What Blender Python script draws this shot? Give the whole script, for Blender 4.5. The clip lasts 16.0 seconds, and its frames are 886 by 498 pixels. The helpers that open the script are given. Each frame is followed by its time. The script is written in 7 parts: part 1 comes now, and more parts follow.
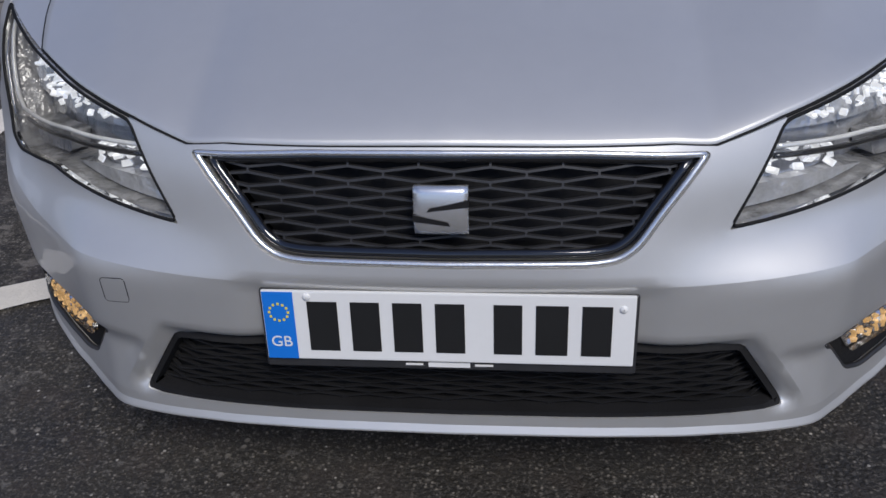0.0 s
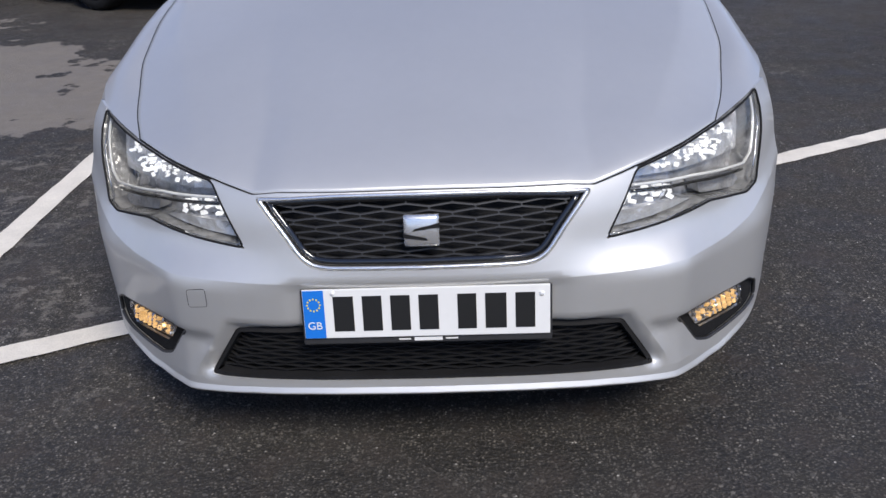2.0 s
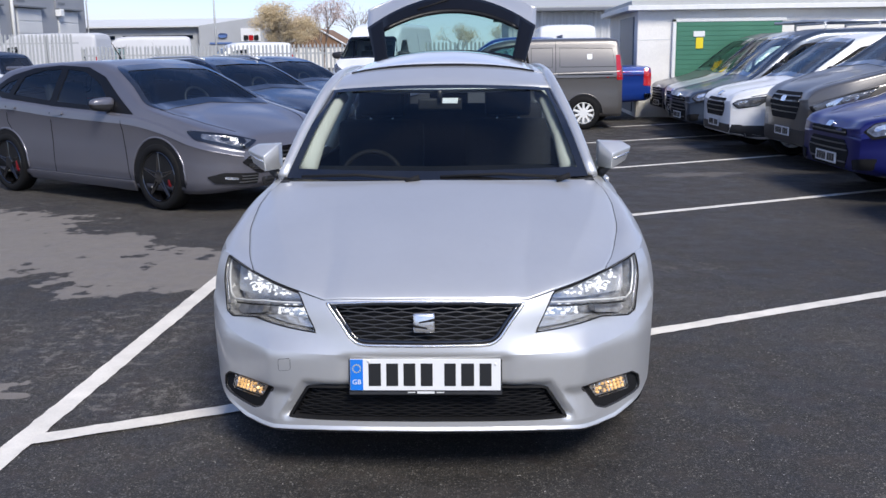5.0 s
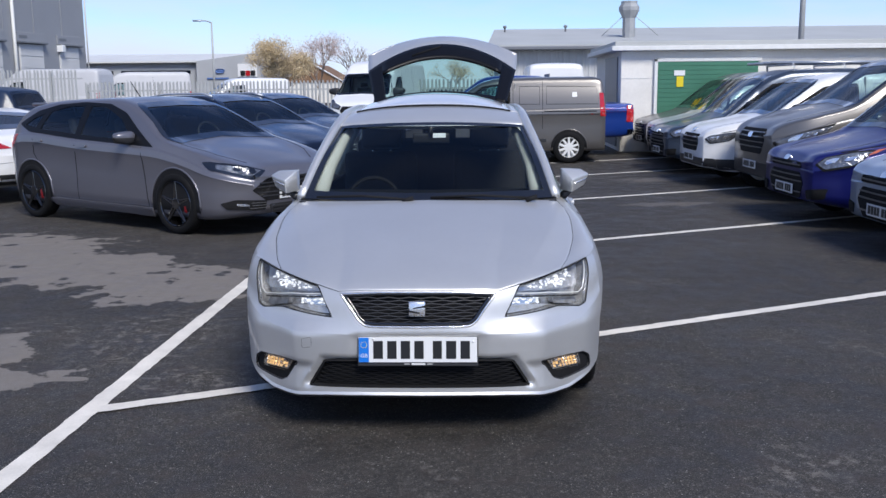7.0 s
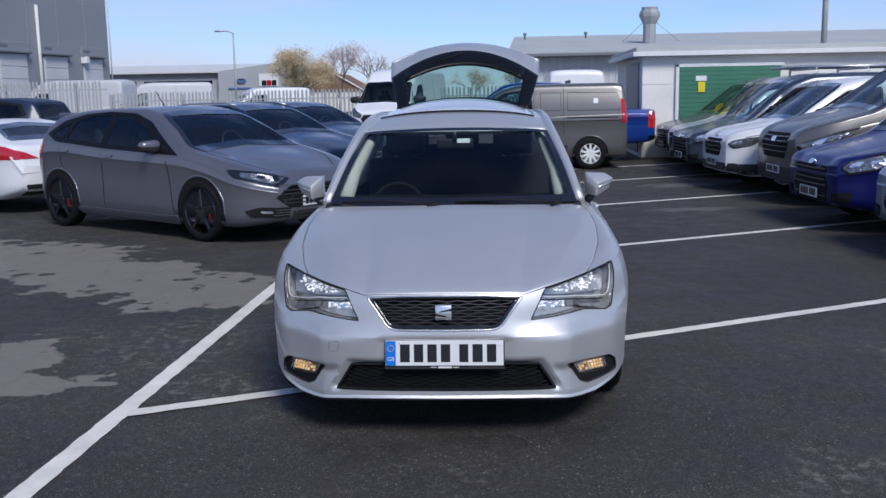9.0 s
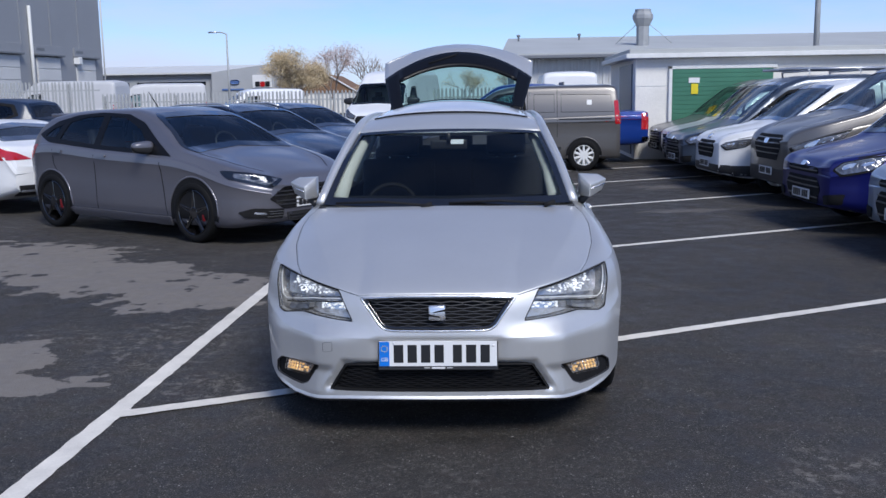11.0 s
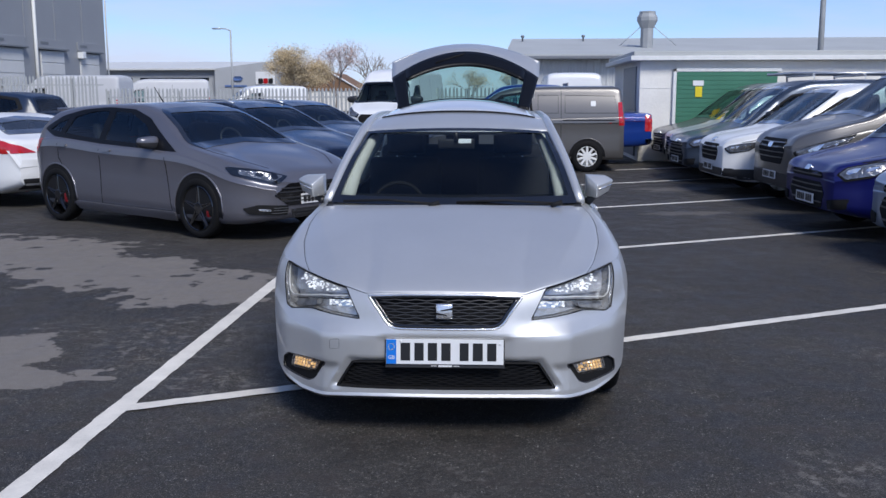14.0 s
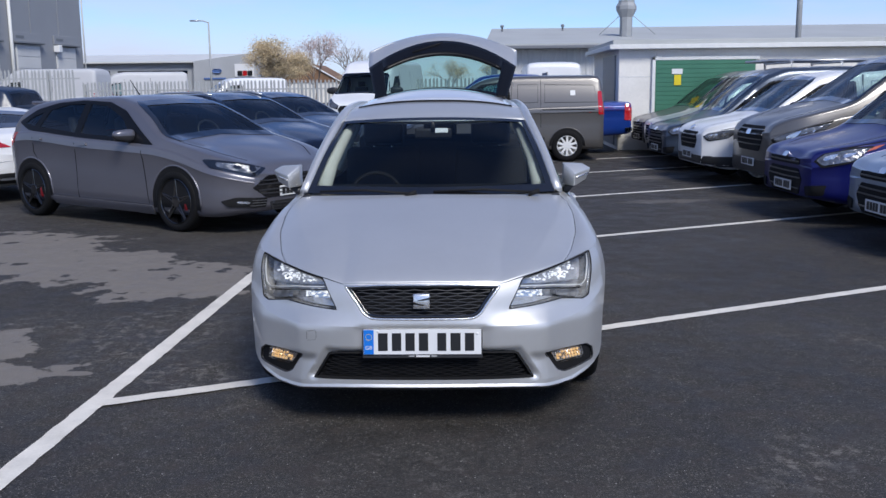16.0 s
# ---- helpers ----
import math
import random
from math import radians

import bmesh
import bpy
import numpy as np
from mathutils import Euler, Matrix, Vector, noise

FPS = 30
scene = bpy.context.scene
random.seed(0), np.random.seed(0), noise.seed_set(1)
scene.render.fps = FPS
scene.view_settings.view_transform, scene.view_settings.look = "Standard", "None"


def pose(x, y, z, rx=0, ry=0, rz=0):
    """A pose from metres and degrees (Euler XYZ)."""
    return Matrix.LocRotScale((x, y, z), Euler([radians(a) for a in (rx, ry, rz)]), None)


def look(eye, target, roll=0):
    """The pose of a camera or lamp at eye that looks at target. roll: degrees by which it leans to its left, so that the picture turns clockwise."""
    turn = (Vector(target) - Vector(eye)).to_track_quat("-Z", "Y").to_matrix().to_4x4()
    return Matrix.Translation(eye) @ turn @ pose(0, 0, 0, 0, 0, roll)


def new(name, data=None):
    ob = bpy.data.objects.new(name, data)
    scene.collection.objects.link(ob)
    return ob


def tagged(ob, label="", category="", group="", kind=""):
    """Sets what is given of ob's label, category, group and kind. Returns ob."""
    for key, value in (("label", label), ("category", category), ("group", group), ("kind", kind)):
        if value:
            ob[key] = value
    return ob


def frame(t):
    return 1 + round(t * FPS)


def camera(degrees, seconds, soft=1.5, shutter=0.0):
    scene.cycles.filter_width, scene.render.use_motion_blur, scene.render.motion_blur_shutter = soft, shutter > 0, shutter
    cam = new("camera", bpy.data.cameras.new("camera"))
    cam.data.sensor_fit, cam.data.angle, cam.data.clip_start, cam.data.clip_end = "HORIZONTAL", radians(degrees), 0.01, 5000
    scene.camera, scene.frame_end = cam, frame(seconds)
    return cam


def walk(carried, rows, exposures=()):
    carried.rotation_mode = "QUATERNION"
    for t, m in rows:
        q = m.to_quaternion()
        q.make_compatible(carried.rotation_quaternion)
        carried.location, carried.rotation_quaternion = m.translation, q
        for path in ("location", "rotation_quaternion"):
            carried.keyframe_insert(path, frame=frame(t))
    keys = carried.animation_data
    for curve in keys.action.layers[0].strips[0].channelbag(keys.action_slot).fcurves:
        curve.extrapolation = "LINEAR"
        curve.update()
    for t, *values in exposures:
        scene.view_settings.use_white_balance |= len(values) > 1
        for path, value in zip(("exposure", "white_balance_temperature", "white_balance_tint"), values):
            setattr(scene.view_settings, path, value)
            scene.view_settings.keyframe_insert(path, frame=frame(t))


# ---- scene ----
import mathutils.bvhtree
import mathutils.geometry
import mathutils

cam = camera(50.5, 16.0)
PATH = [
    (0, (0.125, -1.055, 1.205), (-0.085, 0.635, 0.156), -2.6),
    (0.5, (0.167, -1.21, 1.222), (-0.035, 0.534, 0.264), -2.5),
    (1, (0.203, -1.374, 1.286), (0.009, 0.416, 0.415), -2.8),
    (1.5, (0.176, -1.553, 1.319), (0.04, 0.271, 0.51), -2.7),
    (2, (0.121, -1.736, 1.373), (0.031, 0.075, 0.53), -2.5),
    (2.5, (0.14, -1.949, 1.395), (0.044, -0.124, 0.583), -2.3),
    (3, (0.179, -2.169, 1.421), (0.065, -0.304, 0.709), -1.6),
    (3.5, (0.171, -2.388, 1.44), (0.057, -0.481, 0.848), -1.4),
    (4, (0.149, -2.667, 1.472), (0.039, -0.735, 0.965), -1.8),
    (4.5, (0.177, -2.853, 1.492), (0.071, -0.907, 1.043), -1.0),
    (7, (0.274, -3.976, 1.554), (0.192, -2.007, 1.215), -0.5),
    (7.5, (0.275, -4.003, 1.543), (0.148, -2.032, 1.224), -1.0),
    (8, (0.256, -4.01, 1.538), (0.13, -2.039, 1.223), -1.0),
    (8.5, (0.258, -4.016, 1.542), (0.135, -2.046, 1.223), -1.1),
    (9, (0.252, -4.002, 1.54), (0.126, -2.032, 1.218), -1.0),
    (11.5, (0.251, -4.012, 1.537), (0.152, -2.04, 1.221), -0.8),
    (12, (0.249, -4.016, 1.538), (0.165, -2.042, 1.226), -0.7),
    (12.5, (0.239, -4.014, 1.533), (0.148, -2.041, 1.22), -0.6),
    (13, (0.218, -4.026, 1.536), (0.101, -2.055, 1.214), -0.3),
    (13.5, (0.214, -4.019, 1.534), (0.086, -2.049, 1.211), -0.1),
    (14, (0.218, -4.023, 1.536), (0.105, -2.053, 1.216), -0.1),
    (14.5, (0.226, -4.004, 1.529), (0.131, -2.033, 1.203), -0.1),
    (15, (0.23, -4.005, 1.528), (0.145, -2.036, 1.192), -0.1),
    (15.5, (0.235, -4.01, 1.525), (0.154, -2.04, 1.185), -0.3),
    (16, (0.244, -4.005, 1.526), (0.168, -2.036, 1.187), -0.6),
]
walk(cam, [(t, look(eye, target, roll)) for t, eye, target, roll in PATH],
     [(0.0, -0.10, 6650, 10), (0.5, -0.09, 6650, 10), (1.0, 0.10, 6700, 10), (2.0, 0.42, 6850, 10), (2.5, 0.58, 6850, 10), (3.0, 0.7, 6850, 10), (3.5, 0.85, 6820, 10), (4.0, 0.92, 6800, 10), (4.5, 0.75, 6700, 10), (7.0, 0.40, 6450, 10), (8.5, 0.06, 6180, 10), (11.5, 0.20, 6180, 10), (13.5, 0.17, 6220, 10), (16.0, 0.20, 6300, 10)])

# ---- world, sun and exposure ----
SUN_EL, SUN_AZ = radians(46), radians(155)      # azimuth from north (+y) turning east (+x)
world = bpy.data.worlds.new("world")
scene.world = world
world.use_nodes = True
wn, wl = world.node_tree.nodes, world.node_tree.links
wn.clear()
sky = wn.new("ShaderNodeTexSky")
sky.sky_type, sky.sun_disc, sky.sun_elevation, sky.sun_rotation = "NISHITA", False, SUN_EL, SUN_AZ
sky.air_density, sky.dust_density, sky.ozone_density = 0.85, 0.1, 3.5
w_co = wn.new("ShaderNodeTexCoord")
w_map = wn.new("ShaderNodeMapping")
w_map.inputs["Scale"].default_value = (1.0, 1.0, 4.5)
w_noise = wn.new("ShaderNodeTexNoise")
w_noise.inputs["Scale"].default_value, w_noise.inputs["Detail"].default_value, w_noise.inputs["Roughness"].default_value = 2.2, 7, 0.6
w_ramp = wn.new("ShaderNodeValToRGB")
w_ramp.color_ramp.elements[0].position, w_ramp.color_ramp.elements[1].position = 0.38, 0.60
w_mix = wn.new("ShaderNodeMix")
w_mix.data_type = "RGBA"
w_mix.inputs[7].default_value = (5.5, 5.85, 7.3, 1)
w_bg = wn.new("ShaderNodeBackground")
w_bg.inputs["Strength"].default_value = 0.106
w_out = wn.new("ShaderNodeOutputWorld")
wl.new(w_co.outputs["Generated"], w_map.inputs[0])
wl.new(w_map.outputs[0], w_noise.inputs["Vector"])
wl.new(w_noise.outputs["Fac"], w_ramp.inputs[0])
w_sep = wn.new("ShaderNodeSeparateXYZ")
w_high = wn.new("ShaderNodeMapRange")
w_high.inputs["From Min"].default_value, w_high.inputs["From Max"].default_value = 0.12, 0.55
w_high.inputs["To Min"].default_value, w_high.inputs["To Max"].default_value = 1.0, 0.12
w_mul = wn.new("ShaderNodeMath")
w_mul.operation = "MULTIPLY"
wl.new(w_co.outputs["Generated"], w_sep.inputs[0])
wl.new(w_sep.outputs["Z"], w_high.inputs["Value"])
w_low = wn.new("ShaderNodeMapRange")
w_low.inputs["From Min"].default_value, w_low.inputs["From Max"].default_value = 0.035, 0.068
w_low.inputs["To Min"].default_value, w_low.inputs["To Max"].default_value = 0.6, 0.0
w_sum = wn.new("ShaderNodeMath")
w_sum.operation, w_sum.use_clamp = "ADD", True
wl.new(w_sep.outputs["Z"], w_low.inputs["Value"])
w_gap = wn.new("ShaderNodeMapRange")
w_gap.inputs["From Min"].default_value, w_gap.inputs["From Max"].default_value = 0.06, 0.20
w_gap.inputs["To Min"].default_value, w_gap.inputs["To Max"].default_value = 0.4, 1.0
w_thin = wn.new("ShaderNodeMath")
w_thin.operation = "MULTIPLY"
wl.new(w_sep.outputs["Z"], w_gap.inputs["Value"])
wl.new(w_ramp.outputs[0], w_thin.inputs[0])
wl.new(w_gap.outputs[0], w_thin.inputs[1])
wl.new(w_thin.outputs[0], w_sum.inputs[0])
wl.new(w_low.outputs[0], w_sum.inputs[1])
wl.new(w_sum.outputs[0], w_mul.inputs[0])
wl.new(w_high.outputs[0], w_mul.inputs[1])
wl.new(w_mul.outputs[0], w_mix.inputs[0])
w_tint = wn.new("ShaderNodeMix")
w_tint.data_type, w_tint.blend_type = "RGBA", "MULTIPLY"
w_tint.inputs[0].default_value = 1.0
w_tint.inputs[7].default_value = (0.75, 0.90, 1.19, 1)
wl.new(sky.outputs[0], w_tint.inputs[6])
wl.new(w_tint.outputs[2], w_mix.inputs[6])
wl.new(w_mix.outputs[2], w_bg.inputs["Color"])
wl.new(w_bg.outputs[0], w_out.inputs[0])
sun = new("sun", bpy.data.lights.new("sun", "SUN"))
sun.data.energy, sun.data.angle, sun.data.color = 2.95, radians(20), (1.0, 0.96, 0.9)
sun_dir = Vector((math.sin(SUN_AZ) * math.cos(SUN_EL), math.cos(SUN_AZ) * math.cos(SUN_EL), math.sin(SUN_EL)))
sun.matrix_world = look(sun_dir * 50, (0, 0, 0))
scene.view_settings.exposure = 0.0


# ---- materials ----
def mat(name, color, rough=0.5, metal=0.0, coat=0.0, var=0.08, scale=6.0, bump=0.0, bump_scale=80.0, spec=0.5, emit=None, fine=0.0):
    """A surface with two scales of variation in colour and roughness, and fine relief."""
    m = bpy.data.materials.new(name)
    m.use_nodes = True
    n, l = m.node_tree.nodes, m.node_tree.links
    b = n["Principled BSDF"]
    b.inputs["Roughness"].default_value, b.inputs["Metallic"].default_value = rough, metal
    b.inputs["Coat Weight"].default_value, b.inputs["Coat Roughness"].default_value = coat, 0.03
    b.inputs["Specular IOR Level"].default_value = spec
    co = n.new("ShaderNodeTexCoord")
    big = n.new("ShaderNodeTexNoise")
    big.inputs["Scale"].default_value, big.inputs["Detail"].default_value = scale, 5
    l.new(co.outputs["Object"], big.inputs["Vector"])
    small = n.new("ShaderNodeTexNoise")
    small.inputs["Scale"].default_value, small.inputs["Detail"].default_value = scale * 14, 3
    l.new(co.outputs["Object"], small.inputs["Vector"])
    add = n.new("ShaderNodeMath")
    add.operation = "MULTIPLY_ADD"
    add.inputs[1].default_value = 0.35
    l.new(small.outputs["Fac"], add.inputs[0])
    l.new(big.outputs["Fac"], add.inputs[2])
    rng = n.new("ShaderNodeMapRange")
    rng.inputs["From Min"].default_value, rng.inputs["From Max"].default_value = 0.35, 1.0
    rng.inputs["To Min"].default_value, rng.inputs["To Max"].default_value = 1 - var, 1 + var
    l.new(add.outputs[0], rng.inputs["Value"])
    mul = n.new("ShaderNodeMix")
    mul.data_type, mul.blend_type = "RGBA", "MULTIPLY"
    mul.inputs[0].default_value = 1.0
    mul.inputs[6].default_value = (*color, 1)
    l.new(rng.outputs[0], mul.inputs[7])
    l.new(mul.outputs[2], b.inputs["Base Color"])
    rr = n.new("ShaderNodeMapRange")
    rr.inputs["To Min"].default_value, rr.inputs["To Max"].default_value = max(0.0, rough * (1 - var)), min(1.0, rough * (1 + var))
    l.new(small.outputs["Fac"], rr.inputs["Value"])
    l.new(rr.outputs[0], b.inputs["Roughness"])
    if bump:
        bn = n.new("ShaderNodeTexNoise")
        bn.inputs["Scale"].default_value, bn.inputs["Detail"].default_value = bump_scale, 4
        l.new(co.outputs["Object"], bn.inputs["Vector"])
        bu = n.new("ShaderNodeBump")
        bu.inputs["Strength"].default_value, bu.inputs["Distance"].default_value = bump, 0.02
        l.new(bn.outputs["Fac"], bu.inputs["Height"])
        l.new(bu.outputs[0], b.inputs["Normal"])
    if emit:
        b.inputs["Emission Color"].default_value = (*emit[:3], 1)
        b.inputs["Emission Strength"].default_value = emit[3]
    return m


def glass(name, tint, rough=0.0, ior=1.45):
    """Car glass: clear tinted transmission with a sharp reflection."""
    m = bpy.data.materials.new(name)
    m.use_nodes = True
    n, l = m.node_tree.nodes, m.node_tree.links
    n.clear()
    out = n.new("ShaderNodeOutputMaterial")
    mix = n.new("ShaderNodeMixShader")
    tr = n.new("ShaderNodeBsdfTransparent")
    tr.inputs[0].default_value = (*tint, 1)
    gl = n.new("ShaderNodeBsdfGlossy")
    gl.inputs["Roughness"].default_value = rough
    fr = n.new("ShaderNodeFresnel")
    fr.inputs["IOR"].default_value = ior
    l.new(fr.outputs[0], mix.inputs[0])
    l.new(tr.outputs[0], mix.inputs[1])
    l.new(gl.outputs[0], mix.inputs[2])
    l.new(mix.outputs[0], out.inputs[0])
    return m


def paint(name, color, metal=0.0, rough=0.4, flake=0.04, coat=0.5):
    return mat(name, color, rough=rough, metal=metal, coat=coat, var=flake, scale=2.5)


SILVER = paint("silver_paint", (0.635, 0.63, 0.618), metal=0.66, rough=0.45, coat=0.45)
RUBBER = mat("tyre_rubber", (0.007, 0.007, 0.0075), rough=0.8, var=0.3, scale=20, spec=0.2)
BLACK = mat("black_plastic", (0.026, 0.026, 0.028), rough=0.45, var=0.25, scale=30)
MATT = mat("matt_black", (0.011, 0.011, 0.012), rough=0.8, var=0.3, scale=15, spec=0.2)
CHROME = mat("chrome", (0.75, 0.76, 0.78), rough=0.08, metal=1.0, var=0.05, scale=20)
SATINCHROME = mat("satin_chrome", (0.80, 0.80, 0.80), rough=0.26, metal=0.85, var=0.05, scale=20)
WINDOWTRIM = mat("window_trim_black", (0.005, 0.005, 0.006), rough=0.35, var=0.2, spec=0.2)
GLOSSBLACK = mat("gloss_black", (0.008, 0.008, 0.009), rough=0.12, coat=1.0, var=0.2)
BLACKALLOY = mat("black_alloy", (0.006, 0.006, 0.007), rough=0.10, coat=1.0, var=0.2, spec=0.5)
ALLOY = mat("alloy_silver", (0.55, 0.56, 0.58), rough=0.35, metal=0.8, var=0.1)
WHITEPLASTIC = mat("white_plastic", (0.72, 0.72, 0.70), rough=0.5, var=0.08)
DARKGLASS = mat("dark_car_glass", (0.006, 0.010, 0.018), rough=0.03, var=0.1, spec=0.3)
LAMPGLASS = glass("lamp_glass", (0.95, 0.96, 0.97), ior=1.48)
ORANGELAMP = mat("orange_lamp", (0.55, 0.13, 0.05), rough=0.15, coat=1.0, var=0.2, scale=25)
REDLAMP = mat("red_lamp", (0.45, 0.012, 0.015), rough=0.1, coat=1.0, var=0.2, scale=25)
PLATEWHITE = mat("plate_white", (0.70, 0.70, 0.69), rough=0.35, var=0.04)
PLATEBLACK = mat("plate_black", (0.012, 0.012, 0.012), rough=0.4, var=0.1)
PLATEBLUE = mat("plate_blue", (0.005, 0.16, 0.60), rough=0.35, var=0.05)
LAMPSILVER = mat("lamp_reflector", (0.66, 0.67, 0.70), rough=0.18, metal=0.9, var=0.12, scale=12)


# ---- mesh tools ----
def obj(name, bm, material, parent=None, label="", smooth=True):
    """One mesh object from a bmesh."""
    for f in bm.faces:
        f.smooth = smooth
    me = bpy.data.meshes.new(name)
    bm.to_mesh(me)
    bm.free()
    for m in (material if isinstance(material, (list, tuple)) else [material]):
        me.materials.append(m)
    ob = new(name, me)
    if parent:
        ob.parent = parent
    if label:
        ob["label"] = label
    return ob


part = obj


def empty(name, m, label, category, group=""):
    e = new(name)
    e.empty_display_size = 0.2
    e.matrix_world = m
    return tagged(e, label, category, group)


def spline(ctrl, x):
    """Smooth monotone-ish curve through control points (x, y), at x."""
    c = np.asarray(ctrl, float)
    xs, ys = c[:, 0], c[:, 1]
    d = np.diff(ys) / np.diff(xs)
    m = np.empty(len(xs))
    m[0], m[-1] = d[0], d[-1]
    for i in range(1, len(xs) - 1):
        m[i] = 0 if d[i - 1] * d[i] <= 0 else 2 * d[i - 1] * d[i] / (d[i - 1] + d[i])
    x = np.clip(x, xs[0], xs[-1])
    k = np.clip(np.searchsorted(xs, x) - 1, 0, len(xs) - 2)
    h = xs[k + 1] - xs[k]
    t = (x - xs[k]) / h
    return (ys[k] * (1 + 2 * t) * (1 - t) ** 2 + m[k] * h * t * (1 - t) ** 2
            + ys[k + 1] * t * t * (3 - 2 * t) + m[k + 1] * h * t * t * (t - 1))


def rounded(pts, r=0.02, n=4):
    """A polygon with its corners rounded."""
    out, k = [], len(pts)
    for i in range(k):
        p, a, b = Vector(pts[i]), Vector(pts[i - 1]), Vector(pts[(i + 1) % k])
        da, db = a - p, b - p
        ra, rb = min(r, da.length * 0.45), min(r, db.length * 0.45)
        s, e = p + da.normalized() * ra, p + db.normalized() * rb
        for j in range(n + 1):
            t = j / n
            out.append(tuple(s * (1 - t) ** 2 + p * 2 * t * (1 - t) + e * t * t))
    return out


def densify(pts, step):
    out, k = [], len(pts)
    for i in range(k):
        a, b = Vector(pts[i]), Vector(pts[(i + 1) % k])
        m = max(1, int((b - a).length / step))
        out += [tuple(a.lerp(b, j / m)) for j in range(m)]
    return out


def inside(poly, p):
    """Which of the points p lie in the polygon."""
    q, p = np.asarray(poly, float), np.asarray(p, float)
    r = np.zeros(len(p), bool)
    x0, y0 = q[:, 0], q[:, 1]
    x1, y1 = np.roll(x0, -1), np.roll(y0, -1)
    for a, b, c, d in zip(x0, y0, x1, y1):
        hit = (b > p[:, 1]) != (d > p[:, 1])
        if d != b:
            r ^= hit & (p[:, 0] < (c - a) * (p[:, 1] - b) / (d - b) + a)
    return r


def sheet(outline, holes=(), step=0.04, lines=()):
    """A triangulated flat region with true holes: points and faces in two dimensions; with lines also the edges that follow them."""
    loops = [densify(outline, step)] + [densify(h, step * 0.7) for h in holes]
    verts, edges = [], []
    for lp in loops:
        k = len(verts)
        verts += lp
        edges += [(k + i, k + (i + 1) % len(lp)) for i in range(len(lp))]
    first_line = len(edges)
    for path in lines:
        k, pts = len(verts), []
        for a, b in zip(path, path[1:]):
            m = max(1, int(math.dist(a, b) / step))
            pts += [(a[0] + (b[0] - a[0]) * j / m, a[1] + (b[1] - a[1]) * j / m) for j in range(m)]
        pts.append(path[-1])
        verts += pts
        edges += [(k + i, k + i + 1) for i in range(len(pts) - 1)]
    o = np.asarray(loops[0])
    gx, gy = np.meshgrid(np.arange(o[:, 0].min(), o[:, 0].max(), step), np.arange(o[:, 1].min(), o[:, 1].max(), step))
    gx = gx + (np.arange(gx.shape[0]) % 2)[:, None] * step * 0.5
    grid = np.stack([gx.ravel(), gy.ravel()], 1)
    keep = inside(loops[0], grid)
    for h in loops[1:]:
        keep &= ~inside(h, grid)
    allp = np.asarray(verts)
    grid = grid[keep]
    if len(grid):
        dist = np.min(np.linalg.norm(grid[:, None, :] - allp[None], axis=2), axis=1)
        grid = grid[dist > step * 0.45]
    verts = [Vector(v) for v in verts] + [Vector(v) for v in grid]
    from_cdt = mathutils.geometry.delaunay_2d_cdt(verts, edges, [], 0, 1e-6)
    vs, fs = from_cdt[0], from_cdt[2]
    c = np.asarray([sum((np.asarray(vs[i]) for i in f), np.zeros(2)) / len(f) for f in fs])
    ok = inside(loops[0], c)
    for h in loops[1:]:
        ok &= ~inside(h, c)
    flat = [tuple(v) for v in vs], [f for f, k in zip(fs, ok) if k]
    if lines:
        return *flat, [e for e, src in zip(from_cdt[1], from_cdt[4]) if any(k >= first_line for k in src)]
    return flat


def raise_sheet(vs, fs, at, rim=None, sharp=()):
    """A bmesh of a flat sheet laid onto a surface by at(u, v); rim(u, v) adds an edge that turns inwards."""
    bm = bmesh.new()
    made = [bm.verts.new(at(*v)) for v in vs]
    for f in fs:
        try:
            bm.faces.new([made[i] for i in f])
        except ValueError:
            pass
    for i, j in sharp:
        e = bm.edges.get((made[i], made[j]))
        if e:
            e.smooth = False
    if rim:
        bm.edges.ensure_lookup_table()
        index = {v: i for i, v in enumerate(made)}
        low = {}
        for e in [e for e in bm.edges if len(e.link_faces) == 1]:
            a, b = e.verts
            e.smooth = False
            for v in (a, b):
                if v not in low:
                    low[v] = bm.verts.new(rim(*vs[index[v]]))
            loop = e.link_loops[0]
            a, b = loop.vert, loop.link_loop_next.vert
            bm.faces.new([b, a, low[a], low[b]])
    for v in [v for v in bm.verts if not v.link_faces]:
        bm.verts.remove(v)
    return bm


def box(bm, size, at, m=None, bevel=0.0, seg=1):
    """Adds a box (bevelled where asked) to a bmesh."""
    t = bmesh.new()
    bmesh.ops.create_cube(t, size=1.0)
    bmesh.ops.scale(t, vec=size, verts=t.verts)
    if bevel:
        bmesh.ops.bevel(t, geom=t.edges[:], offset=bevel, segments=seg, affect="EDGES", profile=0.7)
    bmesh.ops.translate(t, vec=at, verts=t.verts)
    if m is not None:
        bmesh.ops.transform(t, matrix=m, verts=t.verts)
    me = bpy.data.meshes.new("t")
    t.to_mesh(me)
    t.free()
    bm.from_mesh(me)
    bpy.data.meshes.remove(me)
    return bm


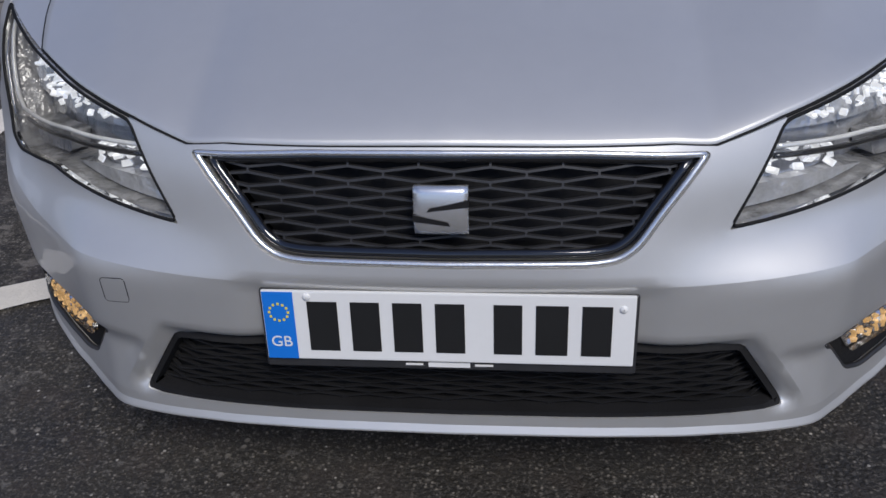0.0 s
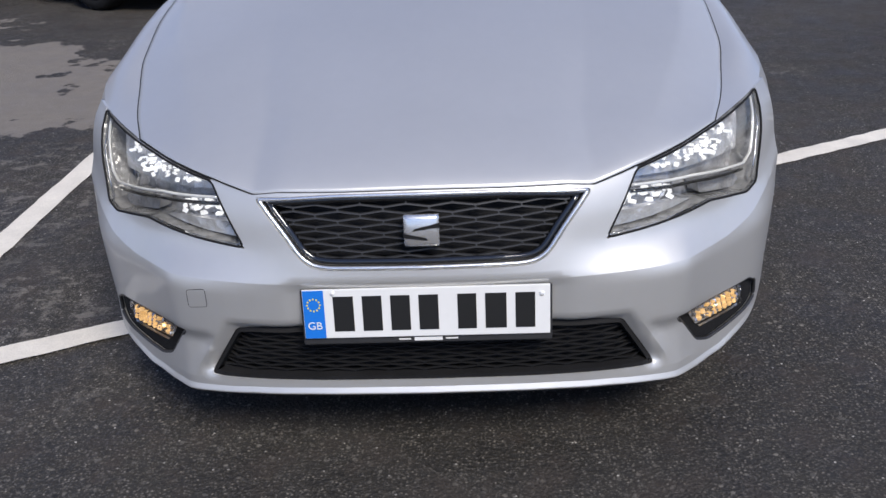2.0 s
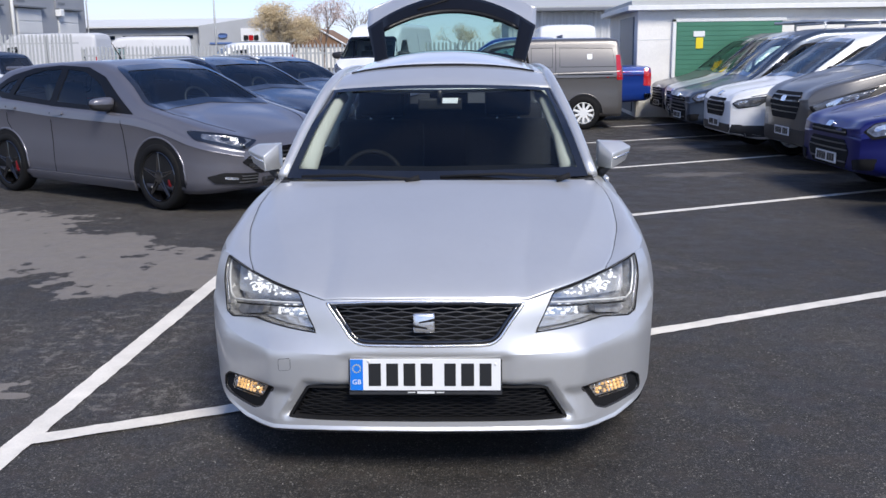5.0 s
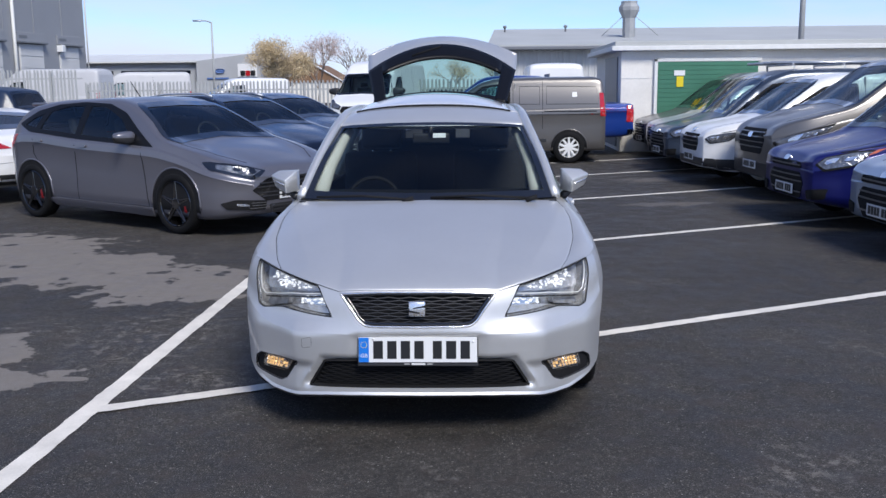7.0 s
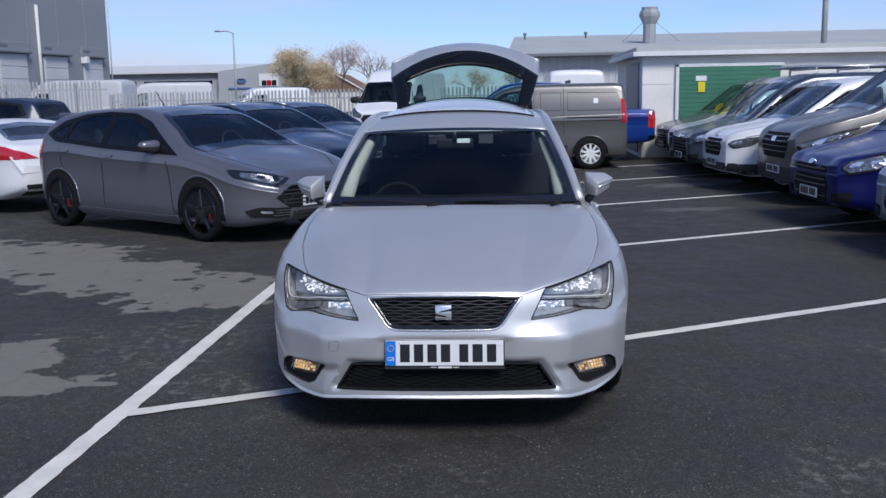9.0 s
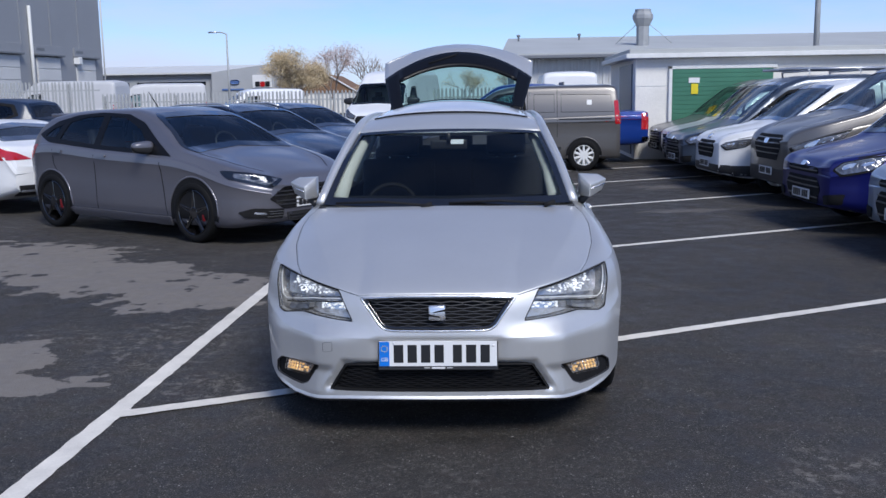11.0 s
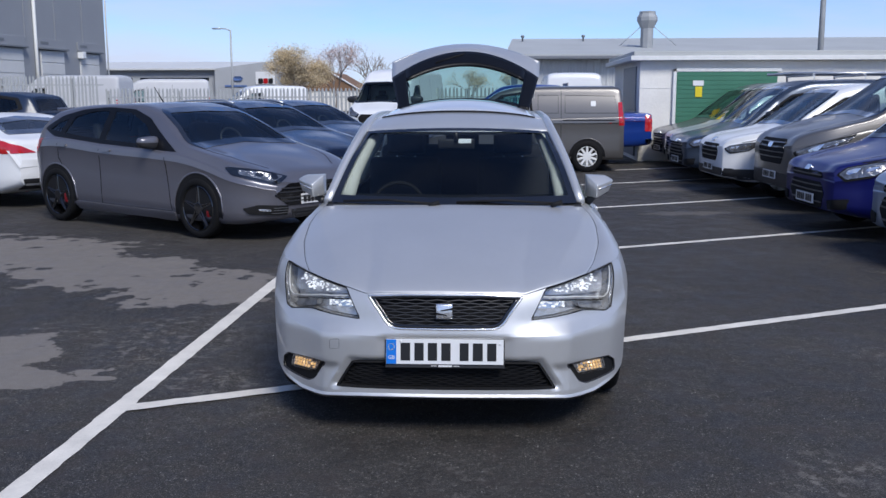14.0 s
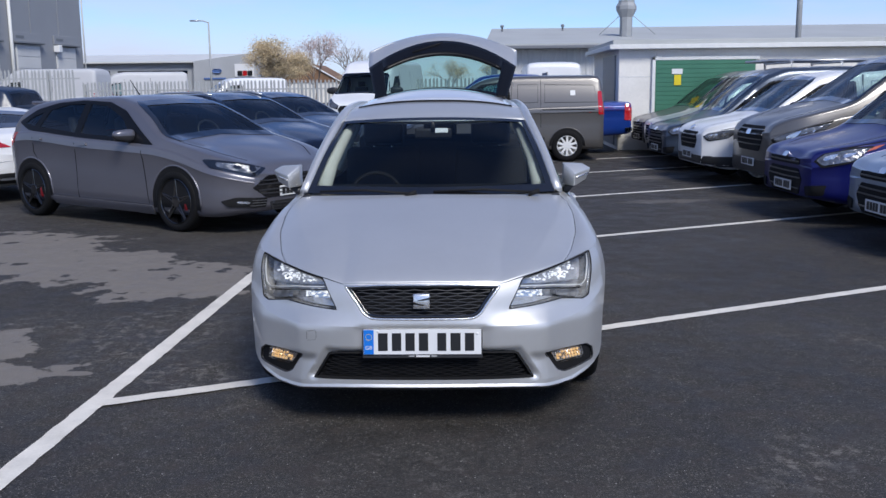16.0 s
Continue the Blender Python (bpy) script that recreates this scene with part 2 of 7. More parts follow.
def tube(bm, path, r, sides=8, caps=True):
    """A round bar along a path; r one radius or one a point."""
    path = [Vector(p) for p in path]
    rs = r if isinstance(r, (list, tuple)) else [r] * len(path)
    rings = []
    for i, p in enumerate(path):
        d = (path[min(i + 1, len(path) - 1)] - path[max(i - 1, 0)]).normalized()
        a = d.orthogonal().normalized() if abs(d.z) > 0.95 else Vector((0, 0, 1)).cross(d).normalized()
        b = d.cross(a)
        rings.append([bm.verts.new(p + (a * math.cos(k * math.tau / sides) + b * math.sin(k * math.tau / sides)) * rs[i]) for k in range(sides)])
    for r0, r1 in zip(rings, rings[1:]):
        for k in range(sides):
            bm.faces.new([r0[k], r0[(k + 1) % sides], r1[(k + 1) % sides], r1[k]])
    if caps:
        bm.faces.new(rings[0][::-1])
        bm.faces.new(rings[-1])
    return bm


def lathe(bm, prof, n=32, axis="x"):
    """Turns a profile (radius, along) round an axis."""
    rings = []
    for r, a in prof:
        ring = []
        for k in range(n):
            c, s = math.cos(k * math.tau / n) * r, math.sin(k * math.tau / n) * r
            ring.append(bm.verts.new((a, c, s) if axis == "x" else (c, s, a)))
        rings.append(ring)
    for r0, r1 in zip(rings, rings[1:]):
        for k in range(n):
            bm.faces.new([r0[k], r0[(k + 1) % n], r1[(k + 1) % n], r1[k]])
    return bm


def grown(poly, d):
    """An outline moved inwards (d < 0) or outwards."""
    q = np.asarray(poly)
    if np.sum(q[:, 0] * np.roll(q[:, 1], -1) - np.roll(q[:, 0], -1) * q[:, 1]) < 0:
        d = -d
    out = []
    for i in range(len(q)):
        a, b = Vector(q[i - 1]), Vector(q[(i + 1) % len(q)])
        t = (b - a).normalized() if (b - a).length > 1e-9 else Vector((1, 0))
        out.append((q[i][0] + t.y * d, q[i][1] - t.x * d))
    return out


# ---- vehicles ----
def wheel_meshes(r, rim, width, spokes, style):
    """Tyre and rim of a wheel whose outer face looks along +x, hub at the origin."""
    t = bmesh.new()
    w = width
    lathe(t, [(rim * 0.96, -w), (rim * 1.02, -w * 0.99), (r * 0.93, -w * 0.97), (r * 0.985, -w * 0.85), (r, -w * 0.6), (r, -w * 0.3), (r * 0.99, -w * 0.12), (r * 0.94, -0.004), (rim * 1.06, 0.0), (rim * 1.0, -0.008), (rim * 0.96, -0.03), (rim * 0.94, -w * 0.7)], 40)
    d = bmesh.new()
    lathe(d, [(rim * 0.99, -0.012), (rim * 0.955, -0.004), (rim * 0.93, -0.012), (rim * 0.91, -0.06), (rim * 0.90, -w * 0.75), (0.05, -w * 0.75)], 40)
    hub_r = 0.07 if style != "cover" else 0.09
    lathe(d, [(hub_r, -0.05), (hub_r, -0.016), (hub_r * 0.8, -0.008), (0.02, -0.006), (0.001, -0.006)], 20)
    for k in range(spokes):
        ang = k * math.tau / spokes
        turn = Matrix.Rotation(ang, 4, "X")
        if style == "twin":
            for s in (-1, 1):
                box(d, (0.022, 0.022, rim * 0.86), (-0.02, s * 0.026, rim * 0.5), turn @ Matrix.Rotation(s * 0.10, 4, "X"), 0.006)
        else:
            box(d, (0.02, rim * (0.24 if style == "cover" else 0.13), rim * 0.88), (-0.018, 0, rim * 0.51), turn, 0.008)
    return t, d


WHEELS = {}


def add_wheels(car, xs, axles, r, rim, width, spokes, style, rim_mat, drop=0.0):
    """Four wheels of a vehicle, each with its tyre and rim."""
    key = (r, rim, width, spokes, style)
    if key not in WHEELS:
        t, d = wheel_meshes(*key)
        mt, md = bpy.data.meshes.new("tyre"), bpy.data.meshes.new("rim")
        t.to_mesh(mt), d.to_mesh(md)
        t.free(), d.free()
        mt.shade_smooth()
        mt.materials.append(RUBBER)
        md.materials.append(rim_mat)
        WHEELS[key] = (mt, md)
    mt, md = WHEELS[key]
    for y in axles:
        for s in (1, -1):
            hub = new("wheel", mt)
            hub.parent = car
            hub.matrix_local = pose(s * xs, y, r - drop, 0, 0, 0 if s > 0 else 180)
            rm = new("rim", md)
            rm.parent = hub


def flow(pts, k):
    """A smooth curve through points, with k - 1 new ones between each two."""
    p = [np.asarray(q, float) for q in pts]
    out = []
    for i in range(len(p) - 1):
        a, b = p[max(0, i - 1)], p[min(len(p) - 1, i + 2)]
        for j in range(k):
            t = j / k
            out.append(tuple(0.5 * (2 * p[i] + (p[i + 1] - a) * t + (2 * a - 5 * p[i] + 4 * p[i + 1] - b) * t * t + (3 * p[i] - a - 3 * p[i + 1] + b) * t ** 3)))
    return out + [tuple(p[-1])]


def shell(L, W, top, belt, low, nose=0.35, tail=0.35, nose_w=0.72, tail_w=0.82, tumble=0.24, crown=0.03, n=64):
    """A closed body. top, belt, low: heights of the centre line, the shoulder and the underside against length. nose_w, tail_w: width left at the ends."""
    ys = np.concatenate([L * 0.12 * (1 - np.cos(np.linspace(0, np.pi / 2, 14))), np.linspace(L * 0.12, L * 0.88, n)[1:-1], L - L * 0.12 * (1 - np.cos(np.linspace(np.pi / 2, 0, 14)))])
    bm = bmesh.new()
    rings = []
    for y in ys:
        f = max(0.0, 1 - y / nose)
        b = max(0.0, 1 - (L - y) / tail)
        w = W / 2 * (1 - (1 - nose_w) * f ** 2.4 - (1 - tail_w) * b ** 2.4)
        zt, zb, z0 = float(spline(top, y)), float(spline(belt, y)), float(spline(low, y))
        zb = min(zb, zt - 0.03)
        h = zt - zb
        k = min(1.0, max(0.0, (h - 0.06) / 0.45))
        wr = w * (0.95 - tumble * k)
        mid = z0 + (zb - z0) * 0.55
        half = [(w * 0.80, z0), (w * 0.93, z0 + 0.015), (w * 0.972, z0 + 0.06), (w * 0.990, z0 + (zb - z0) * 0.25), (w * 0.982, mid), (w * 0.984, z0 + (zb - z0) * 0.80), (w * 0.998, z0 + (zb - z0) * 0.87), (w * 0.990, zb - 0.05), (w * 0.98, zb - 0.015), (w * 0.962, zb)]
        x0, z1 = w * 0.962, zb
        for t in (0.12, 0.3, 0.5, 0.7, 0.86):
            half.append((x0 + (wr - x0) * t + 0.012 * k * math.sin(t * math.pi), z1 + (h * (0.80 + 0.08 * (1 - k))) * t))
        half += [(wr * 0.985, zb + h * 0.86), (wr * 0.93, zb + h * 0.93), (wr * 0.82, zb + h * 0.97), (wr * 0.6, zt - crown * 0.36), (wr * 0.3, zt - crown * 0.09), (0, zt)]
        half = flow(half[:7], 1)[:-1] + flow(half[6:10], 2)[:-1] + flow(half[9:], 3)
        ring = [(-x, z) for x, z in half] + [(x, z) for x, z in half[::-1][1:]]
        rings.append([bm.verts.new((x, y, z)) for x, z in ring])
    m = len(rings[0])
    for r0, r1 in zip(rings, rings[1:]):
        for i in range(m):
            bm.faces.new([r0[i], r0[(i + 1) % m], r1[(i + 1) % m], r1[i]])
        for i in (6, 12, m - 7, m - 13):
            bm.edges.get((r0[i], r1[i])).smooth = False
    for ring, s in ((rings[0], -1), (rings[-1], 1)):
        loop = ring
        c = sum((v.co for v in ring), Vector()) / m
        for q, out in ((0.7, 0.018), (0.35, 0.028)):
            inner = [bm.verts.new((v.co.x * q, v.co.y + s * out, c.z + (v.co.z - c.z) * q)) for v in ring]
            for i in range(m):
                f = [loop[i], inner[i], inner[(i + 1) % m], loop[(i + 1) % m]]
                bm.faces.new(f if s < 0 else f[::-1])
            loop = inner
        bm.faces.new(loop if s < 0 else loop[::-1])
    bmesh.ops.recalc_face_normals(bm, faces=bm.faces[:])
    return bm


class Skin:
    """A body surface onto which panes, lamps and panels are laid."""

    def __init__(self, bm):
        self.tree = mathutils.bvhtree.BVHTree.FromBMesh(bm)

    def lay(self, name, poly, view, off, material, parent, label="", step=0.05, thick=0.02, holes=()):
        """A panel with the given outline seen from view ('front', 'back', 'left', 'right', 'top'), off metres proud of the body."""
        vs, fs = sheet(poly, holes, step)
        way = {"front": Vector((0, 1, 0)), "back": Vector((0, -1, 0)), "left": Vector((-1, 0, 0)), "right": Vector((1, 0, 0)), "top": Vector((0, 0, -1))}[view]

        def start(u, v):
            return {"front": Vector((u, -3, v)), "back": Vector((u, 12, v)), "left": Vector((3, u, v)), "right": Vector((-3, u, v)), "top": Vector((u, v, 5))}[view]
        cache = {}
        for v in vs:
            hit = self.tree.ray_cast(start(*v), way)
            if hit[0] is not None:
                cache[v] = (hit[0], hit[1] if hit[1].dot(way) < 0 else -hit[1])
        fs = [f for f in fs if all(vs[i] in cache for i in f)]

        def at(u, v):
            c = cache.get((u, v))
            return c[0] + c[1] * off if c else start(u, v)

        def rim(u, v):
            c = cache.get((u, v))
            return c[0] + c[1] * (off - thick) if c else start(u, v)
        bm = raise_sheet(vs, fs, at, rim)
        bmesh.ops.recalc_face_normals(bm, faces=bm.faces[:])
        if bm.faces:
            bm.faces.ensure_lookup_table()
            f = bm.faces[0]
            if f.normal.dot(way) > 0:
                bmesh.ops.reverse_faces(bm, faces=bm.faces[:])
        return obj(name, bm, material, parent, label)


def mirrored(poly):
    return [(-x, z) for x, z in poly][::-1]


def plate(parent, skin_at, m, bars, blue=False, width=0.52):
    """A number plate with plain bars for its characters."""
    bm = box(bmesh.new(), (width, 0.006, 0.111), (0, 0, 0), None, 0.0015)
    p = obj("number_plate", bm, PLATEWHITE, parent, "white number plate with dark bars", smooth=False)
    p.matrix_local = m
    x = -width / 2 + (0.075 if blue else 0.035)
    if blue:
        part("blue_band", box(bmesh.new(), (0.042, 0.002, 0.107), (-width / 2 + 0.023, -0.0042, 0)), PLATEBLUE, p, "blue band", smooth=False)
    for i, wd in enumerate(bars):
        if wd:
            part("bar", box(bmesh.new(), (wd, 0.002, 0.078), (x + wd / 2, -0.0042, 0), None, 0.0), PLATEBLACK, p, smooth=False)
        x += (wd if wd else 0.02) + 0.011
    return p


def mirror_sym(half):
    """A closed outline from its half with x >= 0, given from top middle round to bottom middle."""
    return half + [(-x, z) for x, z in half[::-1] if x > 1e-6]


def strip(path, w):
    """The outline of a thin band along a path."""
    p = [Vector(q) for q in path]
    a, b = [], []
    for i, q in enumerate(p):
        d = (p[min(i + 1, len(p) - 1)] - p[max(i - 1, 0)]).normalized()
        n = Vector((-d.y, d.x)) * w / 2
        a.append(tuple(q + n))
        b.append(tuple(q - n))
    return a + b[::-1]


def disc(y, z, r, n=28, flat=None):
    pts = [(y + r * math.cos(k * math.tau / n), z + r * math.sin(k * math.tau / n)) for k in range(n)]
    return [(a, max(b, flat)) for a, b in pts] if flat is not None else pts


def door_mirror(car, s, x, y, z, material, size=1.0, cap=None):
    """A door mirror: shell, glass and arm."""
    bm = bmesh.new()
    bmesh.ops.create_uvsphere(bm, u_segments=18, v_segments=12, radius=1.0)
    for v in bm.verts:
        c = v.co
        c = Vector([math.copysign(abs(q) ** 0.65, q) for q in c])
        v.co = Vector((c.x * 0.118 * (1 + 0.10 * c.z), c.y * 0.07 + 0.03 * c.x * s, c.z * 0.068 * (1 - 0.22 * c.x * s)))
        if v.co.y > 0.035:
            v.co.y = 0.035
    for v in bm.verts:
        v.co = v.co * size
    bm_lower = bm.copy()
    bmesh.ops.delete(bm_lower, geom=[f for f in bm_lower.faces if f.calc_center_median().z > -0.008 * size], context="FACES")
    for v in bm_lower.verts:
        v.co *= 1.03
    mi = obj("mirror", bm, material, car, "door mirror in body colour" if cap is None else "")
    mi.matrix_local = pose(x + s * 0.11 * size, y, z)
    lo = bm_lower
    part("lower_shell", lo, BLACK, mi, "black lower mirror shell")
    g = bmesh.new()
    box(g, (0.19 * size, 0.004, 0.105 * size), (0, 0.037 * size, 0), None, 0.0015)
    part("mirror_glass", g, CHROME, mi, "mirror glass", smooth=False)
    arm = tube(bmesh.new(), [(-s * 0.14 * size, 0.02, -0.07 * size), (-s * 0.05 * size, 0.0, -0.045 * size)], 0.022 * size, 8)
    part("arm", arm, BLACK, mi)
    return mi


VANLAMP = mat("van_headlamp", (0.20, 0.205, 0.22), rough=0.16, metal=0.7, var=0.7, scale=18, bump=0.6, bump_scale=26)
CARGLASS = glass("tinted_car_glass", (0.46, 0.58, 0.60), ior=1.7)
VANGLASS = glass("pale_green_glass", (0.70, 0.84, 0.83))
CLOTH = mat("dark_cloth", (0.022, 0.022, 0.025), rough=0.95, var=0.3, scale=40)
LINING = mat("grey_lining", (0.30, 0.30, 0.29), rough=0.9, var=0.2, scale=6)


def cabin(car, S):
    """What shows through the glass: a dark deck, the dashboard and the seats."""
    half = S["screen"][0]
    base, W = min(z for x, z in half), S["W"]
    y0 = float(np.interp(base, [z for y, z in S["top"]][:8], [y for y, z in S["top"]][:8]))
    y1 = max(y for p in S["windows"] for y, z in p)
    part("cabin_floor", box(bmesh.new(), (W * 0.84, y1 - y0 - 0.1, 0.03), (0, (y0 + y1) / 2 + 0.1, base - 0.30), None, 0.005), MATT, car, "dark cabin floor", smooth=False)
    part("dashboard", box(bmesh.new(), (W * 0.80, 0.42, 0.16), (0, y0 + 0.42, base - 0.07), None, 0.05, 3), MATT, car, "dark dashboard")
    ring = [(0.36 + 0.17 * math.cos(a), y0 + 0.72 + 0.07 * math.sin(a), base + 0.02 + 0.15 * math.sin(a)) for a in np.linspace(0, math.tau, 25)]
    part("steering_wheel", tube(bmesh.new(), ring, 0.014, 6, False), BLACK, car, "black steering wheel")
    rows = () if not S.get("seats", True) else (y0 + 1.25,) if S.get("van") else (y0 + 1.2, y0 + 2.1)
    for y in rows:
        for x in (-0.37, 0.37):
            seat = part("seat", box(bmesh.new(), (0.46, 0.13, 0.56), (0, 0, 0), None, 0.05, 2), CLOTH, car, "dark cloth seat")
            seat.matrix_local = pose(x, y, base - 0.04, -12, 0, 0)
            part("headrest", box(bmesh.new(), (0.25, 0.08, 0.16), (0, 0, 0.38), None, 0.03, 2), CLOTH, seat)
    if S.get("van"):
        part("bulkhead", box(bmesh.new(), (W * 0.86, 0.02, 0.9), (0, y1 + 0.12, base + 0.12), None, 0.004), LINING, car, "grey load bulkhead", smooth=False)


def vehicle(name, m, label, category, S, body_mat, group="", far=False):
    """A parked vehicle from its side profile, its widths and the outlines of its panes, lamps and panels."""
    car = empty(name, m, label, category, group)
    bm = shell(S["L"], S["W"], S["top"], S["belt"], S["low"], S.get("nose", 0.4), S.get("tail", 0.35), S.get("nose_w", 0.74), S.get("tail_w", 0.84), S.get("tumble", 0.24), S.get("crown", 0.03), 84 if far else 128)
    skin = Skin(bm)
    st = 0.08 if far else 0.04
    panes = [rounded(p, 0.035) for p in S.get("windows", ())]
    fronts = [rounded(mirror_sym(h), 0.04) for h in S.get("screen", ())]
    backs = [rounded(mirror_sym(h), 0.04) for h in S.get("rear_screen", ())]
    # open the body where it has glass
    bm.faces.ensure_lookup_table()
    mid = np.asarray([f.calc_center_median() for f in bm.faces])
    nrm = np.asarray([f.normal for f in bm.faces])
    cut = np.zeros(len(mid), bool)
    for p in panes:
        cut |= inside(grown(p, -0.012), mid[:, 1:]) & (np.abs(nrm[:, 0]) > 0.5)
    for p in fronts:
        cut |= inside(grown(p, -0.012), mid[:, [0, 2]]) & (mid[:, 1] < S["L"] * 0.55) & (np.abs(nrm[:, 0]) < 0.75)
    for p in backs:
        cut |= inside(grown(p, -0.012), mid[:, [0, 2]]) & (mid[:, 1] > S["L"] * 0.55) & (np.abs(nrm[:, 0]) < 0.75)
    bmesh.ops.delete(bm, geom=[f for f, c in zip(bm.faces[:], cut) if c], context="FACES")
    obj("body", bm, body_mat, car)
    pane_mat = S.get("glass", CARGLASS)
    for p in fronts:
        pane = skin.lay("windscreen", p, "front", 0.0, pane_mat, car, "tinted windscreen", st, 0.004)
        pane.visible_shadow = False
        skin.lay("screen_border", grown(p, 0.012), "front", 0.005, GLOSSBLACK, pane, "black glass border", st, 0.02, [grown(p, -0.040)])
    for p in backs:
        pane = skin.lay("rear_window", p, "back", 0.0, pane_mat, car, "tinted rear window", st, 0.004)
        pane.visible_shadow = False
        skin.lay("screen_border", grown(p, 0.012), "back", 0.005, GLOSSBLACK, pane, "black glass border", st, 0.02, [grown(p, -0.045)])
    for v in ("left", "right"):
        if "dlo" in S:
            skin.lay("window_surround", rounded(S["dlo"], 0.03), v, 0.006, S.get("dlo_mat", WINDOWTRIM), car, "black window surround", st, 0.02, [grown(p, -0.022) for p in panes])
        for p in panes:
            pane = skin.lay("side_window", p, v, 0.0, pane_mat, car, "tinted side window", st, 0.004)
            pane.visible_shadow = False
            if "dlo" not in S:
                skin.lay("window_seal", grown(p, 0.014), v, 0.005, MATT, pane, "black window seal", st, 0.02, [grown(p, -0.026)])
    for path in S.get("pillars", ()):
        for v in ("left", "right"):
            skin.lay("window_pillar", strip(path, 0.045), v, 0.006, MATT, car, "black window pillar", st, 0.02)
    cabin(car, S)
    for nm, poly, mt, off in S.get("front", ()):
        if nm == "headlight" and S.get("lamp_frame", True):
            cx, cz = np.mean(np.asarray(poly), 0)
            fr = [(cx + (x - cx) * 1.12, cz + (z - cz) * 1.22) for x, z in poly]
            for p in (fr, mirrored(fr)):
                skin.lay("headlight_frame", rounded(p, 0.02), "front", off + 0.002, GLOSSBLACK, car, "black headlight frame", step=0.025)
        if min(x for x, z in poly) >= 0.01:
            for p in (poly, mirrored(poly)):
                skin.lay(nm, rounded(p, 0.02), "front", off + 0.006, mt, car, step=0.025)
        else:
            skin.lay(nm, rounded(poly, 0.03), "front", off, mt, car, step=0.05)
    for poly in S.get("side_lamps", ()):
        cy, cz = np.mean(np.asarray(poly), 0)

        def about(fy, fz, dy=0.0, dz=0.0):
            return [(cy + dy + (y - cy) * fy, cz + dz + (z - cz) * fz) for y, z in poly]
        for v in ("left", "right"):
            skin.lay("headlight_frame", rounded(about(1.10, 1.22), 0.02), v, 0.006, MATT, car, "black headlight frame", step=0.03)
            lamp = skin.lay("headlight", rounded(poly, 0.02), v, 0.012, VANLAMP, car, step=0.03)
            skin.lay("reflector", rounded(about(0.26, 0.42, -0.10, -0.015), 0.012), v, 0.017, LAMPSILVER, car, "bright lamp reflector", step=0.03)
            skin.lay("reflector", rounded(about(0.26, 0.32, 0.07, 0.012), 0.012), v, 0.017, LAMPSILVER, car, "bright lamp reflector", step=0.03)
    for nm, poly, mt, off in S.get("back", ()):
        for p in ((poly, mirrored(poly)) if min(x for x, z in poly) >= 0.01 else (poly,)):
            skin.lay(nm, rounded(p, 0.02), "back", off, mt, car, step=0.05)
    for nm, poly, mt, off in S.get("side", ()):
        for v in ("left", "right"):
            skin.lay(nm, rounded(poly, 0.015, 2), v, off, mt or body_mat, car, step=0.06)
    for path in S.get("seams", ()):
        for v in ("left", "right"):
            skin.lay("door_seam", strip(path, 0.009), v, 0.0025, MATT, car, step=0.08, thick=0.004)
    r = S["wheel_r"]
    for y in S["axles"]:
        for v in ("left", "right"):
            skin.lay("wheel_arch", disc(y, r * 0.98, r * 1.17, 28, float(spline(S["low"], y)) + 0.012), v, 0.004, MATT, car, "dark wheel arch", 0.08)
            if not far:
                sx = 3 if v == "left" else -3
                lip = [skin.tree.ray_cast(Vector((sx, y + r * 1.18 * math.cos(a), r * 0.98 + r * 1.18 * math.sin(a))), Vector((-sx, 0, 0)))[0] for a in np.linspace(-0.1, math.pi + 0.1, 30)]
                part("arch_lip", tube(bmesh.new(), [p for p in lip if p], 0.012, 6), S.get("lip_mat", body_mat), car, "rolled wheel arch edge")
    for hw, z in S.get("grille_bars", ()):
        skin.lay("grille_bar", strip([(-hw, z), (0, z - 0.004), (hw, z)], 0.014), "front", 0.016, S.get("bar_mat", BLACK), car, "grille bar", 0.05)
    for path in S.get("bonnet_gap", ()):
        for p in (path, [(-x, y) for x, y in path]):
            skin.lay("bonnet_gap", strip(p, 0.008), "top", 0.002, MATT, car, "dark bonnet gap", 0.08, 0.004)
    add_wheels(car, S["W"] / 2 + 0.006, S["axles"], r, S["rim_r"], 0.2, *S["rim"])
    if "mirror" in S:
        x, y, z = S["mirror"][:3]
        for s in (1, -1):
            door_mirror(car, s, s * x, y, z, S.get("mirror_mat", body_mat), S["mirror"][3])
    if "plate" in S:
        y, z, tilt = S["plate"]
        plate(car, None, pose(0, y, z, tilt, 0, 0), S.get("bars", (0.05, 0.05, 0.045, 0.045, 0, 0.05, 0.05, 0.05)))
    return car, skin


def band(x0, x1, z0, z1):
    return [(x0, z0), (x1, z0), (x1, z1), (x0, z1)]


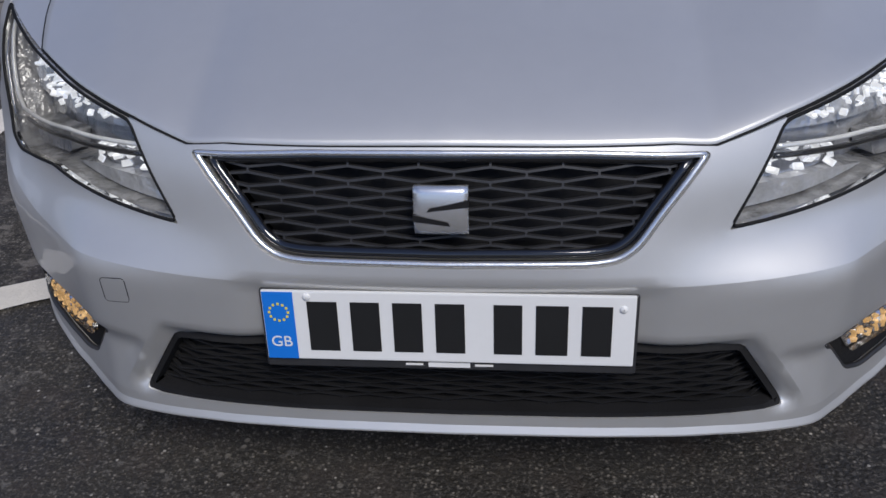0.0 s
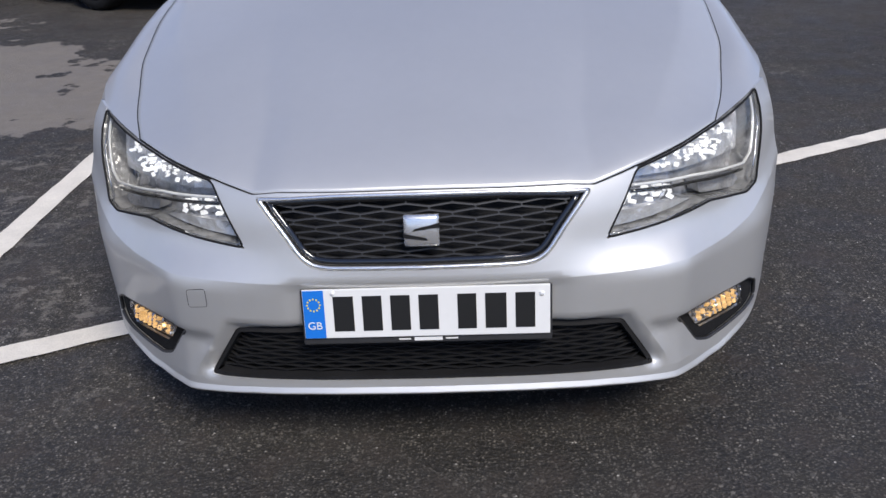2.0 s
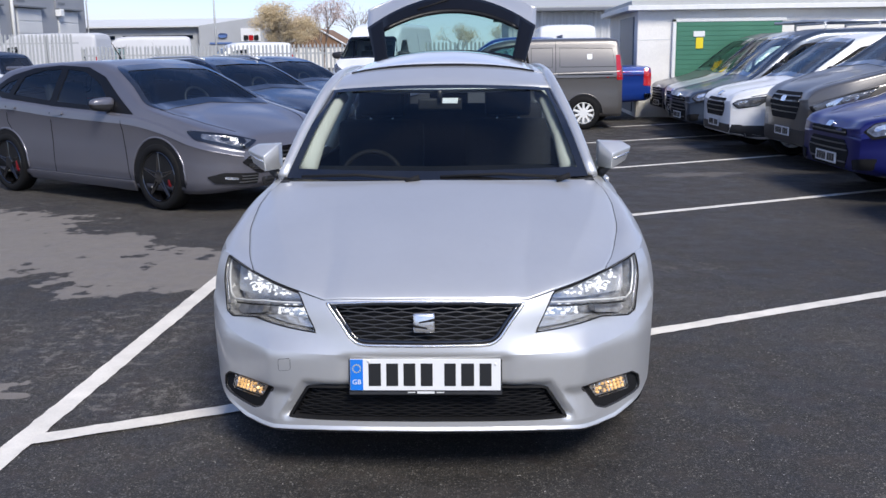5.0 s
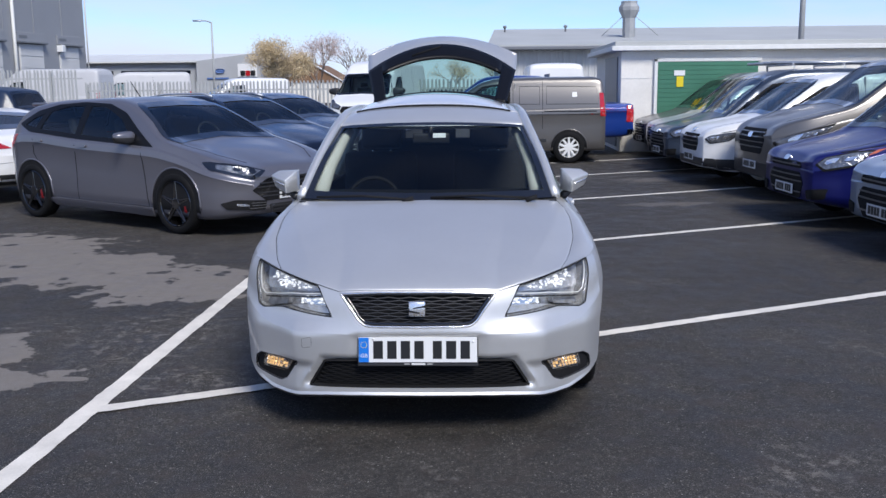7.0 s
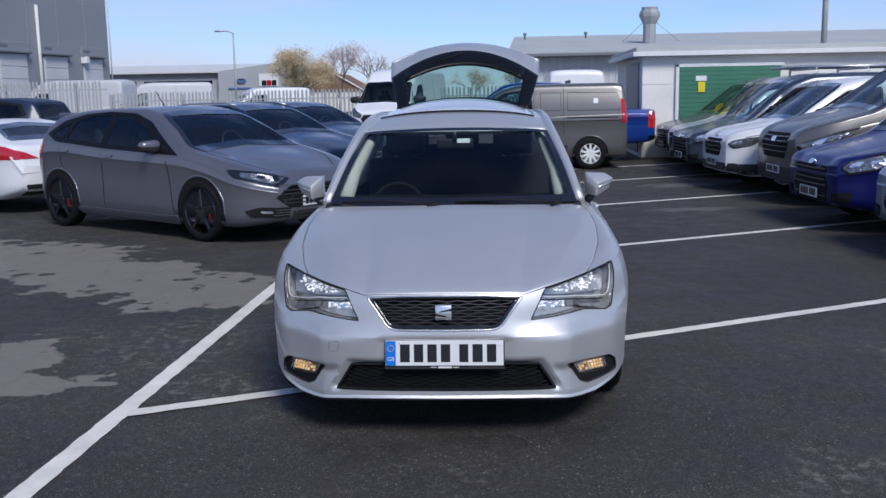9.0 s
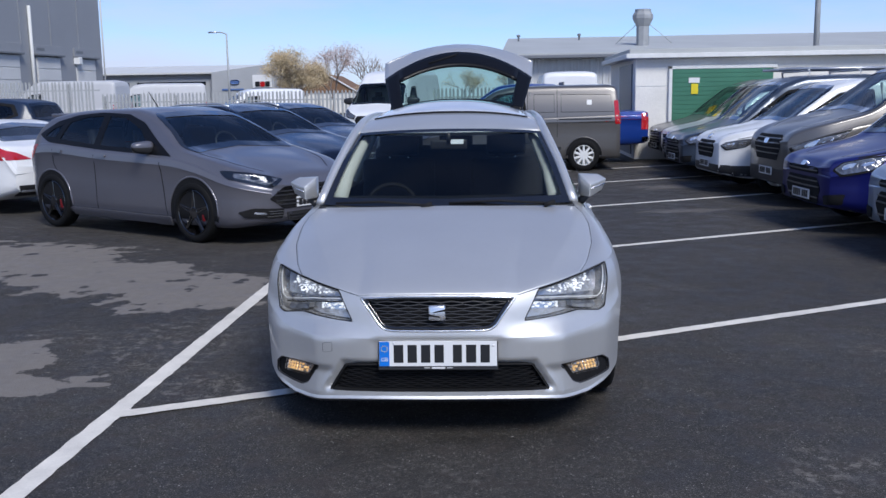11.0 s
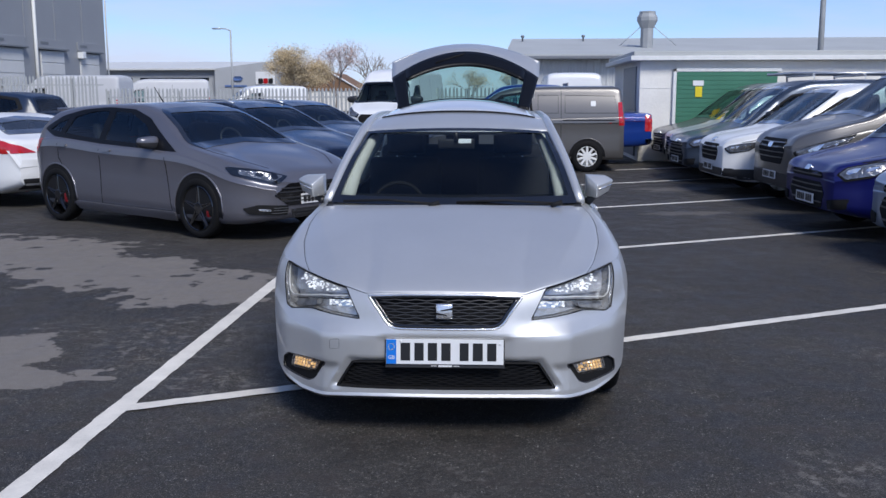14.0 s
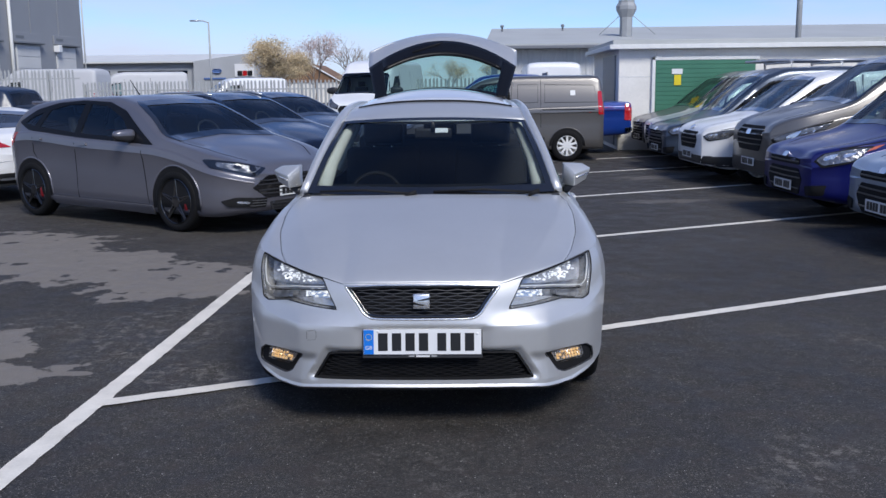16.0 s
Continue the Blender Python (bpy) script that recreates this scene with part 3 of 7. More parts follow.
SATINBAR = mat("satin_grey_bar", (0.16, 0.16, 0.165), rough=0.3, metal=0.6, var=0.1)
HATCH = dict(
    L=4.22, W=1.82, lamp_frame=False, nose=0.55, nose_w=0.66, tail_w=0.80, tail=0.5, tumble=0.25,
    top=[(0, 0.66), (0.06, 0.73), (0.25, 0.80), (0.6, 0.90), (1.0, 0.985), (1.12, 1.02), (1.5, 1.24), (1.9, 1.41), (2.3, 1.475), (3.1, 1.455), (3.7, 1.385), (3.92, 1.25), (4.08, 1.05), (4.18, 0.92), (4.22, 0.72)],
    belt=[(0, 0.60), (0.3, 0.70), (0.9, 0.87), (1.3, 0.93), (2.6, 0.985), (3.6, 1.05), (4.0, 1.0), (4.22, 0.66)],
    low=[(0, 0.24), (0.5, 0.17), (3.7, 0.19), (4.22, 0.32)],
    axles=(0.9, 3.55), wheel_r=0.335, rim_r=0.255, rim=(5, "twin", BLACKALLOY),
    screen=[[(0, 1.412), (0.54, 1.392), (0.60, 1.35), (0.775, 1.035), (0.73, 0.985), (0, 1.03)]],
    rear_screen=[[(0, 1.36), (0.48, 1.33), (0.58, 1.08), (0, 1.10)]],
    dlo=[(1.26, 0.935), (1.58, 1.11), (1.92, 1.30), (2.25, 1.395), (2.75, 1.415), (3.2, 1.385), (3.55, 1.31), (3.86, 1.15), (3.6, 1.06), (2.6, 0.99)],
    windows=[[(1.56, 0.968), (1.92, 1.235), (2.3, 1.375), (2.62, 1.395), (2.60, 1.015)], [(2.67, 1.02), (2.69, 1.395), (3.0, 1.385), (3.32, 1.315), (3.42, 1.075)], [(3.47, 1.085), (3.38, 1.30), (3.58, 1.245), (3.78, 1.125)]],
    seams=[[(2.64, 0.25), (2.66, 1.0)], [(1.35, 0.28), (1.40, 0.6), (1.45, 0.93)], [(3.35, 0.62), (3.5, 0.8), (3.5, 1.05)], [(1.35, 0.27), (3.2, 0.28)]],
    front=[("headlight_frame", [(0.40, 0.69), (0.60, 0.615), (0.87, 0.71), (0.86, 0.805), (0.60, 0.745)], GLOSSBLACK, 0.004),
           ("headlight", [(0.47, 0.695), (0.62, 0.645), (0.83, 0.725), (0.82, 0.775), (0.62, 0.725)], VANLAMP, 0.010),
           ("grille", [(-0.42, 0.62), (0.42, 0.62), (0.62, 0.50), (0.44, 0.38), (-0.44, 0.38), (-0.62, 0.50)], GLOSSBLACK, 0.006),
           ("lower_intake", [(-0.40, 0.34), (0.40, 0.34), (0.36, 0.24), (-0.36, 0.24)], BLACK, 0.006),
           ("fog_surround", [(0.44, 0.385), (0.74, 0.405), (0.84, 0.365), (0.80, 0.305), (0.46, 0.285)], MATT, 0.006),
           ("fog_bar", [(0.45, 0.366), (0.62, 0.372), (0.62, 0.364), (0.45, 0.358)], SATINBAR, 0.012), ("fog_bar", [(0.45, 0.340), (0.62, 0.345), (0.62, 0.337), (0.45, 0.332)], SATINBAR, 0.012), ("fog_bar", [(0.46, 0.314), (0.64, 0.318), (0.64, 0.310), (0.46, 0.306)], SATINBAR, 0.012),
           ("lamp_lens", [(0.585 + 0.034 * math.cos(a), 0.697 + 0.030 * math.sin(a)) for a in np.linspace(0, 5.9, 12)], GLOSSBLACK, 0.014),
           ("lamp_lens", [(0.70 + 0.030 * math.cos(a), 0.722 + 0.024 * math.sin(a)) for a in np.linspace(0, 5.9, 12)], GLOSSBLACK, 0.014),
           ("fog_lamp", [(0.64, 0.355), (0.74, 0.365), (0.73, 0.340), (0.64, 0.330)], LAMPSILVER, 0.012)],
    back=[("tail_light", [(0.55, 0.98), (0.80, 1.0), (0.86, 0.86), (0.66, 0.82)], REDLAMP, 0.008)],
    side=[("tail_light", [(3.84, 1.03), (4.06, 1.02), (4.12, 0.88), (3.92, 0.90)], REDLAMP, 0.006), ("door_handle", band(2.42, 2.58, 0.90, 0.93), None, 0.02), ("door_handle", band(3.3, 3.46, 0.94, 0.97), None, 0.02), ("side_skirt", [(1.28, 0.27), (3.16, 0.285), (3.14, 0.20), (1.30, 0.185)], None, 0.028)],
    grille_bars=[(0.52, 0.57), (0.56, 0.53), (0.55, 0.47), (0.50, 0.43), (0.35, 0.31), (0.34, 0.275)], bonnet_gap=[[(0.50, 0.20), (0.66, 0.45), (0.735, 0.80), (0.745, 1.12)]],
    mirror=(0.83, 1.68, 1.03, 1.0), plate=(-0.035, 0.44, 0), bars=(0.05, 0.05, 0.045, 0.045, 0, 0.05, 0.05, 0.05))


CUSTOM = dict(
    L=4.97, W=1.98, nose=0.62, nose_w=0.78, tail_w=0.93, tail=0.2, tumble=0.13, crown=0.05,
    top=[(0, 0.90), (0.05, 0.98), (0.2, 1.06), (0.6, 1.17), (0.95, 1.26), (1.4, 1.56), (1.85, 1.86), (2.2, 1.94), (3.0, 1.97), (4.6, 1.95), (4.9, 1.90), (4.97, 1.6)],
    belt=[(0, 0.84), (0.5, 1.0), (1.0, 1.12), (1.6, 1.18), (4.97, 1.2)],
    low=[(0, 0.30), (0.5, 0.22), (4.4, 0.25), (4.97, 0.35)],
    axles=(1.0, 3.93), wheel_r=0.34, rim_r=0.22, rim=(10, "cover", WHITEPLASTIC),
    van=True, glass=VANGLASS, screen=[[(0, 1.84), (0.66, 1.82), (0.73, 1.76), (0.86, 1.31), (0.81, 1.26), (0, 1.31)]],
    windows=[[(1.20, 1.20), (1.40, 1.39), (1.90, 1.71), (2.5, 1.76), (2.5, 1.21)]], pillars=[[(1.66, 1.20), (1.70, 1.60)]],
    seams=[[(2.56, 0.35), (2.56, 1.8)], [(1.15, 0.5), (1.2, 0.95), (1.3, 1.15)], [(2.62, 1.02), (4.8, 1.02)], [(3.75, 0.7), (3.75, 1.82)], [(1.2, 0.36), (3.5, 0.36)]],
    front=[("grille", [(-0.44, 0.96), (0.44, 0.96), (0.52, 0.82), (0.40, 0.62), (-0.40, 0.62), (-0.52, 0.82)], MATT, 0.006),
           ("lower_bumper", [(-0.88, 0.50), (0.88, 0.50), (0.84, 0.32), (-0.84, 0.32)], BLACK, 0.006),
           ("badge", [(-0.08, 0.90), (0.08, 0.90), (0.08, 0.84), (-0.08, 0.84)], CHROME, 0.02)],
    back=[("tail_light", [(0.84, 1.45), (0.96, 1.45), (0.97, 0.95), (0.86, 0.95)], REDLAMP, 0.008)],
    side=[("tail_light", band(4.86, 4.96, 0.95, 1.5), REDLAMP, 0.006), ("door_handle", band(2.32, 2.48, 1.02, 1.06), BLACK, 0.02), ("side_rub", band(1.5, 3.5, 0.46, 0.54), BLACK, 0.012), ("bumper_corner", band(0.12, 0.58, 0.33, 0.50), BLACK, 0.008), ("fuel_flap", band(4.3, 4.42, 1.25, 1.37), WHITEPLASTIC, 0.004)],
    side_lamps=[[(0.03, 0.81), (0.09, 0.74), (0.36, 0.79), (0.58, 0.90), (0.72, 1.02), (0.46, 0.96), (0.18, 0.88)]],
    grille_bars=[(0.48, 0.91), (0.50, 0.85), (0.50, 0.78), (0.46, 0.71)], bar_mat=SATINBAR, bonnet_gap=[[(0.55, 0.25), (0.74, 0.55), (0.82, 1.0)]],
    mirror=(0.93, 1.45, 1.30, 1.2), mirror_mat=BLACK, plate=(-0.035, 0.46, 0))

CONNECT = dict(CUSTOM, L=4.42, W=1.84,
    top=[(0, 0.74), (0.05, 0.80), (0.2, 0.845), (0.6, 0.925), (0.9, 1.01), (1.35, 1.37), (1.8, 1.70), (2.2, 1.82), (3.0, 1.84), (4.1, 1.82), (4.35, 1.77), (4.42, 1.5)],
    belt=[(0, 0.68), (0.5, 0.80), (1.0, 0.92), (1.6, 1.04), (4.42, 1.14)], axles=(0.9, 3.56), wheel_r=0.32, rim_r=0.21,
    screen=[[(0, 1.71), (0.60, 1.69), (0.67, 1.61), (0.79, 1.09), (0.74, 1.05), (0, 1.08)]],
    windows=[[(1.10, 1.03), (1.34, 1.22), (1.80, 1.55), (2.35, 1.63), (2.35, 1.08)]], pillars=[[(1.52, 1.04), (1.54, 1.38)]],
    seams=[[(2.42, 0.35), (2.42, 1.65)], [(1.1, 0.5), (1.15, 0.9), (1.2, 1.08)], [(2.5, 0.99), (4.3, 0.99)], [(3.02, 0.7), (3.02, 1.7)], [(2.55, 1.20), (2.55, 1.56), (2.96, 1.56), (2.96, 1.20), (2.55, 1.20)], [(3.1, 1.20), (3.1, 1.56), (4.1, 1.54), (4.16, 1.20), (3.1, 1.20)], [(0.25, 0.835), (0.9, 0.955)]],
    front=[("grille", [(-0.40, 0.60), (0.40, 0.60), (0.50, 0.48), (0.40, 0.31), (-0.40, 0.31), (-0.50, 0.48)], MATT, 0.006),
           ("upper_grille", [(-0.42, 0.71), (0.42, 0.71), (0.44, 0.64), (-0.44, 0.64)], MATT, 0.006),
           ("lower_bumper", [(-0.80, 0.28), (0.80, 0.28), (0.78, 0.22), (-0.78, 0.22)], BLACK, 0.006),
           ("fog_surround", [(0.58, 0.42), (0.80, 0.45), (0.78, 0.34), (0.60, 0.32)], MATT, 0.006),
           ("badge", [(-0.07, 0.76), (0.07, 0.76), (0.07, 0.71), (-0.07, 0.71)], CHROME, 0.015)],
    side=[("tail_light", band(4.30, 4.41, 0.9, 1.4), REDLAMP, 0.006), ("door_handle", band(2.2, 2.36, 0.95, 0.99), BLACK, 0.02), ("side_rub", band(1.4, 3.1, 0.44, 0.50), BLACK, 0.012)],
    side_lamps=[[(0.04, 0.71), (0.10, 0.655), (0.36, 0.71), (0.56, 0.85), (0.36, 0.835), (0.12, 0.78)]],
    grille_bars=[(0.42, 0.675), (0.44, 0.56), (0.47, 0.50), (0.44, 0.38)], bonnet_gap=[[(0.50, 0.20), (0.66, 0.45), (0.74, 0.9)]],
    mirror=(0.87, 1.38, 1.20, 1.0), plate=(-0.04, 0.40, 0))

COURIER = dict(CONNECT, L=4.16, W=1.76, axles=(0.85, 3.34),
    top=[(0, 0.78), (0.05, 0.85), (0.2, 0.92), (0.6, 1.00), (0.9, 1.055), (1.35, 1.36), (1.8, 1.65), (2.2, 1.72), (3.0, 1.74), (3.9, 1.72), (4.1, 1.66), (4.16, 1.4)],
    belt=[(0, 0.78), (0.5, 0.92), (1.0, 1.02), (1.6, 1.07), (4.16, 1.1)],
    screen=[[(0, 1.63), (0.60, 1.61), (0.67, 1.55), (0.78, 1.12), (0.73, 1.085), (0, 1.12)]],
    windows=[[(1.12, 1.075), (1.36, 1.23), (1.80, 1.50), (2.3, 1.55), (2.3, 1.085)]], pillars=[[(1.50, 1.08), (1.52, 1.33)]],
    side=[("tail_light", band(4.05, 4.15, 0.9, 1.35), REDLAMP, 0.006), ("door_handle", band(2.15, 2.3, 0.92, 0.96), BLACK, 0.02), ("bumper_corner", band(0.16, 0.50, 0.27, 0.43), BLACK, 0.008), ("arch_trim", band(1.22, 2.9, 0.27, 0.36), BLACK, 0.01)],
    front=[("grille", [(-0.40, 0.80), (0.40, 0.80), (0.46, 0.68), (0.38, 0.54), (-0.38, 0.54), (-0.46, 0.68)], MATT, 0.006),
           ("lower_bumper", [(-0.78, 0.44), (0.78, 0.44), (0.76, 0.27), (-0.76, 0.27)], BLACK, 0.006),
           ("badge", [(-0.07, 0.88), (0.07, 0.88), (0.07, 0.83), (-0.07, 0.83)], CHROME, 0.02)],
    side_lamps=[[(0.03, 0.74), (0.10, 0.68), (0.34, 0.72), (0.54, 0.84), (0.30, 0.82), (0.10, 0.785)]],
    grille_bars=[(0.42, 0.75), (0.44, 0.69), (0.41, 0.62)], bonnet_gap=[[(0.48, 0.20), (0.64, 0.45), (0.72, 0.9)]],
    mirror=(0.83, 1.36, 1.17, 1.2), plate=(-0.04, 0.44, 0))

TRANSIT = dict(CUSTOM, grille_bars=(), bonnet_gap=(), L=5.6, W=2.06, tumble=0.10,
    top=[(0, 0.96), (0.05, 1.05), (0.2, 1.13), (0.5, 1.24), (0.8, 1.36), (1.2, 1.76), (1.6, 2.14), (2.0, 2.42), (2.6, 2.5), (5.3, 2.5), (5.55, 2.42), (5.6, 2.0)],
    belt=[(0, 0.9), (0.5, 1.08), (1.0, 1.22), (1.6, 1.28), (5.6, 1.3)], axles=(1.0, 4.3), wheel_r=0.35,
    screen=[[(0, 2.04), (0.76, 2.02), (0.83, 1.94), (0.94, 1.40), (0.88, 1.34), (0, 1.38)]], pillars=(),
    windows=[[(1.2, 1.29), (1.45, 1.50), (1.85, 1.90), (2.3, 1.93), (2.3, 1.29)]],
    seams=[[(2.4, 0.4), (2.4, 2.1)], [(3.7, 0.5), (3.7, 2.2)]],
    back=[("tail_light", [(0.90, 1.5), (1.0, 1.5), (1.0, 0.95), (0.92, 0.95)], REDLAMP, 0.008)],
    side=[("door_handle", band(2.15, 2.3, 1.1, 1.14), BLACK, 0.02), ("side_rub", band(1.5, 3.8, 0.5, 0.6), BLACK, 0.012)],
    side_lamps=(), front=[("headlight", [(0.50, 0.98), (0.55, 0.88), (0.80, 0.94), (0.90, 1.13), (0.87, 1.17), (0.70, 1.07)], VANLAMP, 0.006)] + CUSTOM["front"],
    mirror=(0.98, 1.25, 1.45, 1.7), plate=(-0.035, 0.5, 0))

SUV = dict(HATCH, grille_bars=(), bonnet_gap=(), L=4.5, W=1.88, dlo_mat=MATT, dlo=[(1.5, 1.08), (1.9, 1.38), (2.3, 1.56), (3.4, 1.585), (3.9, 1.52), (4.06, 1.28), (3.6, 1.13), (2.6, 1.1)],
    top=[(0, 0.80), (0.06, 0.88), (0.25, 0.96), (0.6, 1.04), (1.0, 1.10), (1.12, 1.13), (1.5, 1.38), (1.9, 1.58), (2.3, 1.66), (3.4, 1.66), (4.1, 1.58), (4.35, 1.2), (4.47, 1.0), (4.5, 0.8)],
    belt=[(0, 0.74), (0.3, 0.82), (0.9, 0.98), (1.3, 1.04), (3.6, 1.10), (4.5, 0.78)], low=[(0, 0.30), (0.5, 0.24), (3.9, 0.24), (4.5, 0.36)],
    axles=(0.95, 3.65), wheel_r=0.36, rim_r=0.24, rim=(5, "spoke", ALLOY),
    screen=[[(0, 1.57), (0.54, 1.55), (0.60, 1.50), (0.74, 1.14), (0.70, 1.10), (0, 1.15)]],
    rear_screen=[[(0, 1.55), (0.52, 1.53), (0.62, 1.18), (0, 1.2)]],
    windows=[[(1.6, 1.12), (1.92, 1.36), (2.3, 1.53), (2.66, 1.56), (2.66, 1.13)], [(2.74, 1.13), (2.74, 1.56), (3.4, 1.55), (3.85, 1.49), (3.98, 1.29), (3.6, 1.15)]],
    seams=[[(2.7, 0.35), (2.7, 1.1)], [(1.4, 0.4), (1.5, 1.04)]],
    front=[("headlight", [(0.50, 0.86), (0.64, 0.80), (0.86, 0.88), (0.86, 0.95), (0.64, 0.93)], VANLAMP, 0.006), ("grille", [(-0.46, 0.80), (0.46, 0.80), (0.40, 0.50), (-0.40, 0.50)], MATT, 0.006)],
    back=[("tail_light", [(0.62, 1.08), (0.86, 1.1), (0.90, 0.95), (0.70, 0.92)], REDLAMP, 0.008)],
    side=[("tail_light", band(4.2, 4.4, 0.95, 1.1), REDLAMP, 0.006), ("door_handle", band(2.45, 2.6, 1.0, 1.03), BLACK, 0.02)],
    mirror=(0.86, 1.7, 1.15, 1.0), plate=(-0.035, 0.5, 0))

COUPE = dict(HATCH, seats=False, grille_bars=(), bonnet_gap=(), L=4.25, W=1.85, dlo=[(1.65, 0.90), (2.1, 1.18), (2.5, 1.235), (2.95, 1.18), (3.2, 0.97)], axles=(0.9, 3.45), wheel_r=0.33, rim=(5, "spoke", ALLOY),
    top=[(0, 0.60), (0.06, 0.66), (0.25, 0.72), (0.6, 0.80), (1.1, 0.90), (1.3, 0.94), (1.7, 1.14), (2.1, 1.28), (2.5, 1.31), (3.0, 1.26), (3.6, 1.10), (3.95, 1.0), (4.15, 0.95), (4.25, 0.7)],
    belt=[(0, 0.56), (0.3, 0.62), (0.9, 0.80), (1.3, 0.84), (2.6, 0.88), (3.6, 0.96), (4.1, 0.9), (4.25, 0.62)],
    screen=[[(0, 1.22), (0.5, 1.2), (0.66, 0.96), (0, 0.97)]], rear_screen=[[(0, 1.25), (0.50, 1.21), (0.66, 1.03), (0, 1.04)]],
    windows=[[(1.75, 0.92), (2.1, 1.15), (2.5, 1.21), (2.9, 1.16), (3.1, 0.98)]], seams=[[(2.9, 0.3), (2.95, 0.9)]],
    back=[("tail_light", [(0.46, 0.775), (0.66, 0.87), (0.91, 0.94), (0.91, 0.77)], REDLAMP, 0.008), ("rear_bumper_insert", [(-0.7, 0.42), (0.7, 0.42), (0.66, 0.26), (-0.66, 0.26)], BLACK, 0.008)],
    side=[("tail_light", [(3.72, 0.97), (3.86, 0.97), (4.06, 0.94), (4.2, 0.88), (4.2, 0.77), (3.76, 0.765), (3.90, 0.84)], REDLAMP, 0.006), ("door_handle", band(2.7, 2.86, 0.82, 0.85), BLACK, 0.02)],
    mirror=(0.83, 1.75, 0.98, 1.0))

PICKUP = dict(CUSTOM, grille_bars=(), bonnet_gap=(), L=5.3, W=1.86, tumble=0.2, tail_w=0.96, tail=0.1,
    top=[(0, 0.98), (0.05, 1.05), (0.3, 1.12), (0.9, 1.2), (1.2, 1.24), (1.6, 1.55), (2.0, 1.78), (2.4, 1.82), (3.2, 1.80), (3.55, 1.6), (3.65, 1.16), (5.2, 1.17), (5.28, 1.14), (5.3, 1.0)],
    belt=[(0, 0.9), (0.5, 1.0), (1.0, 1.06), (3.6, 1.1), (5.3, 1.08)], low=[(0, 0.4), (0.5, 0.38), (4.6, 0.40), (5.2, 0.44), (5.3, 0.48)], axles=(0.95, 4.1), wheel_r=0.37, rim=(6, "spoke", ALLOY),
    screen=[[(0, 1.70), (0.58, 1.68), (0.74, 1.27), (0, 1.29)]], windows=[[(1.55, 1.14), (1.85, 1.45), (2.2, 1.65), (3.1, 1.65), (3.3, 1.14)]], seams=[[(2.4, 0.5), (2.4, 1.1)], [(3.55, 0.5), (3.55, 1.1)]],
    back=[("tail_light", [(0.76, 1.12), (0.92, 1.12), (0.92, 0.74), (0.78, 0.74)], REDLAMP, 0.01), ("rear_bumper", [(-0.8, 0.60), (0.8, 0.60), (0.8, 0.52), (-0.8, 0.52)], CHROME, 0.03)],
    side=[("tail_light", band(5.14, 5.29, 0.76, 1.12), REDLAMP, 0.012), ("rear_bumper", band(5.16, 5.29, 0.50, 0.60), CHROME, 0.02)], mirror=(0.9, 1.6, 1.3, 1.2))

GREY = paint("grey_paint", (0.142, 0.140, 0.161), metal=0.42, rough=0.34, coat=0.6)
NAVY = paint("navy_paint", (0.006, 0.010, 0.026), metal=0.6, rough=0.25, coat=0.6)
NAVY2 = paint("dark_slate_paint", (0.045, 0.062, 0.095), metal=0.35, rough=0.3, coat=0.4)
BLUE = paint("blue_paint", (0.008, 0.011, 0.115), metal=0.25, rough=0.30, coat=0.25)
PICKUPBLUE = paint("bright_blue_paint", (0.008, 0.04, 0.24), metal=0.2, rough=0.3)
BRONZE = paint("bronze_paint", (0.165, 0.156, 0.148), metal=0.6, rough=0.35, coat=0.4)
WHITE = paint("white_paint", (0.76, 0.76, 0.76), rough=0.35)
DULLWHITE = paint("dull_white_paint", (0.52, 0.52, 0.53), rough=0.5, coat=0.1)
STEEL = paint("steel_grey_paint", (0.35, 0.41, 0.50), metal=0.5, rough=0.32, coat=0.4)
STEEL2 = paint("graphite_paint", (0.17, 0.165, 0.16), metal=0.6, rough=0.35)
SILVERVAN = paint("pale_silver_paint", (0.58, 0.59, 0.60), metal=0.4, rough=0.4)
BLACKPAINT = paint("black_paint", (0.012, 0.024, 0.055), rough=0.4, coat=0.2)


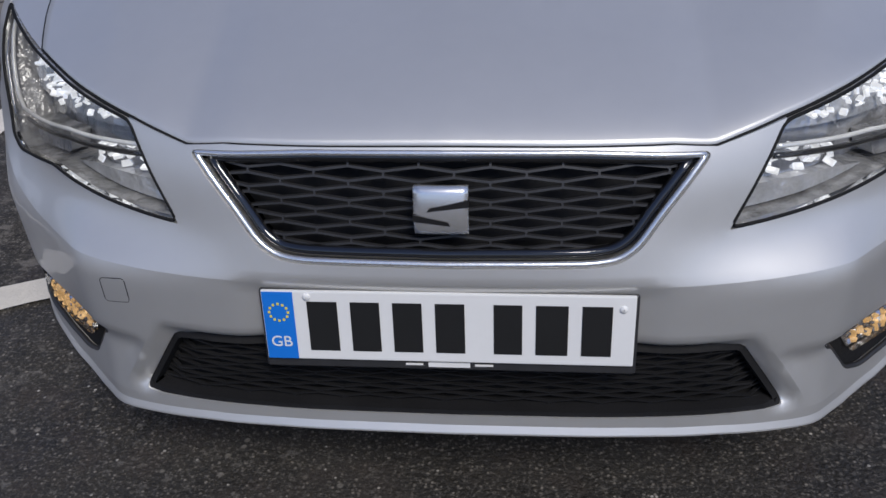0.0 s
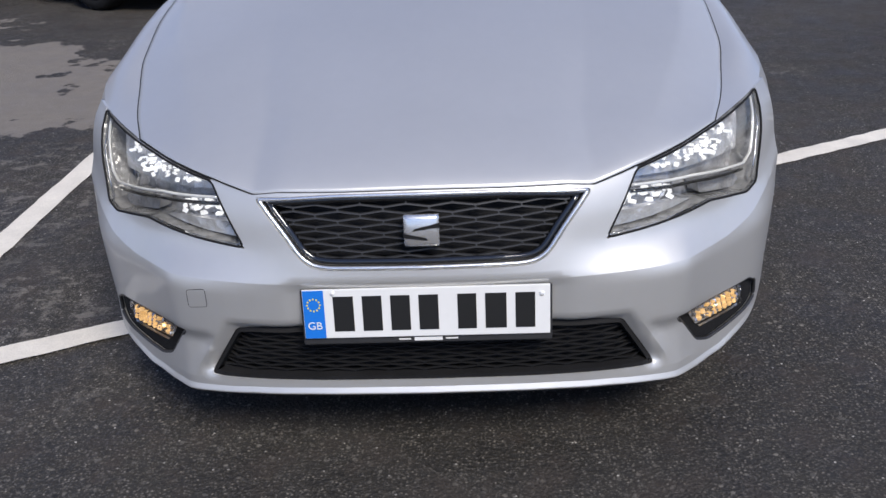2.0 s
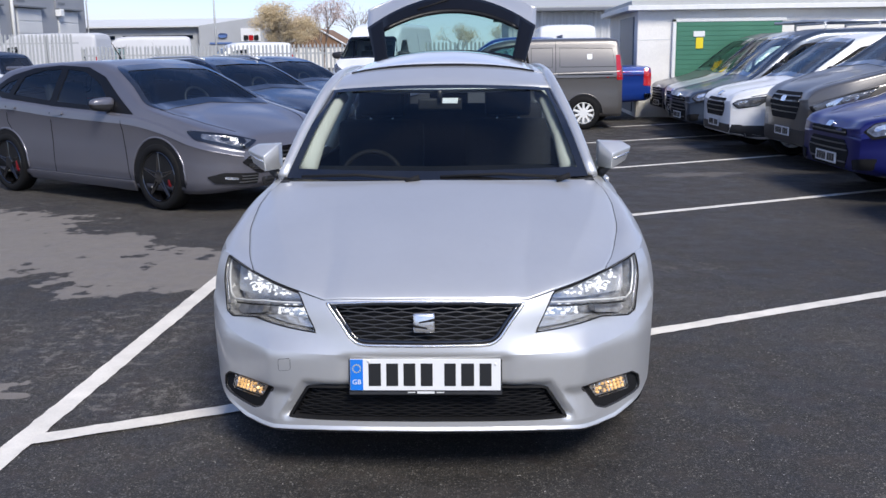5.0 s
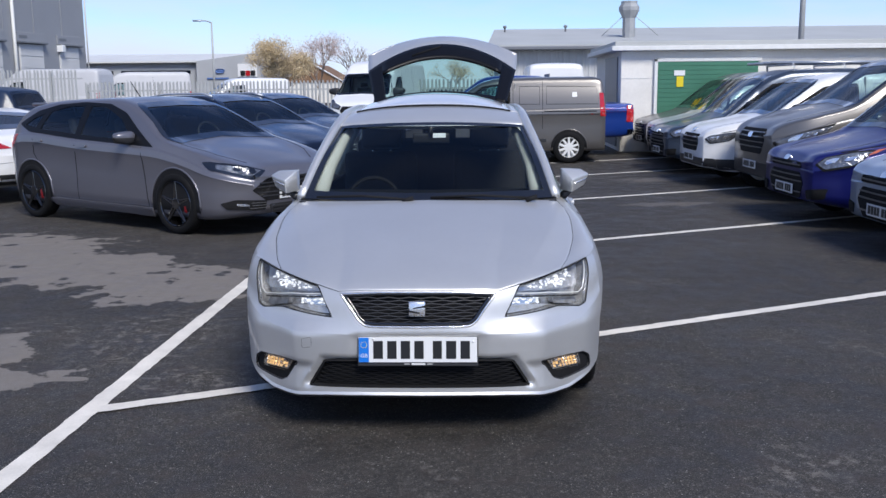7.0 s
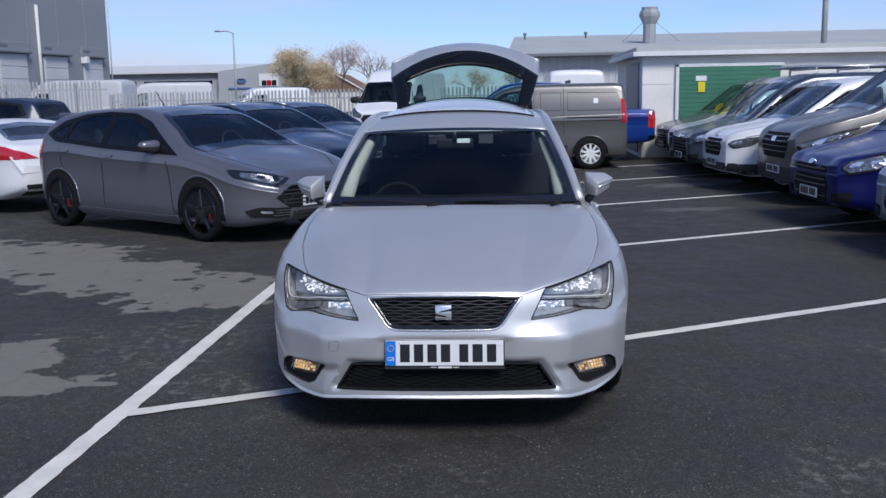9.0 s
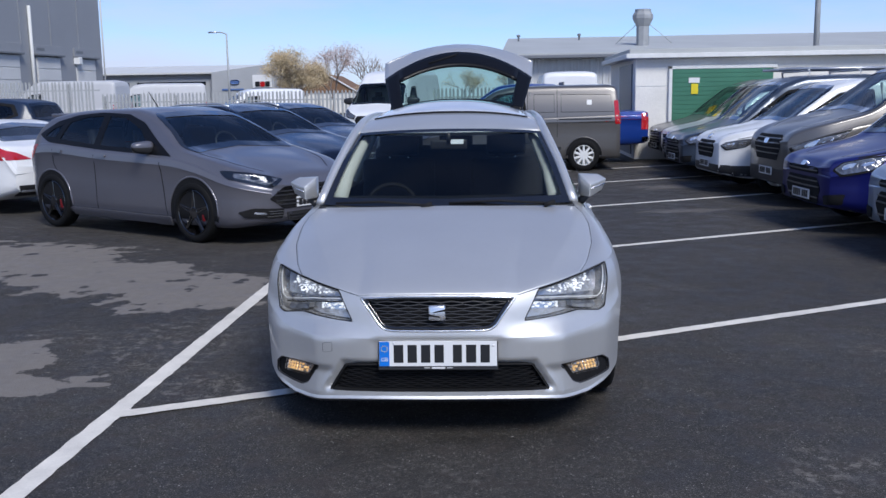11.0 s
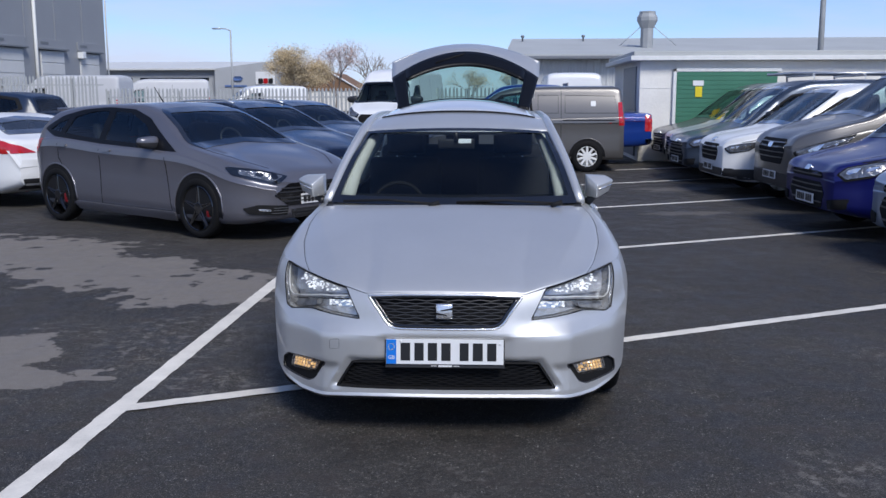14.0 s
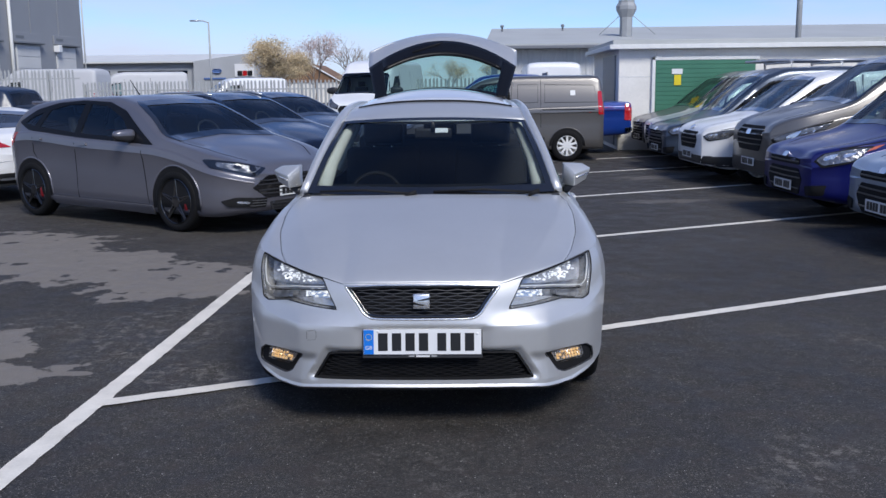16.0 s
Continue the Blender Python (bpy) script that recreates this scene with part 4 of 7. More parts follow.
# ---- ground and markings ----
def ground_material():
    """Worn asphalt: stone chips, damp and dry patches, and pale silt left where puddles dried."""
    m = bpy.data.materials.new("asphalt")
    m.use_nodes = True
    n, l = m.node_tree.nodes, m.node_tree.links
    b = n["Principled BSDF"]
    geo = n.new("ShaderNodeNewGeometry")

    def noise_node(scale, detail=4, rough=0.55, vec=None):
        t = n.new("ShaderNodeTexNoise")
        t.inputs["Scale"].default_value, t.inputs["Detail"].default_value, t.inputs["Roughness"].default_value = scale, detail, rough
        l.new(vec or geo.outputs["Position"], t.inputs["Vector"])
        return t.outputs["Fac"]

    def math_node(op, a, b2=None, c=None, clamp=False):
        t = n.new("ShaderNodeMath")
        t.operation, t.use_clamp = op, clamp
        for k, v in enumerate((a, b2, c)):
            if v is None:
                continue
            if isinstance(v, (int, float)):
                t.inputs[k].default_value = v
            else:
                l.new(v, t.inputs[k])
        return t.outputs[0]

    def ramp(x, lo, hi):
        t = n.new("ShaderNodeMapRange")
        t.interpolation_type = "SMOOTHSTEP"
        t.inputs["From Min"].default_value, t.inputs["From Max"].default_value = lo, hi
        l.new(x, t.inputs["Value"])
        return t.outputs[0]

    def mixc(f, a, c):
        t = n.new("ShaderNodeMix")
        t.data_type = "RGBA"
        l.new(f, t.inputs[0])
        for k, v in ((6, a), (7, c)):
            if isinstance(v, tuple):
                t.inputs[k].default_value = (*v, 1)
            else:
                l.new(v, t.inputs[k])
        return t.outputs[2]

    def patch_at(cx, cy, rx, ry, turn=0.0):
        t = n.new("ShaderNodeMapping")
        t.vector_type = "TEXTURE"
        t.inputs["Location"].default_value = (cx, cy, 0)
        t.inputs["Rotation"].default_value = (0, 0, radians(turn))
        t.inputs["Scale"].default_value = (rx, ry, 1e6)
        l.new(geo.outputs["Position"], t.inputs["Vector"])
        ln = n.new("ShaderNodeVectorMath")
        ln.operation = "LENGTH"
        l.new(t.outputs[0], ln.inputs[0])
        return math_node("SUBTRACT", 1.0, ln.outputs["Value"])
    # stone chips
    vor = n.new("ShaderNodeTexVoronoi")
    vor.inputs["Scale"].default_value = 105
    l.new(geo.outputs["Position"], vor.inputs["Vector"])
    sep = n.new("ShaderNodeSeparateColor")
    l.new(vor.outputs["Color"], sep.inputs[0])
    chip = math_node("MULTIPLY", ramp(vor.outputs["Distance"], 0.42, 0.15), ramp(sep.outputs[0], 0.40, 0.95))
    bright_chip = math_node("MULTIPLY", ramp(vor.outputs["Distance"], 0.40, 0.2), math_node("GREATER_THAN", sep.outputs[1], 0.986))
    big = noise_node(0.45, 6, 0.6)
    mid = noise_node(3.5, 6, 0.65)
    base = mixc(ramp(big, 0.35, 0.68), (0.0208, 0.0181, 0.0150), (0.0400, 0.0350, 0.0285))
    base = mixc(math_node("MULTIPLY", chip, 0.85), base, (0.29, 0.262, 0.228))
    base = mixc(bright_chip, base, (0.58, 0.55, 0.50))
    # sandy grain
    base = mixc(math_node("MULTIPLY", ramp(noise_node(130, 4, 0.75), 0.53, 0.62), 0.85), base, (0.165, 0.152, 0.135))
    base = mixc(math_node("MULTIPLY", ramp(noise_node(45, 4, 0.7), 0.56, 0.42), 0.45), base, (0.012, 0.012, 0.013))
    # scattered larger grit, thicker in places
    grit = n.new("ShaderNodeTexVoronoi")
    grit.inputs["Scale"].default_value = 46
    l.new(geo.outputs["Position"], grit.inputs["Vector"])
    gsep = n.new("ShaderNodeSeparateColor")
    l.new(grit.outputs["Color"], gsep.inputs[0])
    thick = ramp(noise_node(2.2, 5, 0.6), 0.40, 0.62)
    base = mixc(math_node("MULTIPLY", math_node("MULTIPLY", ramp(grit.outputs["Distance"], 0.36, 0.16), ramp(gsep.outputs[0], 0.78, 0.90)), math_node("MULTIPLY_ADD", thick, 0.55, 0.25)), base, (0.23, 0.212, 0.185))
    base = mixc(math_node("MULTIPLY", math_node("MULTIPLY", ramp(grit.outputs["Distance"], 0.45, 0.2), ramp(gsep.outputs[1], 0.70, 0.85)), 0.7), base, (0.008, 0.0075, 0.007))
    # warmer and colder tarmac, and paler worn clumps of stone
    base = mixc(math_node("MULTIPLY", ramp(noise_node(6, 4, 0.6), 0.48, 0.66), 0.5), base, (0.046, 0.035, 0.029))
    worn = math_node("MULTIPLY", ramp(noise_node(26, 7, 0.78), 0.555, 0.66), ramp(noise_node(1.6, 4, 0.6), 0.36, 0.62))
    base = mixc(math_node("MULTIPLY", worn, 0.75), base, (0.150, 0.140, 0.126))
    # scuffed paler streaks
    scuff = math_node("MULTIPLY", ramp(noise_node(13, 8, 0.8), 0.51, 0.59), math_node("MAXIMUM", ramp(noise_node(0.9, 3), 0.57, 0.74), math_node("MAXIMUM", ramp(patch_at(-1.85, 1.75, 0.62, 0.95), 0.0, 0.5), ramp(patch_at(-1.30, 0.85, 0.40, 0.36), 0.0, 0.5))))
    base = mixc(math_node("MULTIPLY", scuff, 0.68), base, (0.185, 0.168, 0.148))
    # silt patches
    wob = noise_node(1.15, 8, 0.62)
    fine = noise_node(4.2, 6, 0.55)
    wobble = math_node("ADD", math_node("MULTIPLY", math_node("SUBTRACT", wob, 0.5), 1.7), math_node("MULTIPLY", math_node("SUBTRACT", fine, 0.5), 1.5))
    where = None
    for p in ((-6.6, 5.6, 2.0, 1.0, -12), (-4.55, 5.0, 1.35, 0.98, -30), (-3.25, 4.15, 1.15, 0.80, -38), (-2.2, 3.4, 0.70, 0.80, 10), (-3.05, 1.25, 0.62, 0.62, 0), (-2.42, 0.86, 0.45, 0.26, 8), (-2.0, 0.875, 0.14, 0.05, 0)):
        v = patch_at(*p)
        where = v if where is None else math_node("MAXIMUM", where, v)
    silt = math_node("MULTIPLY", ramp(math_node("ADD", where, wobble), 0.02, 0.09), ramp(noise_node(2.7, 4, 0.5), 0.655, 0.63))
    siltc = mixc(noise_node(11, 6, 0.6), (0.172, 0.151, 0.130), (0.232, 0.208, 0.181))
    base = mixc(math_node("MULTIPLY", silt, 0.93), base, siltc)
    faint = None
    for p in ((2.75, 8.52, 0.75, 0.26, 10), (3.2, 11.9, 0.8, 0.4, 20)):
        v = patch_at(*p)
        faint = v if faint is None else math_node("MAXIMUM", faint, v)
    base = mixc(math_node("MULTIPLY", ramp(math_node("ADD", faint, wobble), 0.0, 0.5), 0.42), base, siltc)
    # a slightly darker patch with uneven edges around the silver car's front
    dark_patch = ramp(math_node("ADD", patch_at(0.30, -0.10, 1.35, 0.75, 8), math_node("MULTIPLY", wobble, 0.45)), 0.0, 0.6)
    base = mixc(math_node("MULTIPLY", dark_patch, 0.22), base, (0.012, 0.0108, 0.0098))
    l.new(base, b.inputs["Base Color"])
    rg = n.new("ShaderNodeMapRange")
    rg.inputs["To Min"].default_value, rg.inputs["To Max"].default_value = 0.55, 0.9
    l.new(ramp(mid, 0.3, 0.7), rg.inputs["Value"])
    l.new(rg.outputs[0], b.inputs["Roughness"])
    bu = n.new("ShaderNodeBump")
    bu.inputs["Strength"].default_value, bu.inputs["Distance"].default_value = 0.6, 0.005
    hgt = math_node("ADD", math_node("MULTIPLY", vor.outputs["Distance"], -1.0), noise_node(240, 2))
    l.new(hgt, bu.inputs["Height"])
    l.new(bu.outputs[0], b.inputs["Normal"])
    return m


ASPHALT = ground_material()
LINEPAINT = mat("line_paint", (0.71, 0.665, 0.59), rough=0.7, var=0.22, scale=5, bump=0.2, bump_scale=150)
bm = bmesh.new()
bmesh.ops.create_grid(bm, x_segments=8, y_segments=8, size=900)
tagged(obj("ground", bm, ASPHALT, None, smooth=False), "dark worn asphalt of the car park", "ground", kind="structure")


def line(a, b, w=0.10, z=0.004):
    """A painted bay line with slightly uneven edges."""
    a, b = Vector(a), Vector(b)
    d = (b - a).normalized()
    n = Vector((-d.y, d.x))
    k = max(2, int((b - a).length / 0.06))
    bm = bmesh.new()
    rows = []
    for i in range(k + 1):
        p = a.lerp(b, i / k)
        rows.append([bm.verts.new((*(p + n * (s * (w / 2 + random.uniform(-0.004, 0.004)))), z)) for s in (1, -1)])
    for r0, r1 in zip(rows, rows[1:]):
        bm.faces.new([r0[0], r0[1], r1[1], r1[0]])
    return tagged(obj("bay_line", bm, LINEPAINT, None, smooth=False), "white painted parking bay line on asphalt", "road marking", "bay lines", "structure")


LD = Vector((0.886, 0.464))
line((-1.69, -3.2), (-1.579, 9.0), 0.105)
line((-1.62, 0.378), (-0.45, 0.945), 0.10, 0.008)
for p in ((1.491, 2.095), (1.504, 5.602), (1.51, 9.06), (2.19, 12.82), (2.6, 15.9)):
    v = Vector(p)
    line(v - LD * 1.6, v + LD * 6.5, 0.10)

# ---- parked vehicles ----
H1 = 57.7
grey, _ = vehicle("grey_hatchback", pose(-1.80, 6.31, 0, 0, 0, H1), "matt grey hatchback with black alloy wheels, parked in a bay", "car", HATCH, GREY)
part("antenna", tube(bmesh.new(), [(0, 2.55, 1.47), (0.0, 2.72, 1.66)], [0.008, 0.004], 6), MATT, grey, "black roof antenna")
part("rear_spoiler", box(bmesh.new(), (1.10, 0.34, 0.04), (0, 3.84, 1.385), Matrix.Rotation(0, 4, "X"), 0.016, 2), GREY, grey, "rear roof spoiler")
CALIPER = mat("caliper_red", (0.20, 0.008, 0.012), rough=0.4, var=0.2)
for y in (0.9, 3.55):
    part("brake_caliper", box(bmesh.new(), (0.05, 0.075, 0.20), (-0.876, y - 0.145, 0.335), None, 0.022), CALIPER, grey, "red brake caliper")
navy, _ = vehicle("navy_car", pose(-2.1, 10.6, 0, 0, 0, H1), "dark navy hatchback parked behind a grey one", "car", HATCH, NAVY, far=True)
for x in (-0.56, 0.56):
    part("roof_rail", tube(bmesh.new(), [(x, 1.95, 1.44), (x, 2.2, 1.485), (x, 3.1, 1.475), (x, 3.5, 1.43)], 0.016, 8), ALLOY, navy, "silver roof rail")
vehicle("navy_car", pose(-2.1, 14.3, 0, 0, 0, H1), "dark blue hatchback beside a navy one", "car", HATCH, NAVY, far=True)
vehicle("white_coupe", pose(-5.95, 9.2, 0, 0, 0, H1 + 180) @ pose(0, -4.25, 0), "white coupe with red tail lights", "car", COUPE, WHITE)
vehicle("navy_suv", pose(-14.1, 17.6, 0, 0, 0, -98), "dark navy sport utility car", "car", SUV, BLACKPAINT, far=True)
H2 = -87.0
vehicle("steel_van", pose(3.93, 4.65, 0, 0, 0, H2), "blue-grey small panel van in a row", "van", CONNECT, STEEL, "row of vans")
vehicle("blue_van", pose(3.79, 6.95, 0, 0, 0, H2), "deep blue small panel van in a row", "van", dict(CONNECT, side=CONNECT["side"] + [("indicator", [(0.47, 0.80), (0.60, 0.868), (0.70, 0.885), (0.58, 0.83)], ORANGELAMP, 0.010)]), BLUE, "row of vans")
vehicle("bronze_van", pose(4.08, 9.45, 0, 0, 0, H2), "bronze grey panel van in a row", "van", CUSTOM, BRONZE, "row of vans")
vehicle("white_van", pose(3.66, 11.4, 0, 0, 0, H2), "small white panel van in a row", "van", COURIER, WHITE, "row of vans")
slate, _ = vehicle("slate_van", pose(3.56, 13.7, 0, 0, 0, H2), "dark slate panel van with roof bars in a row", "van", CONNECT, NAVY2, "row of vans")
for y in (2.2, 3.1, 4.0):
    part("roof_bar", tube(bmesh.new(), [(-0.66, y, 1.76), (-0.68, y, 1.90), (0.68, y, 1.90), (0.66, y, 1.76)], 0.020, 8), ALLOY, slate, "silver roof bar")
for x in (-0.6, -0.2, 0.25, 0.6):
    part("roof_rail", tube(bmesh.new(), [(x, 1.8, 1.935), (x, 4.3, 1.935)], 0.026, 8), ALLOY, slate, "silver roof tube")
vehicle("silver_van", pose(3.82, 15.62, 0, 0, 0, H2), "silver grey panel van in a row", "van", CONNECT, SILVERVAN, "row of vans")
vehicle("dark_van", pose(3.88, 17.62, 0, 0, 0, H2), "dark bronze grey panel van beside a workshop", "van", CONNECT, STEEL2, "row of vans")
SIDEVAN = dict(CONNECT, L=4.30, top=CONNECT["top"][:6] + [(1.8, 1.66), (2.2, 1.74), (3.0, 1.755), (4.05, 1.755), (4.22, 1.72), (4.30, 1.35)], tail=0.12, tail_w=0.96,
    side=[("tail_light", [(4.17, 1.42), (4.25, 1.42), (4.285, 0.95), (4.19, 0.95)], REDLAMP, 0.008), ("door_handle", band(2.2, 2.36, 0.95, 0.99), BLACK, 0.02), ("side_rub", band(1.4, 3.1, 0.44, 0.50), BLACK, 0.012), ("sliding_rail", band(3.05, 4.12, 1.045, 1.065), MATT, 0.004), ("fuel_flap", band(3.62, 3.72, 1.34, 1.44), WHITEPLASTIC, 0.004)])
vehicle("bronze_van", pose(-1.50, 16.3, 0, 0, 0, -90), "bronze grey panel van with steel wheel covers parked side-on", "van", SIDEVAN, BRONZE)
vehicle("blue_pickup", pose(-1.62, 18.3, 0, 0, 0, -90), "bright blue pickup truck parked behind a bronze van", "pickup", PICKUP, PICKUPBLUE, far=True)
vehicle("white_high_van", pose(-3.9, 27.2, 0, 0, 0, -12), "white high-roofed panel van facing the car park", "van", TRANSIT, WHITE, far=True)
vehicle("white_high_van", pose(2.58, 31.2, 0, 0, 0, 180), "white high-roofed van seen from behind", "van", dict(TRANSIT, W=1.86, tumble=0.04, crown=0.02, top=TRANSIT["top"][:7] + [(2.0, 2.2), (2.6, 2.27), (5.3, 2.27), (5.56, 2.22), (5.6, 1.9)]), WHITE, far=True)
vehicle("white_high_van", pose(-21.8, 37.4, 0, 0, 0, -90), "white high-sided van behind the fence", "van", TRANSIT, DULLWHITE, far=True)
vehicle("white_high_van", pose(-20.7, 45.0, 0, 0, 0, -70), "white high-roofed van beyond the fence", "van", TRANSIT, DULLWHITE, far=True)
vehicle("white_van", pose(-14.7, 45.0, 0, 0, 0, -60), "white panel van beyond the fence", "van", dict(CUSTOM, top=[(y, z * 1.09) for y, z in CUSTOM["top"]]), WHITE, far=True)

# ---- buildings ----
CLAD = mat("grey_cladding", (0.60, 0.60, 0.59), rough=0.55, var=0.08, scale=0.6)
RENDERED = mat("pale_render", (0.77, 0.745, 0.69), rough=0.85, var=0.12, scale=1.2, bump=0.3, bump_scale=40)
ROOF = mat("grey_roof", (0.42, 0.43, 0.42), rough=0.6, var=0.1, scale=0.5)
DARKCLAD = mat("slate_cladding", (0.16, 0.17, 0.185), rough=0.5, var=0.06, scale=0.4)
WALLCLAD = mat("grey_wall_cladding", (0.27, 0.28, 0.30), rough=0.5, var=0.06, scale=0.4)
LOWCLAD = mat("mid_grey_cladding", (0.40, 0.41, 0.42), rough=0.55, var=0.08, scale=0.5)
FENCE = mat("galvanised_steel", (0.40, 0.41, 0.41), rough=0.6, metal=0.1, var=0.15, scale=3)
GREEN = mat("green_door_paint", (0.052, 0.180, 0.112), rough=0.45, var=0.1, scale=2)
ROOFTILE = mat("brown_roof_tiles", (0.20, 0.115, 0.065), rough=0.85, var=0.25, scale=2)


PALEROOF = mat("pale_roof", (0.62, 0.62, 0.60), rough=0.6, var=0.08, scale=0.4)
PAPER_SIGN = mat("white_sign", (0.75, 0.75, 0.74), rough=0.5, var=0.04)
YELLOW = mat("yellow_sign", (0.75, 0.60, 0.02), rough=0.5, var=0.05)
SIGNBLUE = mat("blue_sign", (0.10, 0.17, 0.36), rough=0.4, var=0.05)
BARK = mat("bark", (0.30, 0.25, 0.21), rough=0.9, var=0.3, scale=8)
LEAF = mat("olive_leaves", (0.52, 0.41, 0.25), rough=0.7, var=0.35, scale=3)
TWIG = mat("reddish_buds", (0.46, 0.34, 0.30), rough=0.8, var=0.3, scale=3)


def block(name, x0, x1, y0, y1, z0, z1, material, parent=None, bevel=0.01, label=""):
    return obj(name, box(bmesh.new(), (x1 - x0, y1 - y0, z1 - z0), ((x0 + x1) / 2, (y0 + y1) / 2, (z0 + z1) / 2), None, bevel), material, parent, label, smooth=False)


def ribbed(name, x0, x1, y, z0, z1, pitch, depth, material, parent):
    """A wall of upright metal ribs."""
    bm = bmesh.new()
    pts, x = [], x0
    while x < x1:
        pts += [(x, 0), (x + pitch * 0.55, 0), (x + pitch * 0.65, -depth), (x + pitch * 0.9, -depth)]
        x += pitch
    rows = [[bm.verts.new((a, y + b, z)) for a, b in pts] for z in (z0, z1)]
    for i in range(len(pts) - 1):
        bm.faces.new([rows[0][i], rows[0][i + 1], rows[1][i + 1], rows[1][i]])
    return part(name, bm, material, parent, smooth=False)


annex = empty("annex_building", pose(0, 0, 0), "pale flat-roofed workshop annex with a green shutter", "building")
block("wall", 3.57, 12.5, 18.74, 23.5, 0, 2.36, RENDERED, annex)
block("fascia", 3.32, 12.7, 18.5, 23.7, 2.36, 2.47, WHITEPLASTIC, annex)
block("roof_edge", 3.40, 12.7, 18.58, 23.6, 2.47, 2.58, ROOF, annex)
shutter = block("shutter", 4.42, 6.75, 18.68, 18.735, 0.0, 2.10, GREEN, annex, 0.005, "green roller shutter")
for k in range(20):
    block("slat", 4.44, 6.73, 18.672, 18.685, 0.03 + k * 0.104, 0.125 + k * 0.104, GREEN, shutter, 0.004)
block("door_frame", 4.34, 4.42, 18.66, 18.74, 0, 2.18, WHITEPLASTIC, annex)
block("door_lintel", 4.34, 6.83, 18.66, 18.74, 2.10, 2.18, WHITEPLASTIC, annex)
block("side_panel", 3.54, 3.57, 19.2, 21.4, 0.1, 2.25, DARKCLAD, annex, 0.004, "dark side panel")
for z in (0.62, 1.72):
    block("panel_joint", 3.56, 4.34, 18.732, 18.745, z, z + 0.012, CLAD, annex, 0.002)
block("notice", 4.80, 5.05, 18.655, 18.67, 1.78, 1.90, PAPER_SIGN, annex, 0.002, "white notice")
block("warning_sign", 4.86, 5.02, 18.655, 18.67, 1.52, 1.76, YELLOW, annex, 0.002, "yellow warning sign")

FLUE = mat("dull_flue_steel", (0.34, 0.35, 0.355), rough=0.6, metal=0.2, var=0.15, scale=3)
shed = empty("shed_building", pose(0, 0, 0), "long grey metal-clad industrial shed with a low roof", "building")
block("wall", 1.0, 34, 33.1, 51, 0, 3.05, CLAD, shed)
ribbed("cladding", 1.0, 34, 33.08, 0.0, 3.02, 0.25, 0.035, CLAD, shed)
bm = bmesh.new()
vs = [bm.verts.new(p) for p in ((0.5, 32.6, 3.12), (34.4, 32.6, 3.12), (34.4, 42, 4.25), (0.9, 42, 4.25), (0.5, 51.4, 3.12), (34.4, 51.4, 3.12), (0.5, 32.6, 2.98), (34.4, 32.6, 2.98))]
for f in ((0, 1, 2, 3), (3, 2, 5, 4), (6, 7, 1, 0)):
    bm.faces.new([vs[i] for i in f])
part("roof", bm, ROOF, shed, smooth=False)
block("gutter", 0.5, 34.4, 32.45, 32.62, 2.92, 3.06, DARKCLAD, shed, 0.03)
for x in (1.35, 4.1):
    part("roof_vent", lathe(bmesh.new(), [(0.04, 3.8), (0.04, 4.18), (0.08, 4.20), (0.08, 4.28), (0.001, 4.31)], 10, "z"), DARKCLAD, shed).matrix_local = pose(x, 40, 0)
stack = part("chimney", lathe(bmesh.new(), [(0.26, 3.3), (0.26, 4.30), (0.28, 4.32), (0.42, 4.60), (0.42, 4.74), (0.33, 4.88), (0.33, 4.97), (0.001, 4.99)], 8, "z"), FLUE, shed, "grey steel flue with a flared cowl", smooth=False)
stack.matrix_local = pose(6.35, 36, 0)
for dx, dy in ((-1.1, 0), (1.2, 0.0), (0.2, 1.2)):
    part("guy_wire", tube(bmesh.new(), [(0, 0, 4.6), (dx, dy, 3.6)], 0.015, 5), FENCE, stack)

low = empty("low_warehouse", pose(0, 0, 0), "low grey warehouse with a pale roof and signs beyond the fence", "building")
block("wall", -56, -27.7, 90, 112, 0, 4.35, LOWCLAD, low)
bm = bmesh.new()
vs = [bm.verts.new(p) for p in ((-56, 89.4, 4.35), (-27.2, 89.4, 4.35), (-24, 106, 5.6), (-56, 106, 5.6), (-56, 89.4, 4.2), (-27.2, 89.4, 4.2))]
bm.faces.new([vs[i] for i in (0, 1, 2, 3)])
bm.faces.new([vs[i] for i in (4, 5, 1, 0)])
part("roof", bm, PALEROOF, low, "pale sheet roof", smooth=False)
for a, b in ((-38.2, -36.4), (-35.6, -28.6), (-46, -40)):
    block("window_band", a, b, 89.93, 90.0, 3.1, 3.45, DARKGLASS, low, 0.005, "dark strip window")
bm = bmesh.new()
vs = [bm.verts.new(p) for p in ((-27.7, 89, 0), (-21.4, 89, 0), (-21.4, 89, 5.1), (-27.7, 89, 4.3), (-21.4, 106, 0), (-21.4, 106, 5.1), (-27.7, 106, 4.3))]
for f in ((0, 1, 2, 3), (1, 4, 5, 2), (3, 2, 5, 6)):
    bm.faces.new([vs[i] for i in f])
part("gable_wall", bm, LOWCLAD, low, smooth=False)
block("sign_board", -23.6, -21.7, 88.9, 88.98, 2.75, 4.0, PAPER_SIGN, low, 0.01, "white sign board")
for x, c in ((-23.1, PLATEBLACK), (-22.6, REDLAMP), (-22.1, PLATEBLACK)):
    block("sign_patch", x - 0.22, x + 0.24, 88.86, 88.9, 2.85, 3.35, c, low, 0.06)
block("sign_panel", -25.8, -24.9, 88.9, 88.98, 3.15, 3.55, SIGNBLUE, low, 0.16, "blue oval sign panel")
